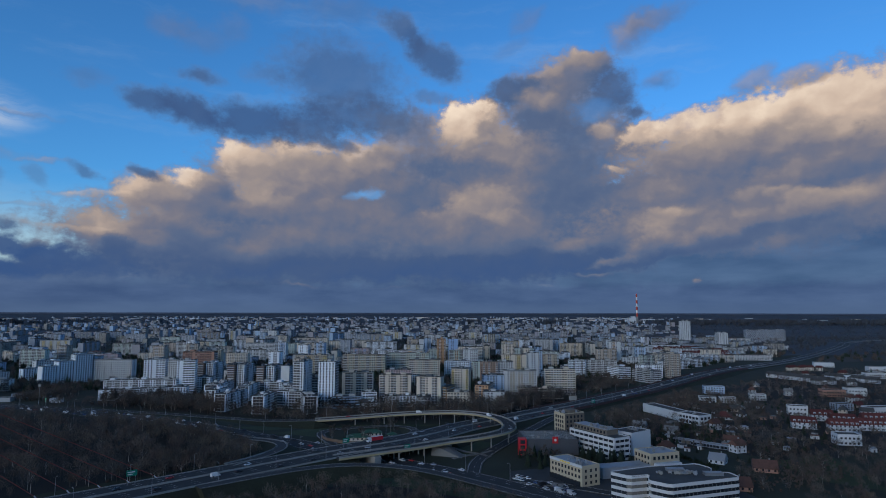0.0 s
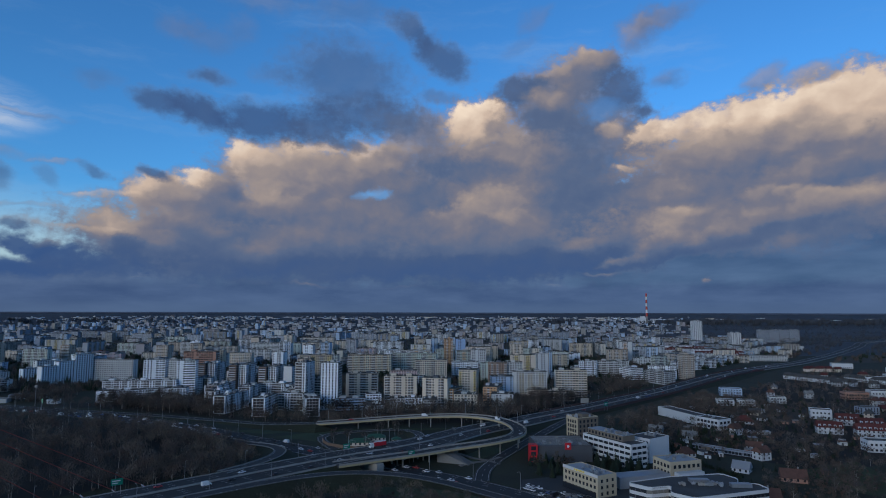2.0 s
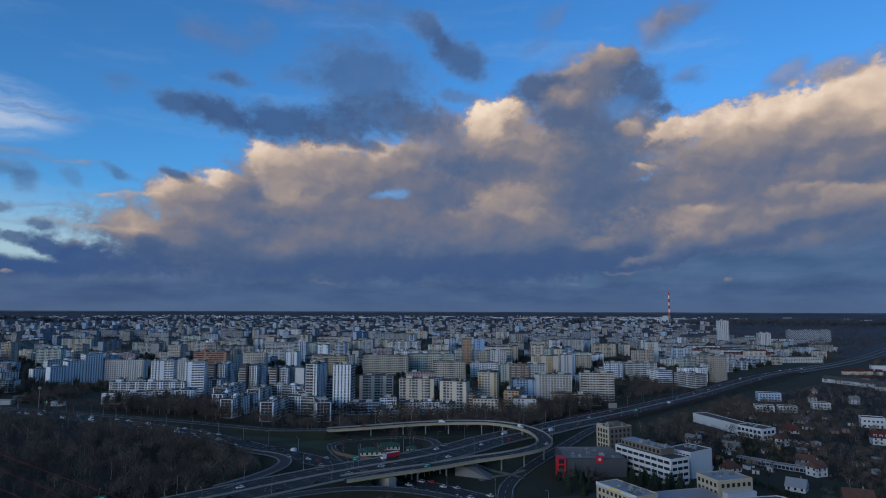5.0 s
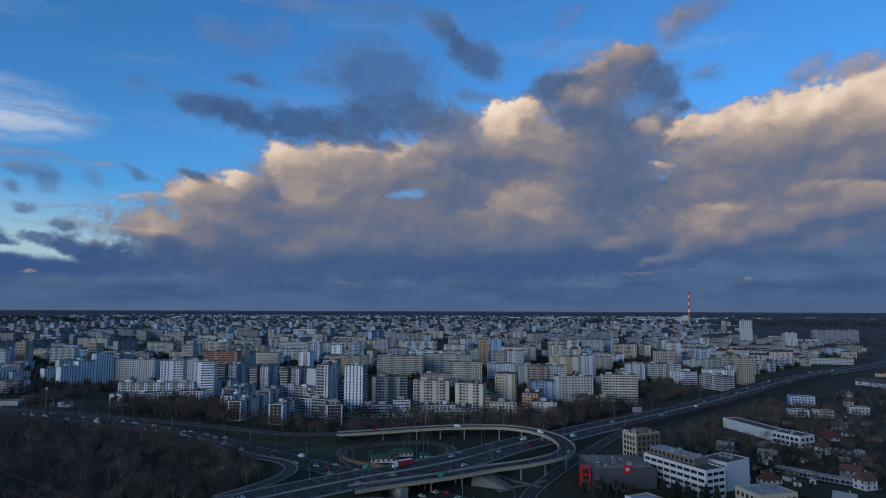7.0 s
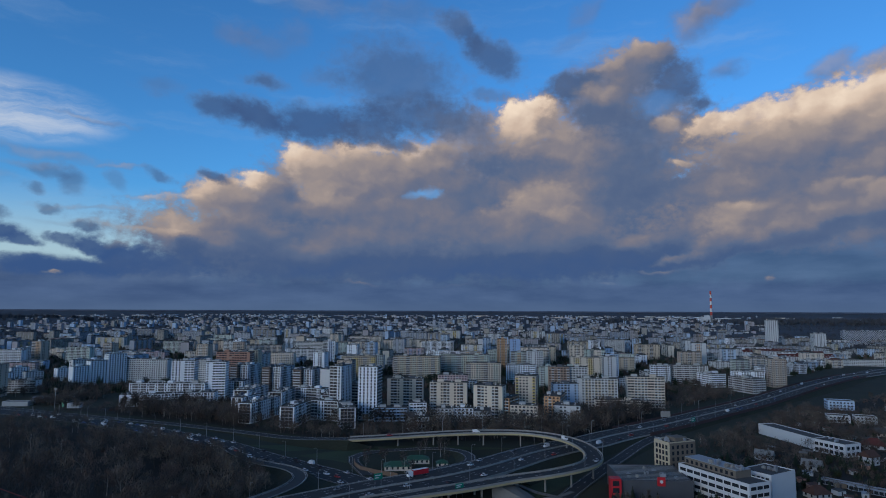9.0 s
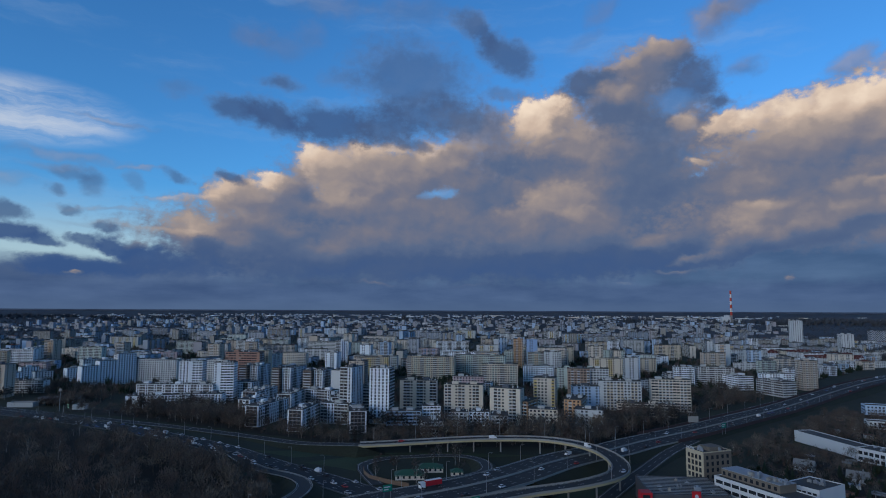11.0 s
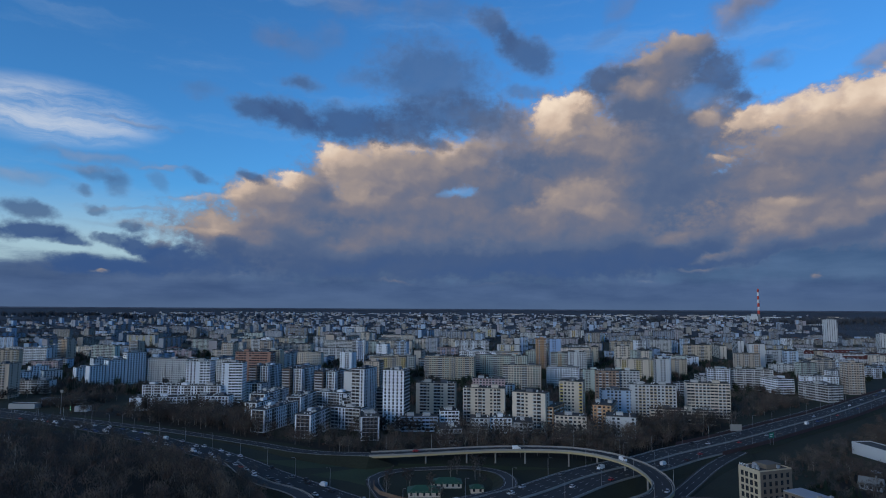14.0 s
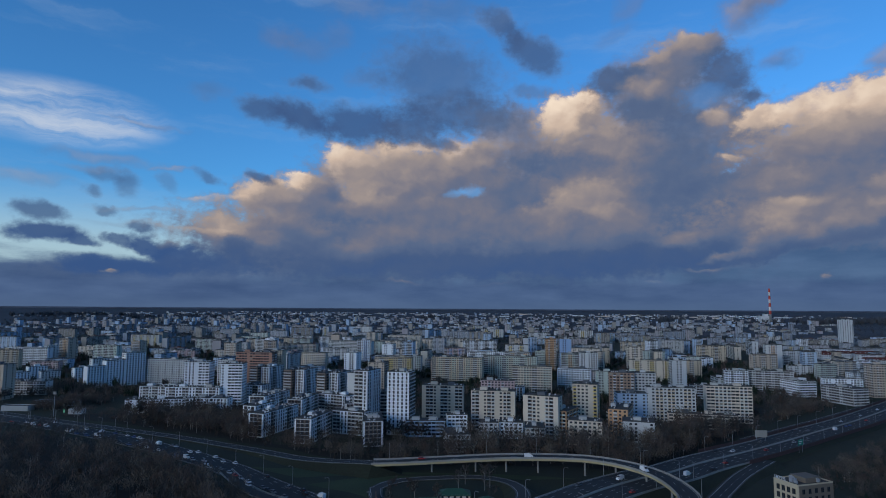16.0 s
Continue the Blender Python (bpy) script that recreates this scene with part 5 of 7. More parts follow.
# white banded office: two staggered wings under one dark roof
def banded(outline, floors, fh=3.45):
    cx, cy = sum(p[0] for p in outline) / len(outline), sum(p[1] for p in outline) / len(outline)
    FOOT.append((cx, cy, 38))
    b = thing("office_building", pose(cx, cy, 0), "white office with continuous dark window bands and a dark roof", "office")
    pts = []
    n = len(outline)
    if sum(outline[i][0] * outline[(i + 1) % n][1] - outline[(i + 1) % n][0] * outline[i][1] for i in range(n)) < 0:
        outline = outline[::-1]
    for i in range(n):      # clipped corners
        p, c, q = (Vector((*outline[k % n], 0)) - Vector((cx, cy, 0)) for k in (i - 1, i, i + 1))
        for o in ((p - c), (q - c)):
            pts.append(tuple((c + o.normalized() * min(1.6, o.length * 0.3))[:2]))
    h = floors * fh
    g = Geo()
    g.prism(pts, -0.3, h)
    part("wall", g, M_WHITE, b)
    m = len(pts)
    for k in range(floors):
        g, mu = Geo(), Geo()
        z0, z1 = 0.6 + k * fh, 2.3 + k * fh
        for i in range(m):
            a, c = Vector((*pts[i], 0)), Vector((*pts[(i + 1) % m], 0))
            d = (c - a)
            nrm = Vector((d.y, -d.x, 0)).normalized() * 0.06
            e = Vector((0, 0, 1))
            g.quad(a + nrm + e * z0, c + nrm + e * z0, c + nrm + e * z1, a + nrm + e * z1)
            g.quad(a + e * z1, a + nrm + e * z1, c + nrm + e * z1, c + e * z1)
            for s in range(1, int(d.length / 2.4)):
                q = a + d * (s / int(d.length / 2.4))
                u = d.normalized() * 0.06
                mu.quad(q - u + nrm * 1.5 + e * z0, q + u + nrm * 1.5 + e * z0, q + u + nrm * 1.5 + e * z1, q - u + nrm * 1.5 + e * z1)
        wb = part("window_band", g, M_GLASS, b, "dark ribbon of glass")
        part("mullions", mu, M_METAL, wb, kind="stuff")
    g = Geo()
    inner = [(x * 0.985, y * 0.985) for x, y in pts]
    g.prism(inner, h - 0.1, h + 0.12)
    part("roof", g, M_ROOF, b, "dark bitumen roof")
    g = Geo()
    for i in range(m):
        a, c, ia, ic = (Vector((*v, 0)) for v in (pts[i], pts[(i + 1) % m], inner[i], inner[(i + 1) % m]))
        e0, e1 = Vector((0, 0, h)), Vector((0, 0, h + 0.55))
        g.quad(a + e0, c + e0, c + e1, a + e1)
        g.quad(a + e1, c + e1, ic + e1, ia + e1)
        g.quad(ic + e0, ia + e0, ia + e1, ic + e1)
    part("parapet", g, M_WHITE, b)
    roof_kit(b, 34, 9, h, 14, 6)
    g = Geo()
    g.box(14, -4, h + 0.12, 24, 0, h + 1.8)
    g.box(-4, 4, h + 0.12, 6, 8, h + 1.6)
    part("plant_screen", g, M_METAL, b, "grey rooftop plant screens")
    return b


banded([(75, 351), (84, 342), (96, 346), (92, 334), (101, 326), (144, 343), (142, 353), (132, 353), (136, 362), (131, 372), (101, 364)], 4)
# dark store with a red corner tower and a red square sign
store = shell("store_building", 56, 468, 38, 34, 10.5, 5, M_DGREY, "dark grey box store with a red corner tower", "store", M_DARKM, "dark sheet roof with seams")
g = Geo()
for i in range(13):
    g.box(-18.4, -16.2 + i * 2.6, 10.65, 18.4, -16.08 + i * 2.6, 10.95)
part("roof_seams", g, M_METAL, store, kind="stuff")
roof_kit(store, 30, 26, 10.5, 10, 9)
g = Geo()
g.box(-24.5, -18.6, 0, -19.05, -12.5, 12)
tw = part("corner_tower", g, M_RED, store, "red corner tower")
for k in range(3):
    g = Geo()
    g.box(-23.6, -18.7, 1.2 + k * 3.6, -20.2, -18.58, 3.8 + k * 3.6)
    part("tower_window", g, M_GLASS, tw)
g = Geo()
g.box(0, -17.6, 8.4, 4.2, -17.05, 13)
sg = part("square_sign", g, M_RED, store, "red square sign board")
g = Geo()
g.tube((2.1, -17.6, 10.7), (2.1, -17.72, 10.7), 0.9, 0.9, 16, True)
part("sign_disc", g, M_WHITE, sg)
# long white shed with a white office at its end
ls = shell("warehouse", 196, 624, 66, 14, 7.6, -72, M_WHITE, "long low white warehouse with a dark roof", "warehouse", M_ROOF)
wo = shell("office_building", 208, 586, 24, 16, 8.6, -60, M_WHITE, "white two-storey office with dark square windows", "office", M_ROOF)
window_grid(wo, 24, 8, 0, 6, 2, 2.6, 2.0, 1.2, 3.9)
window_grid(wo, 16, 12, 90, 3, 2, 2.8, 2.0, 1.2, 3.9)
roof_kit(wo, 18, 12, 8.6, 5, 10)


# ---- houses ----
def house(x, y, w, d, rot, wall, tiles, storeys=2, label="", hip=False, dormers=0, chimney=True, pitch=0.42):
    FOOT.append((x, y, max(w, d) * 0.6))
    h, rise = 2.9 * storeys, min(d * pitch, 4.2)
    th = thing("house", pose(x, y, 0, 0, 0, rot), label or "white house with a tiled pitched roof", "house", "houses beyond the expressway")
    g = Geo()
    g.box(-w / 2, -d / 2, -0.3, w / 2, d / 2, h, False)
    if not hip:
        for sx in (-w / 2, w / 2):
            g.tri((sx, -d / 2, h), (sx, d / 2, h), (sx, 0, h + rise))
    part("wall", g, wall, th)
    g, o, t = Geo(), 0.5, 0.22
    r = w / 2 + o - (d / 2 if hip else 0)
    A, B = Vector((-r, 0, h + rise + t)), Vector((r, 0, h + rise + t))
    c = [Vector((sx * (w / 2 + o), sy * (d / 2 + o), h - 0.25)) for sx, sy in ((-1, -1), (1, -1), (1, 1), (-1, 1))]
    g.quad(c[0], c[1], B, A)
    g.quad(c[2], c[3], A, B)
    g.tri(c[1], c[2], B)
    g.tri(c[3], c[0], A)
    dn = Vector((0, 0, -t))
    for a, b in ((0, 1), (1, 2), (2, 3), (3, 0)):
        g.quad(c[b], c[a], c[a] + dn, c[b] + dn)
    part("roof", g, tiles, th, "pitched tiled roof")
    g = Geo()
    g.box(-0.6, -0.05, 0, 0.6, 0.04, 1.4)
    gm = g.mesh("window", M_GLASS)
    distant = Geo()
    for k in range(storeys):
        for turn, ww, yy in ((0, w, d / 2), (180, w, d / 2), (90, d, w / 2), (270, d, w / 2)):
            n = max(2, int(ww / 3.2))
            for i in range(n):
                mw = pose(0, 0, 0, 0, 0, turn) @ pose(-ww / 2 + (i + 0.5) * ww / n, -yy, 0.9 + 2.9 * k)
                if y > 850:
                    distant.add(g, mw)
                    continue
                ob = new("window", gm)
                ob.parent = th
                ob.matrix_local = mw
    if distant.f:
        part("glazing", distant, M_GLASS, th, kind="stuff")
    if chimney:
        g = Geo()
        g.box(w * 0.18, 0.4, h + rise * 0.4, w * 0.18 + 0.7, 1.1, h + rise + 1.2)
        part("chimney", g, M_CONC, th)
    for i in range(dormers):
        xx = -w / 2 + (i + 0.5) * w / dormers
        g = Geo()
        g.box(xx - 0.9, -d / 2 + 0.6, h + 0.2, xx + 0.9, -d / 2 + 3, h + 2.0)
        dm = part("dormer", g, M_WHITE, th, "white dormer")
        g = Geo()
        g.box(xx - 0.6, -d / 2 + 0.54, h + 0.6, xx + 0.6, -d / 2 + 0.62, h + 1.7)
        part("dormer_window", g, M_GLASS, dm)
    return th


def flat_house(x, y, w, d, h, rot, wall, label, rows=2):
    b = shell("house", x, y, w, d, h, rot, wall, label, "house", M_ROOF)
    n = max(2, int(w / 3))
    for turn, ww, yy in ((0, w, d / 2), (270, d, w / 2), (90, d, w / 2)):
        window_grid(b, ww, yy, turn, max(2, int(ww / 3.2)), rows, 1.5, 1.4, 1.0, (h - 0.4) / rows)
    return b


RR = "white terraced houses under a red tiled roof with dormers"
house(297, 567, 19, 11, -18, M_WHITE, M_TILE, 2, RR, dormers=5)
house(325, 556, 23, 11, -14, M_WHITE, M_TILE, 2, RR, dormers=6)
house(352, 561, 24, 11, -10, M_WHITE, M_TILE, 2, RR, dormers=6)
house(342, 585, 20, 11, -12, M_WHITE, M_TILE, 2, RR, dormers=5)
house(336, 608, 18, 11, -14, M_WHITE, M_TILE, 2, RR, dormers=4)
house(374, 590, 22, 11, -10, M_WHITE, M_TILE, 2, RR, dormers=5)
flat_house(294, 500, 17, 12, 8, -8, M_WHITE, "white cubic villa with a roof terrace", 2)
flat_house(331, 642, 18, 12, 8.5, -20, M_WHITE, "white villa with dark window openings", 2)
flat_house(339, 744, 17, 11, 6.5, -14, wallmat("palegrey"), "pale villa with a low roof", 2)
flat_house(310, 800, 24, 14, 9, -10, wallmat("bluegrey"), "blue-grey office house with window rows", 3)
flat_house(294, 720, 17, 11, 6.0, -14, wallmat("palegrey"), "pale house with a low flat roof and dark windows", 2)
flat_house(272, 722, 18, 12, 6.0, -14, wallmat("palegrey"), "pale house with a low flat roof", 2)
flat_house(392, 670, 18, 12, 7, 10, wallmat("slate"), "slate-blue house with a flat roof", 3)
flat_house(420, 655, 26, 14, 6, 4, M_WHITE, "white low hall with a flat roof", 1)
flat_house(446, 780, 26, 14, 8, -8, wallmat("rust"), "rust-brown house beyond bare trees", 2)
flat_house(480, 790, 22, 14, 9, -8, wallmat("palegrey"), "pale grey house beyond bare trees", 2)
flat_house(585, 960, 30, 16, 8, -10, M_WHITE, "white hall with a flat roof", 2)
flat_house(640, 1000, 30, 16, 8, -10, M_WHITE, "white hall with a flat roof", 2)
flat_house(677, 1204, 34, 18, 8, -20, M_WHITE, "pale filling station canopy building", 1)
flat_house(720, 1114, 34, 16, 8, -10, M_WHITE, "white flat-roofed hall beyond the gardens", 1)
house(168, 434, 10, 9, -36, M_WHITE, M_SHEET, 1, "small house under a pale blue-grey sheet roof")
house(146, 474, 11, 8, 20, wallmat("grey"), M_TILE2, 1, "low grey house with a brown roof", hip=True)
house(205, 500, 11, 7, -24, wallmat("grey"), M_TILE2, 1, "long low outbuilding with a brown roof")
house(245, 610, 15, 11, -20, wallmat("palegrey"), M_TILE, 1, "low house under a broad red roof", hip=True)
house(214, 556, 9, 8, 30, M_WHITE, M_TILE2, 2, "narrow white gabled two-storey house")
house(196, 468, 9, 8, 24, M_WHITE, M_TILE2, 2, "small white gabled house with a brown roof")
house(190, 414, 14, 10, -18, wallmat("rust"), M_TILE2, 1, "low brick house with a brown roof")
house(152, 372, 18, 10, -8, wallmat("rust"), M_TILE2, 1, "low brick outbuilding with a dark roof")
house(170, 536, 11, 8, -30, wallmat("grey"), M_ROOFL, 1, "low grey workshop with a pale roof")
house(150, 560, 11, 8, -30, wallmat("grey"), M_ROOFL, 1, "low grey workshop with a pale roof")
rowrnd = random.Random(21)
for i in range(14):
    house(481 + i * 3.3, 1007 - i * 7.3, 6.6, 9, -66, M_WHITE, M_ROOF, 2, "white terraced house in a long row", chimney=False)
for i in range(9):
    house(560 + i * 4.2, 985 - i * 7.6, 6.6, 9, -62, M_WHITE, M_ROOF, 2, "white terraced house in a long row", chimney=False)
for i in range(6):
    house(572 + i * 10, 1128 + rowrnd.uniform(-8, 10), 9, 8, rowrnd.uniform(-20, 20), wallmat("cream"), M_TILE, 2, "small house under a red tiled roof", chimney=False)
for hx, hy, hw, hr in ((512, 1432, 44, 6), (556, 1412, 40, -4), (530, 1470, 46, 4), (585, 1450, 36, 8), (515, 1610, 52, 0), (572, 1622, 46, 6), (480, 1560, 40, 0), (545, 1540, 44, -4), (600, 1530, 40, 3)):
    house(hx, hy, hw, 13, hr, M_WHITE, M_TILE, 4, "white apartment row under a long red tiled roof", dormers=5)
for i in range(46):
    hx, hy = rowrnd.uniform(240, 640), rowrnd.uniform(560, 1120)
    if road_gap(hx, hy) < 75 or hx < 150 + (hy - 560) * 0.62 or any((hx - a) ** 2 + (hy - b) ** 2 < (r + 12) ** 2 for a, b, r in FOOT):
        continue
    house(hx, hy, rowrnd.uniform(8, 12), rowrnd.uniform(7, 9), rowrnd.uniform(-60, 60), rowrnd.choice((wallmat("grey"), wallmat("palegrey"), wallmat("beige"))), rowrnd.choice((M_TILE, M_TILE2, M_ROOFL, M_ROOF)), rowrnd.choice((1, 2)),
          "detached house with a pitched roof among gardens", hip=rowrnd.random() < 0.4)


def garden_shed(x, y, w, d, h, rot, wall, roof):
    """A small lean-to in the allotments."""
    FOOT.append((x, y, max(w, d) * 0.6))
    th = thing("garden_shed", pose(x, y, 0, 0, 0, rot), "small weathered garden shed with a sloping roof", "shed", "garden sheds")
    g = Geo()
    g.box(-w / 2, -d / 2, -0.1, w / 2, d / 2, h, False)
    part("wall", g, wall, th)
    g = Geo()
    a, b = h + 0.05, h + 0.5
    g.quad((-w / 2 - 0.3, -d / 2 - 0.3, a), (w / 2 + 0.3, -d / 2 - 0.3, a), (w / 2 + 0.3, d / 2 + 0.3, b), (-w / 2 - 0.3, d / 2 + 0.3, b))
    g.quad((-w / 2 - 0.3, -d / 2 - 0.3, a - 0.12), (w / 2 + 0.3, -d / 2 - 0.3, a - 0.12), (w / 2 + 0.3, -d / 2 - 0.3, a), (-w / 2 - 0.3, -d / 2 - 0.3, a))
    g.quad((-w / 2, d / 2, h), (w / 2, d / 2, h), (w / 2, d / 2, b), (-w / 2, d / 2, b))
    part("roof", g, roof, th)
    g = Geo()
    g.box(-0.5, -d / 2 - 0.04, 0, 0.5, -d / 2 + 0.02, 2.0)
    part("door", g, M_DARKM, th)


shrnd = random.Random(33)
for i in range(95):
    hx, hy = shrnd.uniform(130, 330), shrnd.uniform(430, 760)
    if road_gap(hx, hy) < 40 or hx < 120 + (hy - 520) * 0.55 or any((hx - a) ** 2 + (hy - b) ** 2 < (r + 5) ** 2 for a, b, r in FOOT):
        continue
    garden_shed(hx, hy, shrnd.uniform(3, 6.5), shrnd.uniform(3, 4.5), shrnd.uniform(2.2, 2.8), shrnd.uniform(-40, 40), shrnd.choice((wallmat("grey"), wallmat("palegrey"), wallmat("rust"), M_BROWNC)), shrnd.choice((M_SHEET, M_ROOF, M_ROOFL, M_TILE2)))
for gx, gy, gr in ((170, 497, -42), (180, 486, -42), (190, 478, -42)):
    gh = shell("greenhouse", gx, gy, 22, 5.5, 2.6, gr, wallmat("slate"), "long low greenhouse with grey glazed sides", "greenhouse", M_ROOFL, "pale worn roof sheets")
    for k in range(9):
        g = Geo()
        g.box(-10.6 + k * 2.4, -2.82, 0.5, -8.6 + k * 2.4, -2.7, 2.3)
        part("pane", g, M_GLASS, gh)
yw = mesh_thing("boundary_wall", sweep([Vector(p) for p in ((-125, 508, 0), (-122, 499, 0), (-116, 490, 0), (-104, 483, 0), (-89, 477, 0))], [(0.2, -0.2), (0.2, 2.4), (-0.2, 2.4), (-0.2, -0.2)], closed=True), mat("brown_plaster_wall", (0.20, 0.13, 0.09), 0.9, 0.2, 0.3, 3), Matrix(),
                "brown plastered wall round a small yard", "wall")
# yard inside the slip road: low house with green roofs
house(-93, 496, 17, 10, 14, wallmat("cream"), M_GREENR, 1, "low white house with a green sheet roof", hip=True, chimney=False, pitch=0.2)
house(-84, 514, 16, 9, 14, wallmat("cream"), M_GREENR, 1, "low annex with a green sheet roof", hip=True, chimney=False, pitch=0.2)
house(-66, 507, 7, 6, 14, wallmat("cream"), M_GREENR, 1, "small pavilion with a green roof", hip=True, chimney=False, pitch=0.2)
# far landmarks
estate(752, 2160, 30, 24, 26, 8, "palegrey", "snsn", "nsn", "tall pale twin residential tower with dark vertical slots")
estate(728, 1795, 30, 18, 16, 4, "palegrey", "snsns", "ss", "pale residential tower with dark vertical strips")
for i in range(4):
    estate(985 + i * 36, 2185 + i * 4, 34, 18, 15, 4, "steel", "x", "x", "large pale block with a checkered facade of dark windows")


def heat_plant():
    cx, cy, cz, k = far(1727, 6266)
    th = thing("power_station_chimney", Matrix.LocRotScale((cx, cy, cz), None, (k, k, k)), "tall red and white striped chimney of a heat plant", "chimney")
    n = 9
    red, white = mat("chimney_red", (0.55, 0.08, 0.06), 0.8), mat("chimney_white", (0.75, 0.73, 0.72), 0.8)
    for i in range(n):
        g = Geo()
        z0, z1 = 300 * i / n, 300 * (i + 1) / n
        g.tube((0, 0, z0), (0, 0, z1), 12 - 4.5 * i / n, 12 - 4.5 * (i + 1) / n, 16, i == n - 1)
        part("band", g, M_CONC if i < 2 else (red if i % 2 == 0 else white), th)
    g = Geo()
    g.box(-90, -40, 0, -20, 40, 50)
    g.box(-60, -30, 50, -25, 30, 68)
    g.box(20, -30, 0, 80, 30, 28)
    part("boiler_house", g, wallmat("palegrey"), th, "pale boiler house")


heat_plant()


# ---- trees ----
def bare_tree(seed, h=14.0, spread=0.38, twigs=260, blade=0.2, column_like=False):
    """Trunk with limbs, and a crown of branches and fine twigs, as two lots of faces."""
    rnd = random.Random(seed)
    T, C = Geo(), Geo()
    lean = Vector((rnd.uniform(-0.4, 0.4), rnd.uniform(-0.4, 0.4), 0))
    top = lean + Vector((0, 0, h * 0.72))
    mid = lean * 0.5 + Vector((0, 0, h * 0.3))
    T.tube((0, 0, -0.3), mid, h * 0.016, h * 0.011, 6)
    T.tube(mid, top, h * 0.011, h * 0.004, 5)
    tips = []
    n = 9 if column_like else 8
    for i in range(n):
        f = 0.22 + 0.5 * i / n
        p = mid.lerp(top, (f - 0.3) / 0.42) if f > 0.3 else lean * 0.4 + Vector((0, 0, h * f))
        a = i * 2.4 + rnd.uniform(-0.4, 0.4)
        r = h * spread * (0.35 if column_like else rnd.uniform(0.65, 1.0)) * (1.0 - 0.45 * abs(f - 0.4))
        up = h * rnd.uniform(0.2, 0.34) * (1.3 if column_like else 1.0)
        q = p + Vector((math.cos(a) * r, math.sin(a) * r, up))
        m = p.lerp(q, 0.5) + Vector((0, 0, -h * 0.02))
        T.tube(p, m, h * 0.006, h * 0.004, 4)
        T.tube(m, q, h * 0.004, h * 0.0015, 3)
        for k in range(4):
            s = m.lerp(q, rnd.uniform(0.0, 0.9))
            e = s + Vector((rnd.gauss(0, 1), rnd.gauss(0, 1), rnd.uniform(0.3, 1.5))).normalized() * h * rnd.uniform(0.09, 0.17)
            C.tube(s, e, h * 0.003, h * 0.001, 3)
            tips.append((s, e))
    for i in range(twigs):
        s, e = rnd.choice(tips)
        p = s.lerp(e, rnd.uniform(0.2, 1.0))
        dvec = Vector((rnd.gauss(0, 1), rnd.gauss(0, 1), rnd.uniform(0.0, 1.6))).normalized()
        q = p + dvec * h * rnd.uniform(0.05, 0.12)
        w = dvec.cross(Vector((rnd.gauss(0, 1), rnd.gauss(0, 1), rnd.gauss(0, 1)))).normalized() * blade * rnd.uniform(0.6, 1.2)
        C.tri(p - w, p + w, q)
        o = p.lerp(q, 0.4)
        C.tri(o, o + w * 1.2, o + (dvec + w.normalized() * 0.8).normalized() * h * 0.07)
    return T, C


def conifer(seed, h=11.0):
    rnd = random.Random(seed)
    T, C = Geo(), Geo()
    T.tube((0, 0, -0.3), (0, 0, h * 0.9), h * 0.016, h * 0.004, 6)
    for k in range(14):
        z = h * (0.06 + 0.90 * k / 14)
        r = h * 0.31 * (1 - k / 14.5) * rnd.uniform(0.85, 1.1)
        for i in range(13):
            a = i * 2 * math.pi / 13 + k * 0.5 + rnd.uniform(-0.2, 0.2)
            rr = r * rnd.uniform(0.7, 1.15)
            tip = Vector((math.cos(a) * rr, math.sin(a) * rr, z - rr * 0.35))
            w = Vector((-math.sin(a), math.cos(a), 0)) * rr * 0.36
            base = Vector((0, 0, z + rr * 0.25))
            mid = base.lerp(tip, 0.6)
            C.tri(base, mid + w, tip)
            C.tri(base, tip, mid - w)
    return T, C


def bush(seed, h=4.0, n=110):
    rnd = random.Random(seed)
    C = Geo()
    for i in range(n):
        a, r = rnd.uniform(0, 6.283), h * 0.45 * math.sqrt(rnd.random())
        p = Vector((math.cos(a) * r * 0.4, math.sin(a) * r * 0.4, rnd.uniform(0, h * 0.3)))
        q = Vector((math.cos(a) * r, math.sin(a) * r, h * rnd.uniform(0.4, 1.0) * (1 - 0.3 * r / h)))
        w = (q - p).cross(Vector((rnd.gauss(0, 1), rnd.gauss(0, 1), rnd.gauss(0, 1)))).normalized() * 0.3 * h / 4
        C.tri(p - w, p + w, q)
    return C


M_TWIG2 = mat("reddish_twigs", (0.100, 0.072, 0.060), 0.95, 0.35, 0.05, 1.0, each=0.3)
M_TWIG3 = mat("ochre_winter_crown", (0.128, 0.102, 0.080), 0.95, 0.35, 0.05, 1.0, each=0.3)
# paler and bluer than the near twigs, with haze painted in
M_FARW = mat("hazed_winter_wood", (0.075, 0.084, 0.100), 0.95, 0.3, 0.01, 0.2)
M_PALE = mat("pale_birch_bark", (0.34, 0.31, 0.27), 0.9, 0.3, 0.6, 5, each=0.2)


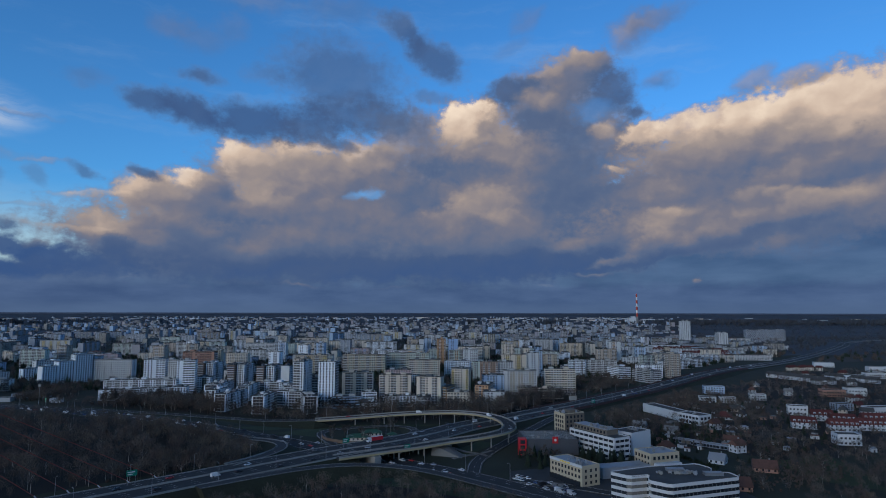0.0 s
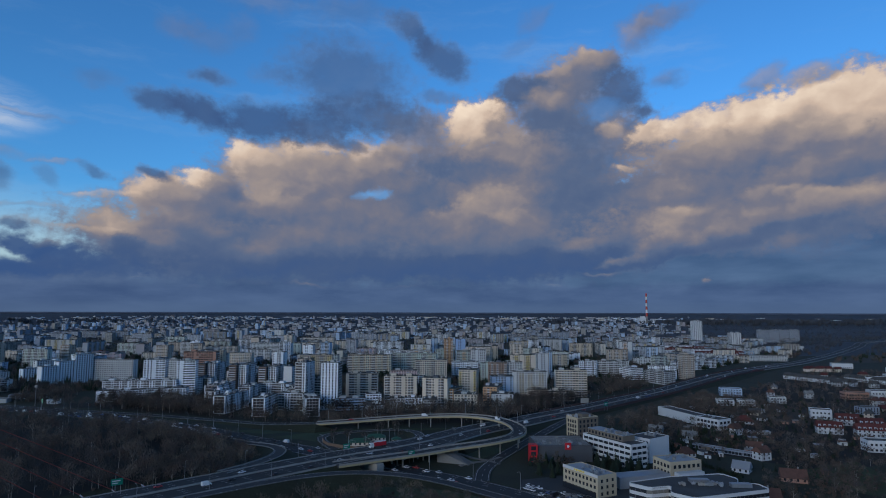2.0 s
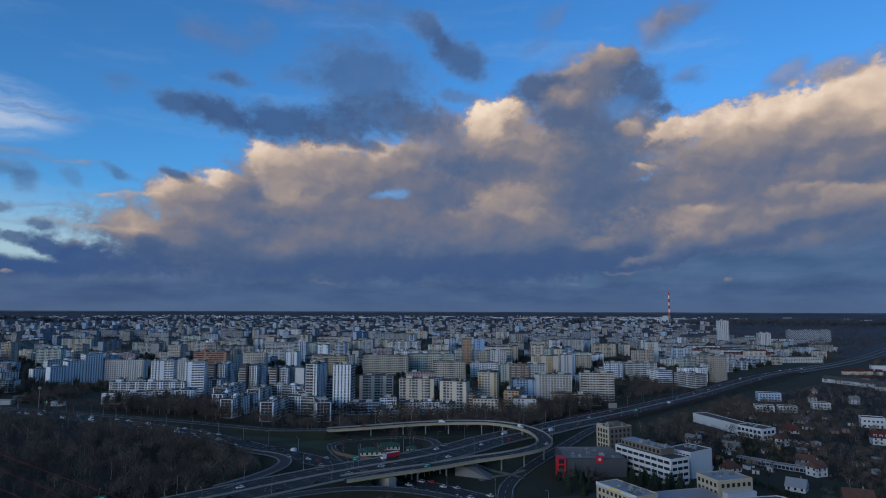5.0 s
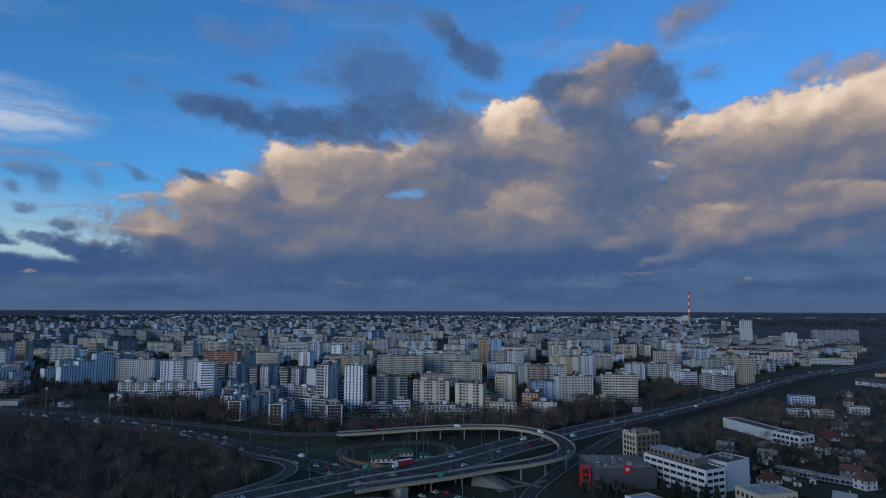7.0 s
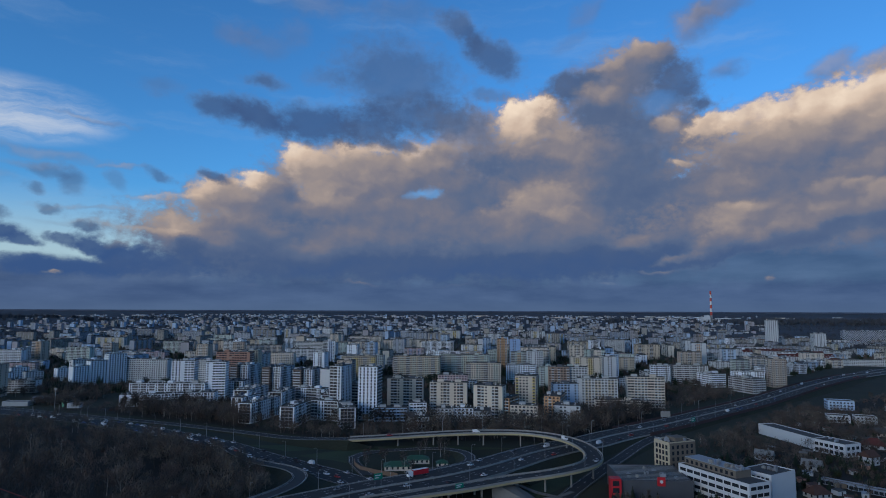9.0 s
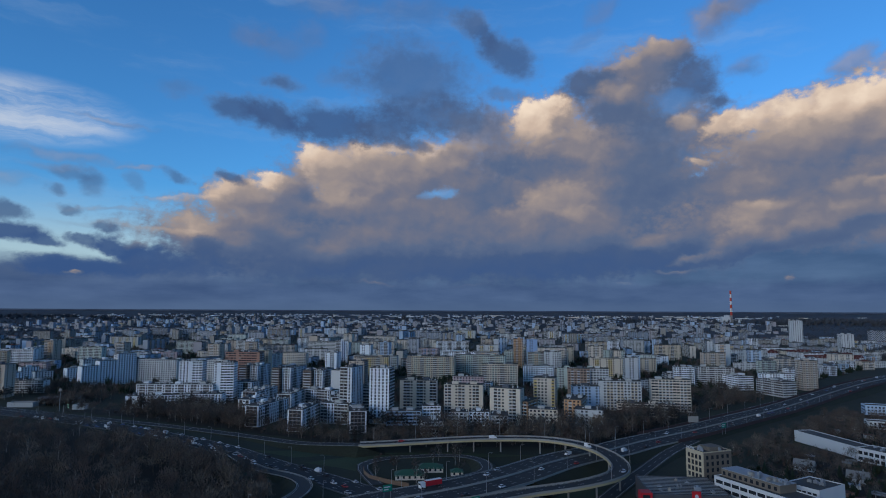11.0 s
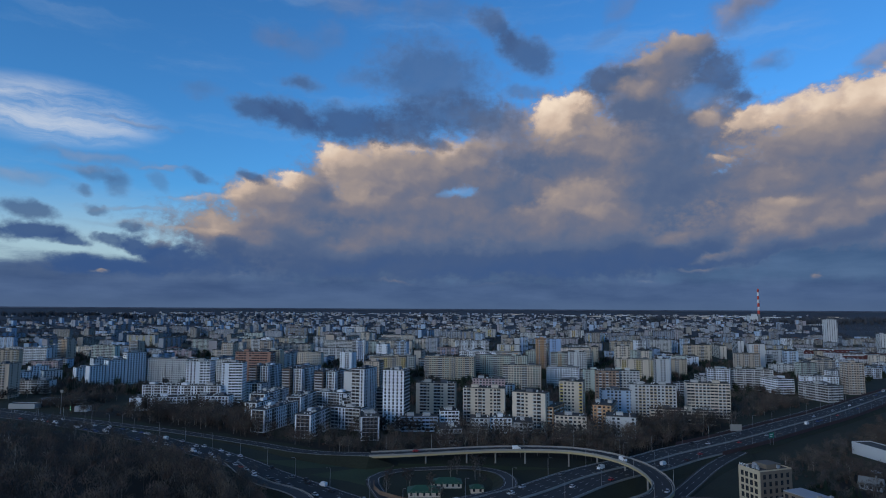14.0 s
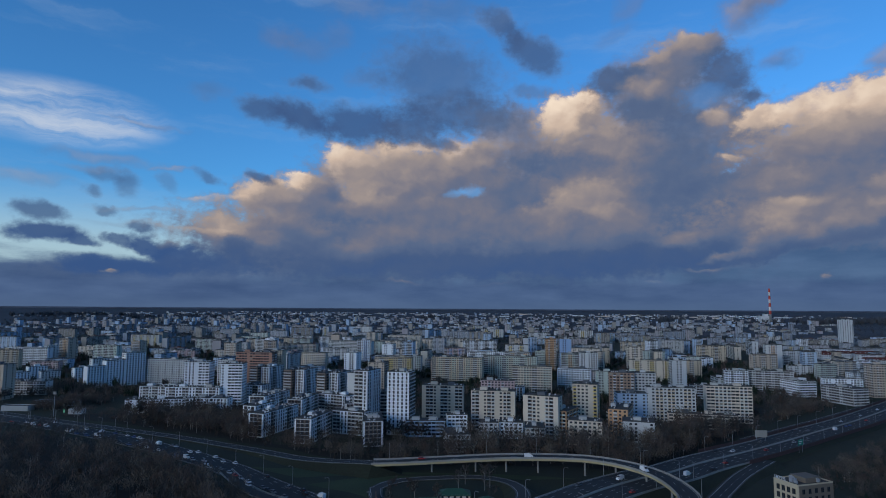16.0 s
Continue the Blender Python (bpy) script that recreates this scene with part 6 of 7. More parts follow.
def make_tree(kind, i):
    if kind == "poplar":
        T, C = bare_tree(40 + i, 19, 0.30, 300, 0.26, True)
        lab, mt, bark = "tall slim bare poplar with upright twigs", M_TWIG2 if i % 2 else M_TWIG, M_BARK
    elif kind == "conifer":
        T, C = conifer(60 + i, 10 + i)
        lab, mt, bark = "dark green conifer with layered branches", M_CONIF, M_BARK
    elif kind == "birch":
        T, C = bare_tree(80 + i, 16, 0.26, 240, 0.22)
        lab, mt, bark = "bare birch with a pale trunk", M_TWIG, M_PALE
    else:
        T, C = bare_tree(20 + i, 13, 0.38, 300, 0.28)
        lab, mt, bark = "bare broad winter tree with brown twigs", (M_TWIG, M_TWIG2, M_TWIG, M_TWIG3)[i % 4], M_BARK
    th = thing("tree", pose(0, 0, -200), lab, "tree", kind + " trees")
    part("trunk", T, bark, th)
    part("crown", C, mt, th)
    return th


PROTO = {(k, i): make_tree(k, i) for k, n in (("tree", 4), ("poplar", 3), ("conifer", 2), ("birch", 2)) for i in range(n)}
used = set()
trnd = random.Random(77)


def plant(kind, x, y, s=1.0, z=0.0):
    i = trnd.randrange(sum(1 for k in PROTO if k[0] == kind))
    m = Matrix.LocRotScale((x, y, z), Euler((0, 0, trnd.uniform(0, 6.28))), None)
    p = PROTO[(kind, i)]
    if (kind, i) not in used:
        used.add((kind, i))
        t = p
        t.matrix_world = m
    else:
        t = copy_thing(p, m)
    t.scale = (s, s, s * trnd.uniform(0.85, 1.15))


def inside(poly, x, y):
    r, j = False, len(poly) - 1
    for i in range(len(poly)):
        (xi, yi), (xj, yj) = poly[i], poly[j]
        if (yi > y) != (yj > y) and x < (xj - xi) * (y - yi) / (yj - yi) + xi:
            r = not r
        j = i
    return r


def free(x, y, gap=4.0, road_clear=14.0):
    return all((x - a) ** 2 + (y - b) ** 2 > (r * 0.9 + gap) ** 2 for a, b, r in FOOT) and all((p.x - x) ** 2 + (p.y - y) ** 2 > road_clear ** 2 for p in ALL_ROADS)


ALL_ROADS = ROAD_PTS + [Vector(p) for p in ((-202, 507, 0), (-166, 482, 0), (-141, 452, 0), (-137, 428, 0), (-142, 402, 0), (-121, 362, 0), (-104, 378, 0), (-86, 391, 0), (-66, 397, 0), (-43, 396, 0), (-21, 389, 0), (0, 376, 0),
                                            (10, 452, 0), (29, 497, 0), (52, 545, 0), (78, 592, 0), (-50, 494, 0), (-53, 534, 0), (-79, 554, 0), (-120, 538, 0), (-129, 520, 0), (-120, 498, 0), (55, 372, 0), (95, 350, 0))]


def scatter(poly, n, kinds, seed, lo=0.7, hi=1.15, gap=3.0, clear=16.0):
    """Single trees inside an outline."""
    rnd = random.Random(seed)
    xs, ys = [p[0] for p in poly], [p[1] for p in poly]
    k = tries = 0
    while k < n and tries < n * 12:
        tries += 1
        x, y = rnd.uniform(min(xs), max(xs)), rnd.uniform(min(ys), max(ys))
        if inside(poly, x, y) and free(x, y, gap, clear):
            plant(rnd.choice(kinds), x, y, rnd.uniform(lo, hi))
            k += 1


WOOD = collections.defaultdict(Geo)


def wood_tree(seed, h=11.0, blades=195):
    """A cheap bare tree for dense woods: trunk, limbs and a haze of twig sprays."""
    rnd = random.Random(seed)
    T, C = Geo(), Geo()
    T.tube((0, 0, -0.3), (0, 0, h * 0.75), h * 0.014, h * 0.004, 4)
    for i in range(4):
        a, z = i * 2.4 + rnd.uniform(-0.5, 0.5), h * rnd.uniform(0.25, 0.55)
        T.tube((0, 0, z), (math.cos(a) * h * 0.24, math.sin(a) * h * 0.24, z + h * rnd.uniform(0.2, 0.36)), h * 0.006, h * 0.002, 3)
    lobes = [Vector((rnd.gauss(0, h * 0.16), rnd.gauss(0, h * 0.16), h * rnd.uniform(0.42, 0.88))) for _ in range(9)]
    for i in range(blades):
        c = rnd.choice(lobes)
        p = c + Vector((rnd.gauss(0, 1), rnd.gauss(0, 1), rnd.gauss(0, 1))) * h * 0.095
        dvec = (Vector((p.x, p.y, 0)).normalized() * 0.45 + Vector((rnd.gauss(0, 0.35), rnd.gauss(0, 0.35), 0.9))).normalized()
        w = dvec.cross(Vector((rnd.gauss(0, 1), rnd.gauss(0, 1), rnd.gauss(0, 1)))).normalized() * rnd.uniform(0.08, 0.20)
        C.tri(p - w, p + w, p + dvec * h * rnd.uniform(0.07, 0.17))
    return T, C


_lite = []
for i in range(8):
    a, b = wood_tree(300 + i)
    _lite.append((a, b, (M_TWIG, M_TWIG2, M_TWIG, M_TWIG3, M_TWIG2, M_TWIG3, M_TWIG, M_TWIG2)[i]))
_bush = [bush(400 + i, 4.0, 60) for i in range(3)]
_small = []
for i in range(4):
    c = bush(420 + i, 9.0, 26)
    _small.append(c)


def wood(poly, n, seed, lo=0.6, hi=1.1, bushes=0.35, clear=15.0, gap=3.0, lite=False):
    """Dense growth that nobody could count, joined into one mesh."""
    rnd = random.Random(seed)
    xs, ys = [p[0] for p in poly], [p[1] for p in poly]
    k = tries = 0
    while k < n and tries < n * 10:
        tries += 1
        x, y = rnd.uniform(min(xs), max(xs)), rnd.uniform(min(ys), max(ys))
        if not inside(poly, x, y) or not free(x, y, gap, clear):
            continue
        k += 1
        qx, qy, qz, f = far(x, y)
        s = rnd.uniform(lo, hi) * f
        m = Matrix.LocRotScale((qx, qy, qz), Euler((0, 0, rnd.uniform(0, 6.28))), (s, s, s * rnd.uniform(0.8, 1.25)))
        if lite:
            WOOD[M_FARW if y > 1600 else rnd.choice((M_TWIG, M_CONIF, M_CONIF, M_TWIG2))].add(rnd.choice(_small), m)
        elif rnd.random() < bushes:
            WOOD[rnd.choice((M_TWIG, M_TWIG2))].add(rnd.choice(_bush), m)
        else:
            T, C, mt = rnd.choice(_lite)
            WOOD[M_PALE if rnd.random() < 0.12 else M_BARK].add(T, m)
            WOOD[mt].add(C, m)


WEST_WOOD = [(-241, 345), (-196, 390), (-172, 430), (-190, 478), (-236, 512), (-300, 556), (-385, 590), (-480, 592), (-720, 650), (-760, 250), (-420, 130), (-330, 235)]
BELT = [(-480, 668), (-326, 628), (-240, 600), (-177, 576), (-136, 570), (-30, 592), (14, 585), (52, 640), (96, 700), (130, 745), (60, 735), (0, 648), (-100, 618), (-160, 598), (-235, 606), (-300, 690), (-430, 690)]
NEAR_WOOD = [(-150, 300), (-112, 350), (-62, 378), (-15, 366), (25, 335), (60, 300), (20, 240), (-120, 220), (-190, 255)]
wood(WEST_WOOD, 2100, 1, 0.6, 1.3, 0.05)
wood([(-240, 350), (-196, 372), (-160, 384), (-151, 412), (-154, 440), (-170, 466), (-194, 488), (-240, 514), (-300, 552), (-290, 520), (-200, 450)], 300, 41, 0.6, 1.1, 0.05, clear=9.5)
wood(NEAR_WOOD, 620, 2, 0.45, 0.85, 0.25, clear=11)
wood([(-335, 690), (-250, 600), (-120, 606), (40, 640), (130, 740), (150, 860), (-60, 900), (-330, 880)], 330, 31, 0.7, 1.15, 0.1, clear=10, gap=-9)
wood(BELT, 760, 3, 0.6, 1.05, 0.15, clear=8.5, gap=-9)
wood([(-112, 588), (-30, 600), (14, 596), (58, 652), (112, 722), (126, 752), (70, 742), (4, 664), (-40, 640), (-105, 628)], 120, 42, 1.0, 1.6, 0.0, clear=8.5, gap=-9)
wood([(-440, 690), (-330, 640), (-250, 606), (-262, 640), (-320, 690), (-400, 715)], 160, 43, 0.8, 1.3, 0.05, clear=9, gap=-9)
scatter(BELT, 75, ("poplar", "poplar", "poplar", "tree"), 4, 0.55, 0.85, -8.0, 8.5)
scatter([(-560, 660), (-480, 668), (-420, 700), (-470, 730), (-540, 750), (-640, 740), (-640, 690)], 40, ("tree", "tree", "birch"), 5, 0.6, 0.9)
scatter([(-115, 480), (-70, 478), (-58, 500), (-62, 538), (-95, 542), (-118, 525)], 12, ("tree", "birch"), 6, 0.6, 0.85, 0.5, 7)
scatter([(60, 410), (78, 440), (104, 432), (90, 398)], 9, ("conifer",), 7, 0.8, 1.2, -6, 6)
scatter([(28, 425), (44, 440), (60, 425), (40, 405)], 9, ("conifer", "conifer", "tree"), 8, 0.7, 1.0, -6, 8)
for cx, cy, cs in ((82, 470, 0.95), (84, 440, 1.15), (90, 436, 1.0), (97, 431, 1.2), (102, 428, 0.9), (44, 446, 0.9), (38, 443, 0.75), (48, 440, 0.85), (33, 441, 0.7), (106, 425, 1.0), (78, 446, 0.9), (87, 430, 1.2), (93, 425, 1.1), (99, 421, 1.25), (80, 434, 1.0), (104, 418, 1.0), (110, 421, 1.1), (36, 449, 0.9), (41, 452, 0.8), (52, 444, 0.9), (55, 438, 1.0), (46, 434, 0.8)):
    plant("conifer", cx, cy, cs)
for cx, cy, cs in ((165, 464, 0.5), (172, 452, 0.45), (178, 446, 0.5), (184, 440, 0.45), (190, 436, 0.5), (150, 480, 0.55), (140, 486, 0.6)):
    plant("conifer", cx, cy, cs)
for i in range(16):
    plant("tree", -182 + i * 3.4 + trnd.uniform(-2, 2), 646 + trnd.uniform(-6, 4), trnd.uniform(0.75, 1.1))
for cx, cy in ((201, 390), (169, 372), (196, 432), (222, 405), (258, 398)):
    plant("birch", cx, cy, 0.75)
EAST = [(130, 560), (210, 660), (300, 790), (420, 930), (560, 1080), (760, 1150), (640, 900), (560, 720), (470, 560), (420, 440), (330, 400), (300, 470), (220, 440), (150, 500)]
scatter(EAST, 40, ("tree", "tree", "conifer", "birch"), 9, 0.5, 0.85, -1.0, 26)
wood(EAST, 1700, 10, 0.35, 0.75, 0.35, clear=24, gap=-1.0)
wood([(105, 560), (130, 500), (150, 480), (210, 450), (260, 480), (250, 560), (300, 640), (330, 780), (260, 790)], 520, 24, 0.4, 0.8, 0.4, clear=24, gap=-2)
scatter([(110, 560), (140, 490), (230, 450), (300, 500), (320, 700), (260, 760)], 45, ("conifer", "conifer", "tree"), 25, 0.4, 0.85, -2, 24)
wood([(160, 300), (200, 400), (225, 450), (300, 470), (360, 440), (460, 430), (460, 260), (260, 240)], 1100, 11, 0.4, 0.75, 0.25, clear=12)
wood([(110, 590), (190, 690), (280, 810), (262, 700), (200, 640), (150, 560)], 420, 12, 0.4, 0.75, 0.4, clear=20, gap=-1)
wood([(120, 745), (150, 740), (215, 815), (270, 890), (255, 920), (190, 850)], 150, 26, 0.4, 0.75, 0.4, clear=20, gap=-3)
wood([(-760, 740), (-640, 760), (-520, 750), (-450, 770), (-480, 820), (-580, 830), (-760, 860)], 420, 29, 0.5, 0.9, 0.25, clear=10, gap=-1)
wood([(-640, 670), (-470, 690), (-420, 730), (-470, 760), (-520, 745), (-560, 740), (-650, 745)], 260, 19, 0.5, 0.9, 0.2, clear=10, gap=-72)


def evergreens(poly, n, seed, lo=0.5, hi=1.0, gap=0.0):
    """Dark evergreen growth, joined with the woods."""
    rnd = random.Random(seed)
    xs, ys = [p[0] for p in poly], [p[1] for p in poly]
    k = tries = 0
    while k < n and tries < n * 10:
        tries += 1
        x, y = rnd.uniform(min(xs), max(xs)), rnd.uniform(min(ys), max(ys))
        if not inside(poly, x, y) or not free(x, y, gap, 14.0):
            continue
        k += 1
        s = rnd.uniform(lo, hi)
        WOOD[M_CONIF].add(rnd.choice(_fir), Matrix.LocRotScale((x, y, 0), Euler((0, 0, rnd.uniform(0, 6.28))), (s, s, s * rnd.uniform(0.8, 1.2))))


_fir = [conifer(500 + i, 9.0)[1] for i in range(2)] + [bush(510 + i, 6.0, 120) for i in range(2)]
evergreens([(140, 480), (151, 527), (187, 572), (215, 550), (190, 486)], 55, 1, 0.5, 0.95)
evergreens([(145, 456), (149, 457), (157, 432), (168, 406), (164, 405), (152, 430)], 40, 2, 0.35, 0.5, -6)
evergreens([(62, 485), (80, 492), (112, 470), (118, 455), (80, 452)], 14, 3, 0.5, 0.8, -12)
evergreens([(110, 560), (140, 490), (230, 450), (300, 500), (320, 700), (260, 760)], 60, 7, 0.4, 0.9)
evergreens([(230, 590), (300, 560), (420, 640), (420, 760), (300, 780)], 70, 4, 0.4, 0.8)
evergreens([(100, 500), (140, 480), (150, 520), (120, 560), (108, 545)], 26, 5, 0.4, 0.8)
wood([(150, 364), (187, 365), (250, 410), (252, 480), (214, 487), (194, 408), (176, 421)], 300, 33, 0.3, 0.55, 0.5, clear=12, gap=-1)
wood([(140, 795), (172, 785), (250, 890), (292, 985), (250, 960), (195, 890)], 170, 34, 0.5, 0.9, 0.25, clear=19, gap=-56)
# green between the blocks, and the woods on the plain
wood([(-1100, 700), (-420, 780), (-250, 800), (60, 720), (330, 1040), (620, 1400), (-1100, 1500)], 4200, 13, 0.8, 1.45, gap=-12.0, clear=14, lite=True)
wood([(-1900, 1500), (800, 1500), (1000, 2600), (-2400, 2600)], 2300, 14, 0.8, 1.3, gap=-4.0, clear=14, lite=True)
wood([(600, 1250), (1400, 1500), (2400, 2600), (900, 2700), (780, 1800)], 1500, 15, 0.9, 1.5, gap=-2, clear=45, lite=True)
wood([(-3500, 2600), (2600, 2600), (3800, 5000), (-4500, 5000)], 2600, 16, 0.9, 1.6, gap=-10, clear=14, lite=True)
wood([(-5500, 5000), (5600, 5000), (6500, 6800), (-6500, 6800)], 900, 17, 3.5, 7.0, gap=-200, clear=14, lite=True)


def floor_patch(name, poly, material, label, lift=0.03, grid=14.0, rough=3.0):
    """A ragged sheet of leaf litter, soil or lawn on the plain."""
    rnd = random.Random(len(poly) * 31 + int(poly[0][0]))
    pts = []
    for i in range(len(poly)):
        a, b = Vector((*poly[i], 0)), Vector((*poly[(i + 1) % len(poly)], 0))
        n = max(1, int((b - a).length / grid))
        for k in range(n):
            q = a.lerp(b, k / n)
            pts.append((q.x + rnd.uniform(-rough, rough), q.y + rnd.uniform(-rough, rough)))
    me = bpy.data.meshes.new(name)
    me.from_pydata([(x, y, lift) for x, y in pts], [], [tuple(range(len(pts)))])
    me.materials.append(material)
    return tagged(new(name, me), label, "ground", kind="structure")


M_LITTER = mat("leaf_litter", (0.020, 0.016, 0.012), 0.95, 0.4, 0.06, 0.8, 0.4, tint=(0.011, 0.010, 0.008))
M_SOIL = mat("dry_field", (0.062, 0.050, 0.038), 0.95, 0.25, 0.03, 0.7, 0.3)
M_LAWN = mat("dull_lawn", (0.044, 0.062, 0.026), 0.95, 0.3, 0.05, 0.9, 0.3)
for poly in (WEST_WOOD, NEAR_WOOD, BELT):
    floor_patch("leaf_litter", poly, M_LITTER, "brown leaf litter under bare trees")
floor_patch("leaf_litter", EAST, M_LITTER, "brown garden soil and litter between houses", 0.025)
floor_patch("hazed_forest_floor", [(700, 1500), (1150, 1620), (2150, 1700), (1500, 2200), (1050, 2450), (880, 1900)], M_FOREST, "blue-grey far woodland floor with painted haze", 0.05, 60, 12)
floor_patch("field", [(248, 680), (318, 743), (345, 700), (341, 664), (305, 603), (263, 617)], M_SOIL, "dry open field with pale grass", 0.04)
floor_patch("field", [(740, 1320), (960, 1620), (1250, 1880), (1330, 1700), (1000, 1370)], M_SOIL, "bare brown field by the expressway", 0.04)
floor_patch("lawn", [(-170, 520), (-140, 545), (-100, 553), (-128, 530), (-128, 505)], M_LAWN, "dull green lawn inside the interchange", 0.04, rough=1)
floor_patch("lawn", [(-220, 545), (-190, 550), (-120, 556), (-60, 566), (-20, 566), (-50, 556), (-100, 556), (-140, 548), (-180, 530)], M_LAWN, "dull green verge below the ramp", 0.035, rough=1)
floor_patch("lawn", [(-10, 440), (20, 490), (-30, 510), (-35, 480)], M_LAWN, "dull green verge in the loop", 0.04, rough=1)
floor_patch("lawn", [(-95, 375), (-60, 388), (-15, 380), (20, 350), (0, 345), (-50, 368)], M_LAWN, "dull green verge beside the slip road", 0.045, rough=1)
floor_patch("lawn", [(205, 440), (260, 470), (250, 400), (240, 370), (215, 390)], M_LAWN, "damp green meadow strip", 0.045, rough=2)
floor_patch("yard", [(24, 405), (60, 420), (110, 440), (150, 400), (160, 340), (70, 330), (20, 365)], M_ASPHALT2, "grey asphalt yard between offices", 0.05, rough=0.5)
wood([(120, 800), (170, 830), (230, 930), (262, 985), (240, 1010), (150, 920), (110, 830)], 90, 18, 0.6, 1.0, 0.1, clear=20, gap=-40)
bulk_object("woodland", WOOD, "bare brown winter woods and thickets", "trees")


# ---- cars, lamps, signs and stay cables ----
M_TYRE = mat("tyre_rubber", (0.02, 0.02, 0.02), 0.9, 0.1)
M_TAIL = mat("tail_lamp", (0.35, 0.01, 0.01), 0.4, 0.05)
CARPAINT = [mat("car_" + n, c, 0.35, 0.04, 0.5, 5, spec=0.6) for n, c in (("white", (0.78, 0.78, 0.78)), ("silver", (0.45, 0.46, 0.48)), ("black", (0.02, 0.02, 0.025)), ("grey", (0.14, 0.145, 0.15)), ("red", (0.40, 0.03, 0.03)), ("blue", (0.04, 0.08, 0.22)))]


def wheel_geo(r, w):
    g = Geo()
    g.tube((0, -w / 2, 0), (0, w / 2, 0), r, r, 10, True)
    return g


def make_car(kind, k):
    """A car, van or lorry, nose towards +x."""
    colour = ("white", "silver", "black", "grey", "red", "blue")[k]
    L, W, H = {"car": (4.4, 1.8, 1.48), "van": (5.4, 2.0, 2.5), "lorry": (13.0, 2.5, 3.7)}[kind]
    word = {"car": "passenger car", "van": "delivery van", "lorry": "articulated lorry with a red trailer"}[kind]
    th = thing(kind, pose(0, 0, -200), f"{colour} {word} on grey asphalt", kind, kind + "s on the roads")
    g = Geo()
    hl, hw = L / 2, W / 2

    def hull(sec):
        i = len(g.v)
        for x, y, z0, z1 in sec:
            g.v.extend([(x, -y, z0), (x, y, z0), (x, y * 0.94, z1), (x, -y * 0.94, z1)])
        for n in range(len(sec) - 1):
            for j in range(4):
                a, b = i + 4 * n + j, i + 4 * n + (j + 1) % 4
                g.f.append((a, b, b + 4, a + 4))
        g.f.append((i, i + 3, i + 2, i + 1))
        n = i + 4 * (len(sec) - 1)
        g.f.append((n, n + 1, n + 2, n + 3))

    if kind == "car":
        hull([(-hl, hw * 0.9, 0.35, 0.85), (-hl + 0.25, hw, 0.25, 0.95), (-0.6, hw, 0.22, 0.98), (0.9, hw, 0.22, 0.95), (hl - 0.5, hw * 0.97, 0.25, 0.78), (hl, hw * 0.85, 0.35, 0.62)])
        part("body", g, CARPAINT[k], th)
        g = Geo()
        i = 0
        sec = [(-hl + 0.35, 0.9), (-hl + 0.95, 1.40), (0.25, 1.46), (1.05, 0.95)]
        for x, z in sec:
            g.v += [(x, -hw * (0.92 if z < 1 else 0.76), z), (x, hw * (0.92 if z < 1 else 0.76), z)]
        g.f += [(0, 2, 3, 1), (4, 6, 7, 5), (0, 6, 4, 2), (1, 3, 5, 7)]
        part("glasshouse", g, M_GLASS, th)
        g = Geo()
        g.box(-hl + 0.9, -hw * 0.77, 1.39, 0.3, hw * 0.77, 1.48)
        part("roof_panel", g, CARPAINT[k], th)
    elif kind == "van":
        hull([(-hl, hw, 0.35, 2.4), (0.9, hw, 0.3, 2.5), (1.6, hw, 0.3, 1.6), (hl, hw * 0.9, 0.35, 1.05)])
        part("body", g, CARPAINT[k], th)
        g = Geo()
        g.quad((0.98, -hw * 0.85, 2.35), (1.62, -hw * 0.85, 1.62), (1.62, hw * 0.85, 1.62), (0.98, hw * 0.85, 2.35))
        part("windscreen", Geo_shift(g, 0.04), M_GLASS, th)
    else:
        g.box(-hl, -hw, 1.1, hl - 3.4, hw, H)
        part("trailer", g, M_RED, th, "red trailer")
        g = Geo()
        g.box(-hl, -hw, H - 0.02, hl - 3.4, hw, H + 0.1)
        part("trailer_roof", g, CARPAINT[0], th, "white trailer roof")
        g = Geo()
        g.box(hl - 2.9, -hw * 0.95, 0.5, hl, hw * 0.95, 3.4)
        part("cab", g, CARPAINT[0], th, "white cab")
        g = Geo()
        g.box(hl - 0.02, -hw * 0.85, 1.9, hl + 0.04, hw * 0.85, 3.0)
        part("windscreen", g, M_GLASS, th)
    r = 0.33 if kind == "car" else 0.4 if kind == "van" else 0.5
    wm = wheel_geo(r, 0.24).mesh("wheel", M_TYRE)
    for x in ((-L * 0.3, L * 0.31) if kind != "lorry" else (-4.8, -3.6, 3.0, 5.4)):
        for y in (-hw + 0.1, hw - 0.1):
            ob = new("wheel", wm)
            ob.parent, ob.location = th, (x, y, r)
    lm = Geo()
    lm.box(-0.03, -0.18, 0.72, 0.05, 0.18, 0.86)
    lm = lm.mesh("tail_light", M_TAIL)
    for y in (-hw * 0.75, hw * 0.75):
        ob = new("tail_light", lm)
        ob.parent, ob.location = th, (-hl, y, 0)
    return th


def Geo_shift(g, dz):
    g.v = [(x + dz, y, z + dz) for x, y, z in g.v]
    return g


CARS = {}
crnd = random.Random(5)


def put_car(kind, k, m):
    if (kind, k) not in CARS:
        CARS[(kind, k)] = make_car(kind, k)
        CARS[(kind, k)].matrix_world = m
    else:
        copy_thing(CARS[(kind, k)], m)


def along(line, u):
    """Place and direction at u metres along a line."""
    for a, b in zip(line, line[1:]):
        L = (b - a).length
        if u <= L:
            return a.lerp(b, u / L), (b - a).normalized()
        u -= L
    return line[-1], (line[-1] - line[-2]).normalized()


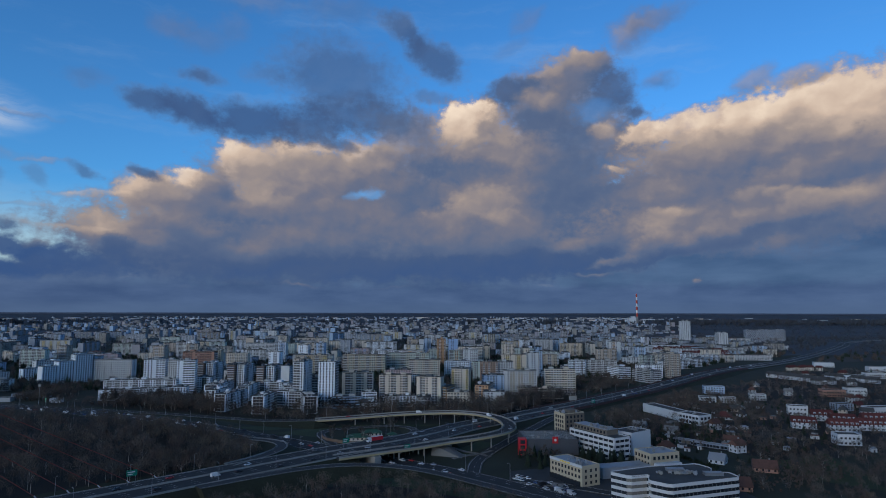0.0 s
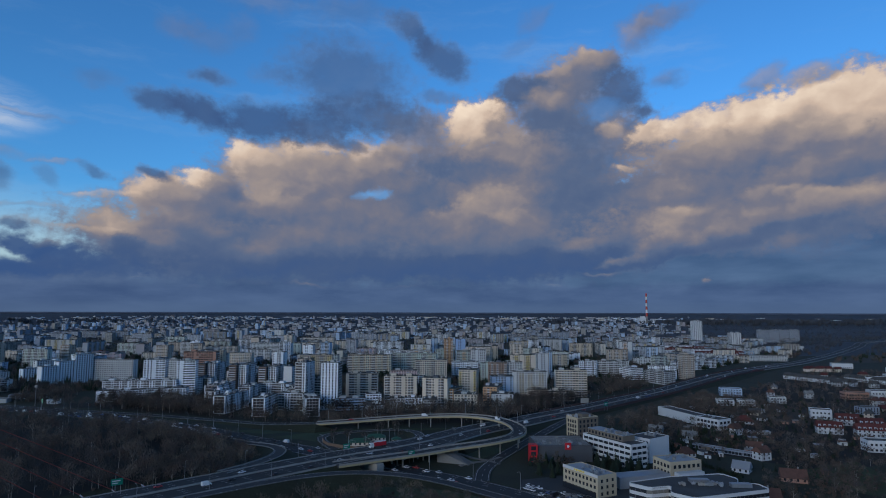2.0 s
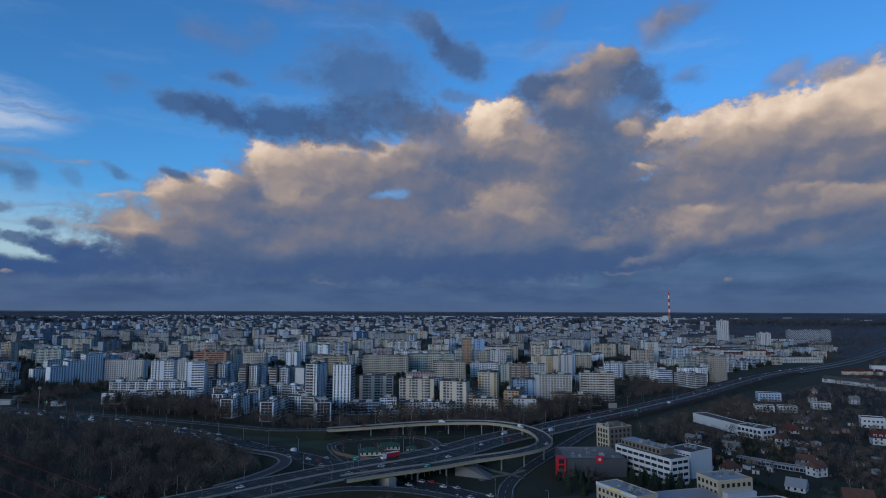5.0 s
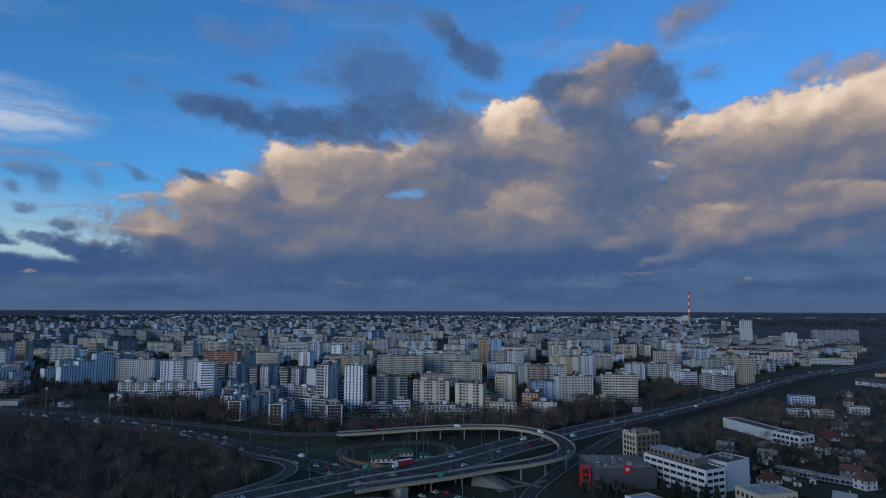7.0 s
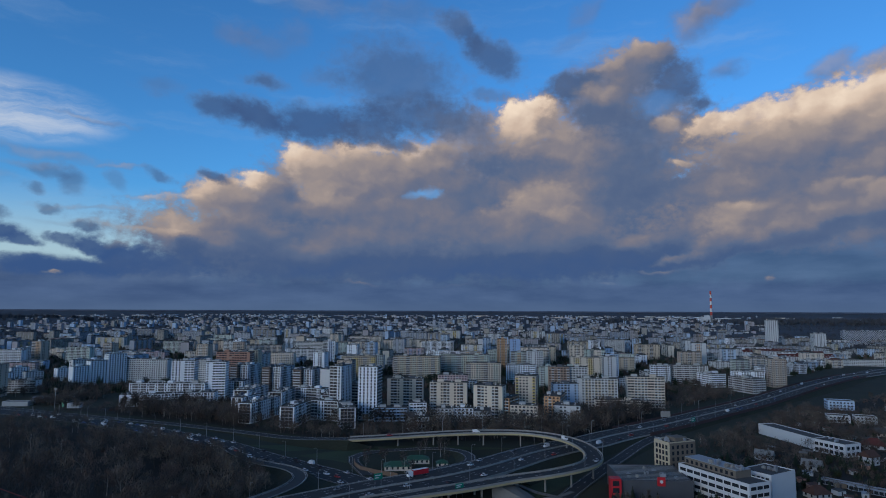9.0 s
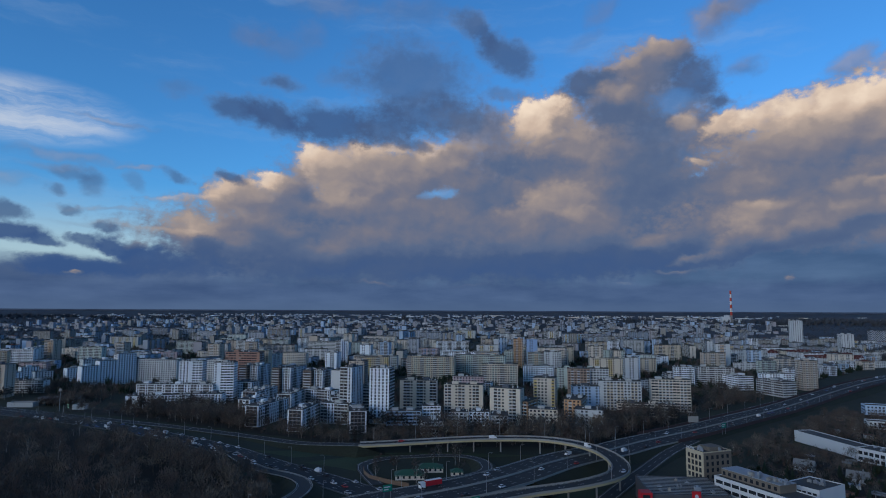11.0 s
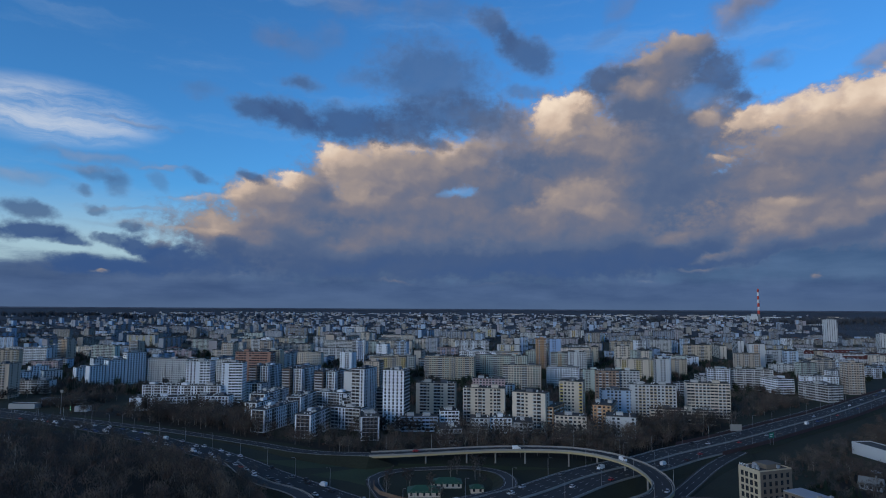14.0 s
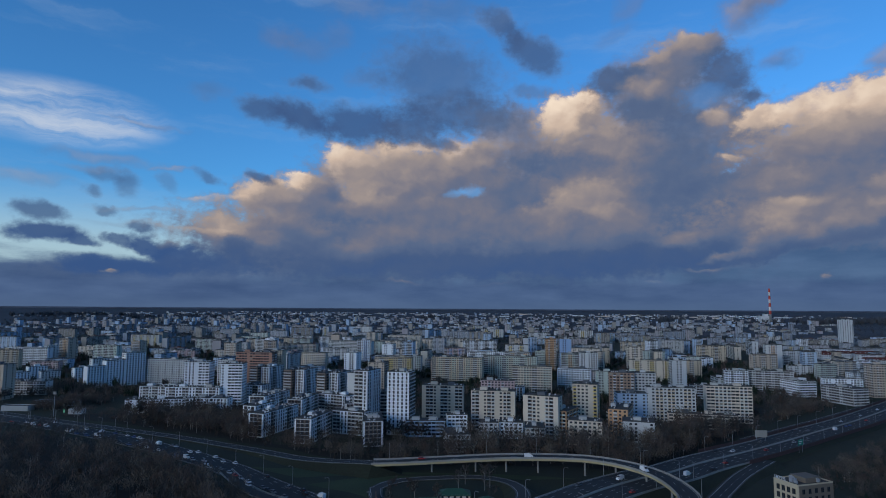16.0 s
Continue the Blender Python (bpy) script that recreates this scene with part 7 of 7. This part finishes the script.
def drive(line, u, off, back=False, kind=None):
    p, d = along(line, u)
    s = Vector((-d.y, d.x, 0)).normalized()
    p = p + s * off
    kind = kind or ("van" if crnd.random() < 0.08 else "car")
    k = 0 if kind == "van" else crnd.choice((0, 0, 0, 1, 1, 2, 2, 3, 3, 4, 5))
    put_car(kind, k, pose(p.x, p.y, p.z + 0.01, 0, -math.degrees(math.asin(d.z)) * (-1 if back else 1), math.degrees(math.atan2(d.y, d.x)) + (180 if back else 0)))


u = 150.0
while u < 1500:
    off = crnd.choice((-12.5, -9, -5.6, 5.6, 9, 12.5))
    drive(MAIN_LINE, u, off, off > 0)
    u += crnd.uniform(8, 26)
# the queue on the boulevard
u = 420.0
while u < 960:
    if not 845 < u < 880:
        drive(WAL_LINE, u, crnd.choice((-8, -5, -5, -1.8)))
        if crnd.random() < 0.45:
            drive(WAL_LINE, u + crnd.uniform(-4, 4), crnd.choice((5, 8)), True)
    u += crnd.uniform(5, 10.5)
for u in (30, 95, 170, 232):
    drive(LOOP_LINE, u, crnd.choice((-2.4, 2.4)), False, "van" if u == 95 else None)
for u in (120, 260, 420):
    drive(SIDE_LINE, u, 2)
for i in range(26):     # car park in front of the shop
    a = crnd.uniform(0, 1)
    put_car("van" if crnd.random() < 0.2 else "car", 0 if crnd.random() < 0.4 else crnd.choice((1, 2, 3, 5)), pose(26 + 30 * a + crnd.uniform(-2, 2), 386 - 24 * a + (i % 3) * 7 - 7, 0.05, 0, 0, crnd.choice((-50, 130, 40))))
for i in range(16):     # staff cars behind the store
    a, b = i % 8, i // 8
    put_car("car", crnd.choice((0, 1, 2, 3, 3, 5)), pose(76 + a * 4.6 + b * 5, 478 - a * 3.4 + b * 7 - 6, 0.06, 0, 0, 52 + crnd.uniform(-4, 4)))
for i in range(12):     # cars for sale in a yard
    put_car("car", crnd.choice((0, 0, 1, 1, 3)), pose(221 + (i % 6) * 3.2 + (i // 6) * 4, 572 - (i % 6) * 3.6 + (i // 6) * 5, 0.06, 0, 0, 40))
put_car("lorry", 4, pose(-72, 452, 7.98, 0, 0, 222))


def lamp(x, y, z, turn, h=11.0, double=False):
    key = (h, double)
    m = pose(x, y, z, 0, 0, turn)
    if key in LAMPS:
        copy_thing(LAMPS[key], m)
        return
    th = thing("street_lamp", m, "slim grey steel street lamp with a curved arm", "street lamp", "lamps along the roads")
    g = Geo()
    g.tube((0, 0, 0), (0, 0, h - 1), 0.13, 0.08, 8)
    part("pole", g, M_METAL, th)
    for sg in (1, -1) if double else (1,):
        g = Geo()
        g.tube((0, 0, h - 1), (0.5 * sg, 0, h - 0.2), 0.07, 0.06, 6)
        g.tube((0.5 * sg, 0, h - 0.2), (2.0 * sg, 0, h), 0.06, 0.05, 6)
        a = part("arm", g, M_METAL, th)
        g = Geo()
        g.box(min(1.8 * sg, 2.8 * sg), -0.18, h - 0.05, max(1.8 * sg, 2.8 * sg), 0.18, h + 0.12)
        part("lamp_head", g, M_CONC, a)
    LAMPS[key] = th


LAMPS = {}
for line, off, u0, u1, step in ((MAIN_LINE, 16.2, 180, 1100, 36), (MAIN_LINE, -16.2, 180, 1100, 36), (WAL_LINE, 11, 380, 1000, 34), (LOOP_LINE, 5.2, 10, 260, 30), (SIDE_LINE, -5.4, 120, 560, 38)):
    u = u0
    while u < u1:
        p, d = along(line, u)
        s = Vector((-d.y, d.x, 0)).normalized()
        q = p + s * off
        lamp(q.x, q.y, q.z - 0.3, math.degrees(math.atan2(-s.y * off, -s.x * off)), 10.5)
        u += step

M_GREEN = mat("green_road_sign", (0.0, 0.20, 0.13), 0.5, 0.05, 0.5, 4)


def road_sign(x, y, z, turn, w, h, label, material, back=None):
    th = thing("road_sign", pose(x, y, z, 0, 0, turn), label, "road sign")
    for sx in (-w * 0.35, w * 0.35):
        g = Geo()
        g.tube((sx, 0.1, 0), (sx, 0.1, 5.0 + h), 0.09, 0.09, 6)
        part("post", g, M_METAL, th)
    g = Geo()
    g.box(-w / 2, -0.06, 5.0, w / 2, 0.02, 5.0 + h)
    b = part("board", g, material, th)
    if material is M_GREEN:
        g = Geo()
        for k in range(2):
            g.box(-w * 0.38, -0.075, 5.0 + h * (0.22 + 0.36 * k), w * (0.1 + 0.2 * k), -0.055, 5.0 + h * (0.38 + 0.36 * k))
        part("text_bars", g, M_WHITE, b, "white bars of unreadable text")


GS = "green road sign with unreadable white text"
road_sign(128, 655, 2.8, 40, 5.5, 3.6, GS, M_GREEN)
road_sign(-88, 425, 7.6, 40, 5.0, 3.2, GS, M_GREEN)
road_sign(-46, 432, 3.0, 40, 5.0, 2.6, GS, M_GREEN)
road_sign(-188, 334, 7.8, 40, 5.5, 3.2, GS, M_GREEN)
road_sign(112, 686, 1.0, 12, 9, 5, "pale grey billboard on two posts", M_CONC)

# floodlight mast, fuel station and kiosks at the western bend
mast = thing("light_mast", pose(-480, 662, 0), "tall steel mast with a square lamp head", "mast")
g = Geo()
g.tube((0, 0, 0), (0, 0, 20), 0.3, 0.18, 8)
part("pole", g, M_METAL, mast)
g = Geo()
g.box(-1.5, -0.4, 19.5, 1.5, 0.4, 22)
part("lamp_head", g, M_CONC, mast)
M_LED = bpy.data.materials.new("lit_price_panel")
M_LED.use_nodes = True
_b = M_LED.node_tree.nodes["Principled BSDF"]
_b.inputs["Emission Color"].default_value, _b.inputs["Emission Strength"].default_value = (0.05, 0.9, 0.35, 1), 0.8
fuel = shell("fuel_station", -472, 680, 12, 8, 4.2, 10, M_WHITE, "white fuel station with a flat canopy", "fuel station", M_SHEET, "pale roof")
g = Geo()
g.box(-10.5, -4, 0, -9.2, -3.6, 6)
pyl = part("price_pylon", g, M_DARKM, fuel)
for k in range(3):
    g = Geo()
    g.box(-10.3, -4.06, 1.6 + k * 1.4, -9.4, -3.98, 2.5 + k * 1.4)
    part("lit_panel", g, M_LED, pyl, "green lit price panel")
shell("storage_shed", -540, 682, 26, 10, 4.2, 10, wallmat("grey"), "long low pale shed with a flat roof", "shed", M_ROOF, "dark roof")
shell("storage_shed", -528, 716, 40, 10, 4.5, 12, wallmat("bluegrey"), "long low blue-grey market hall", "shed", M_ROOF, "dark roof")

# stay cables of the bridge that the expressway comes from
M_CABLE = mat("red_cable_sheath", (0.30, 0.06, 0.05), 0.6, 0.1, 0.3, 3)
bridge = thing("stay_bridge", pose(0, 0, 0), "red stay cables running down to the bridge deck", "bridge")
g = Geo()
top = Vector((-284, 246, 92))
foot = Vector((-290, 240, 0))
g.tube(foot, top + Vector((0, 0, 6)), 3.0, 2.0, 8, True)
part("pylon", g, M_CONC, bridge)
for i in range(8):
    a = Vector((-181, 349, 8.4)) + Vector((-0.69, -0.724, 0.0)) * (14.5 * i)
    g = Geo()
    g.tube(a, top + Vector((0, 0, -2.0 * i)), 0.15, 0.15, 6)
    c = part("stay_cable", g, M_CABLE, bridge)
    g = Geo()
    g.tube(a + Vector((0, 0, -0.8)), a + (top - a).normalized() * 2.4, 0.32, 0.26, 8, True)
    part("anchor", g, M_WHITE, c, "white anchor sleeve")
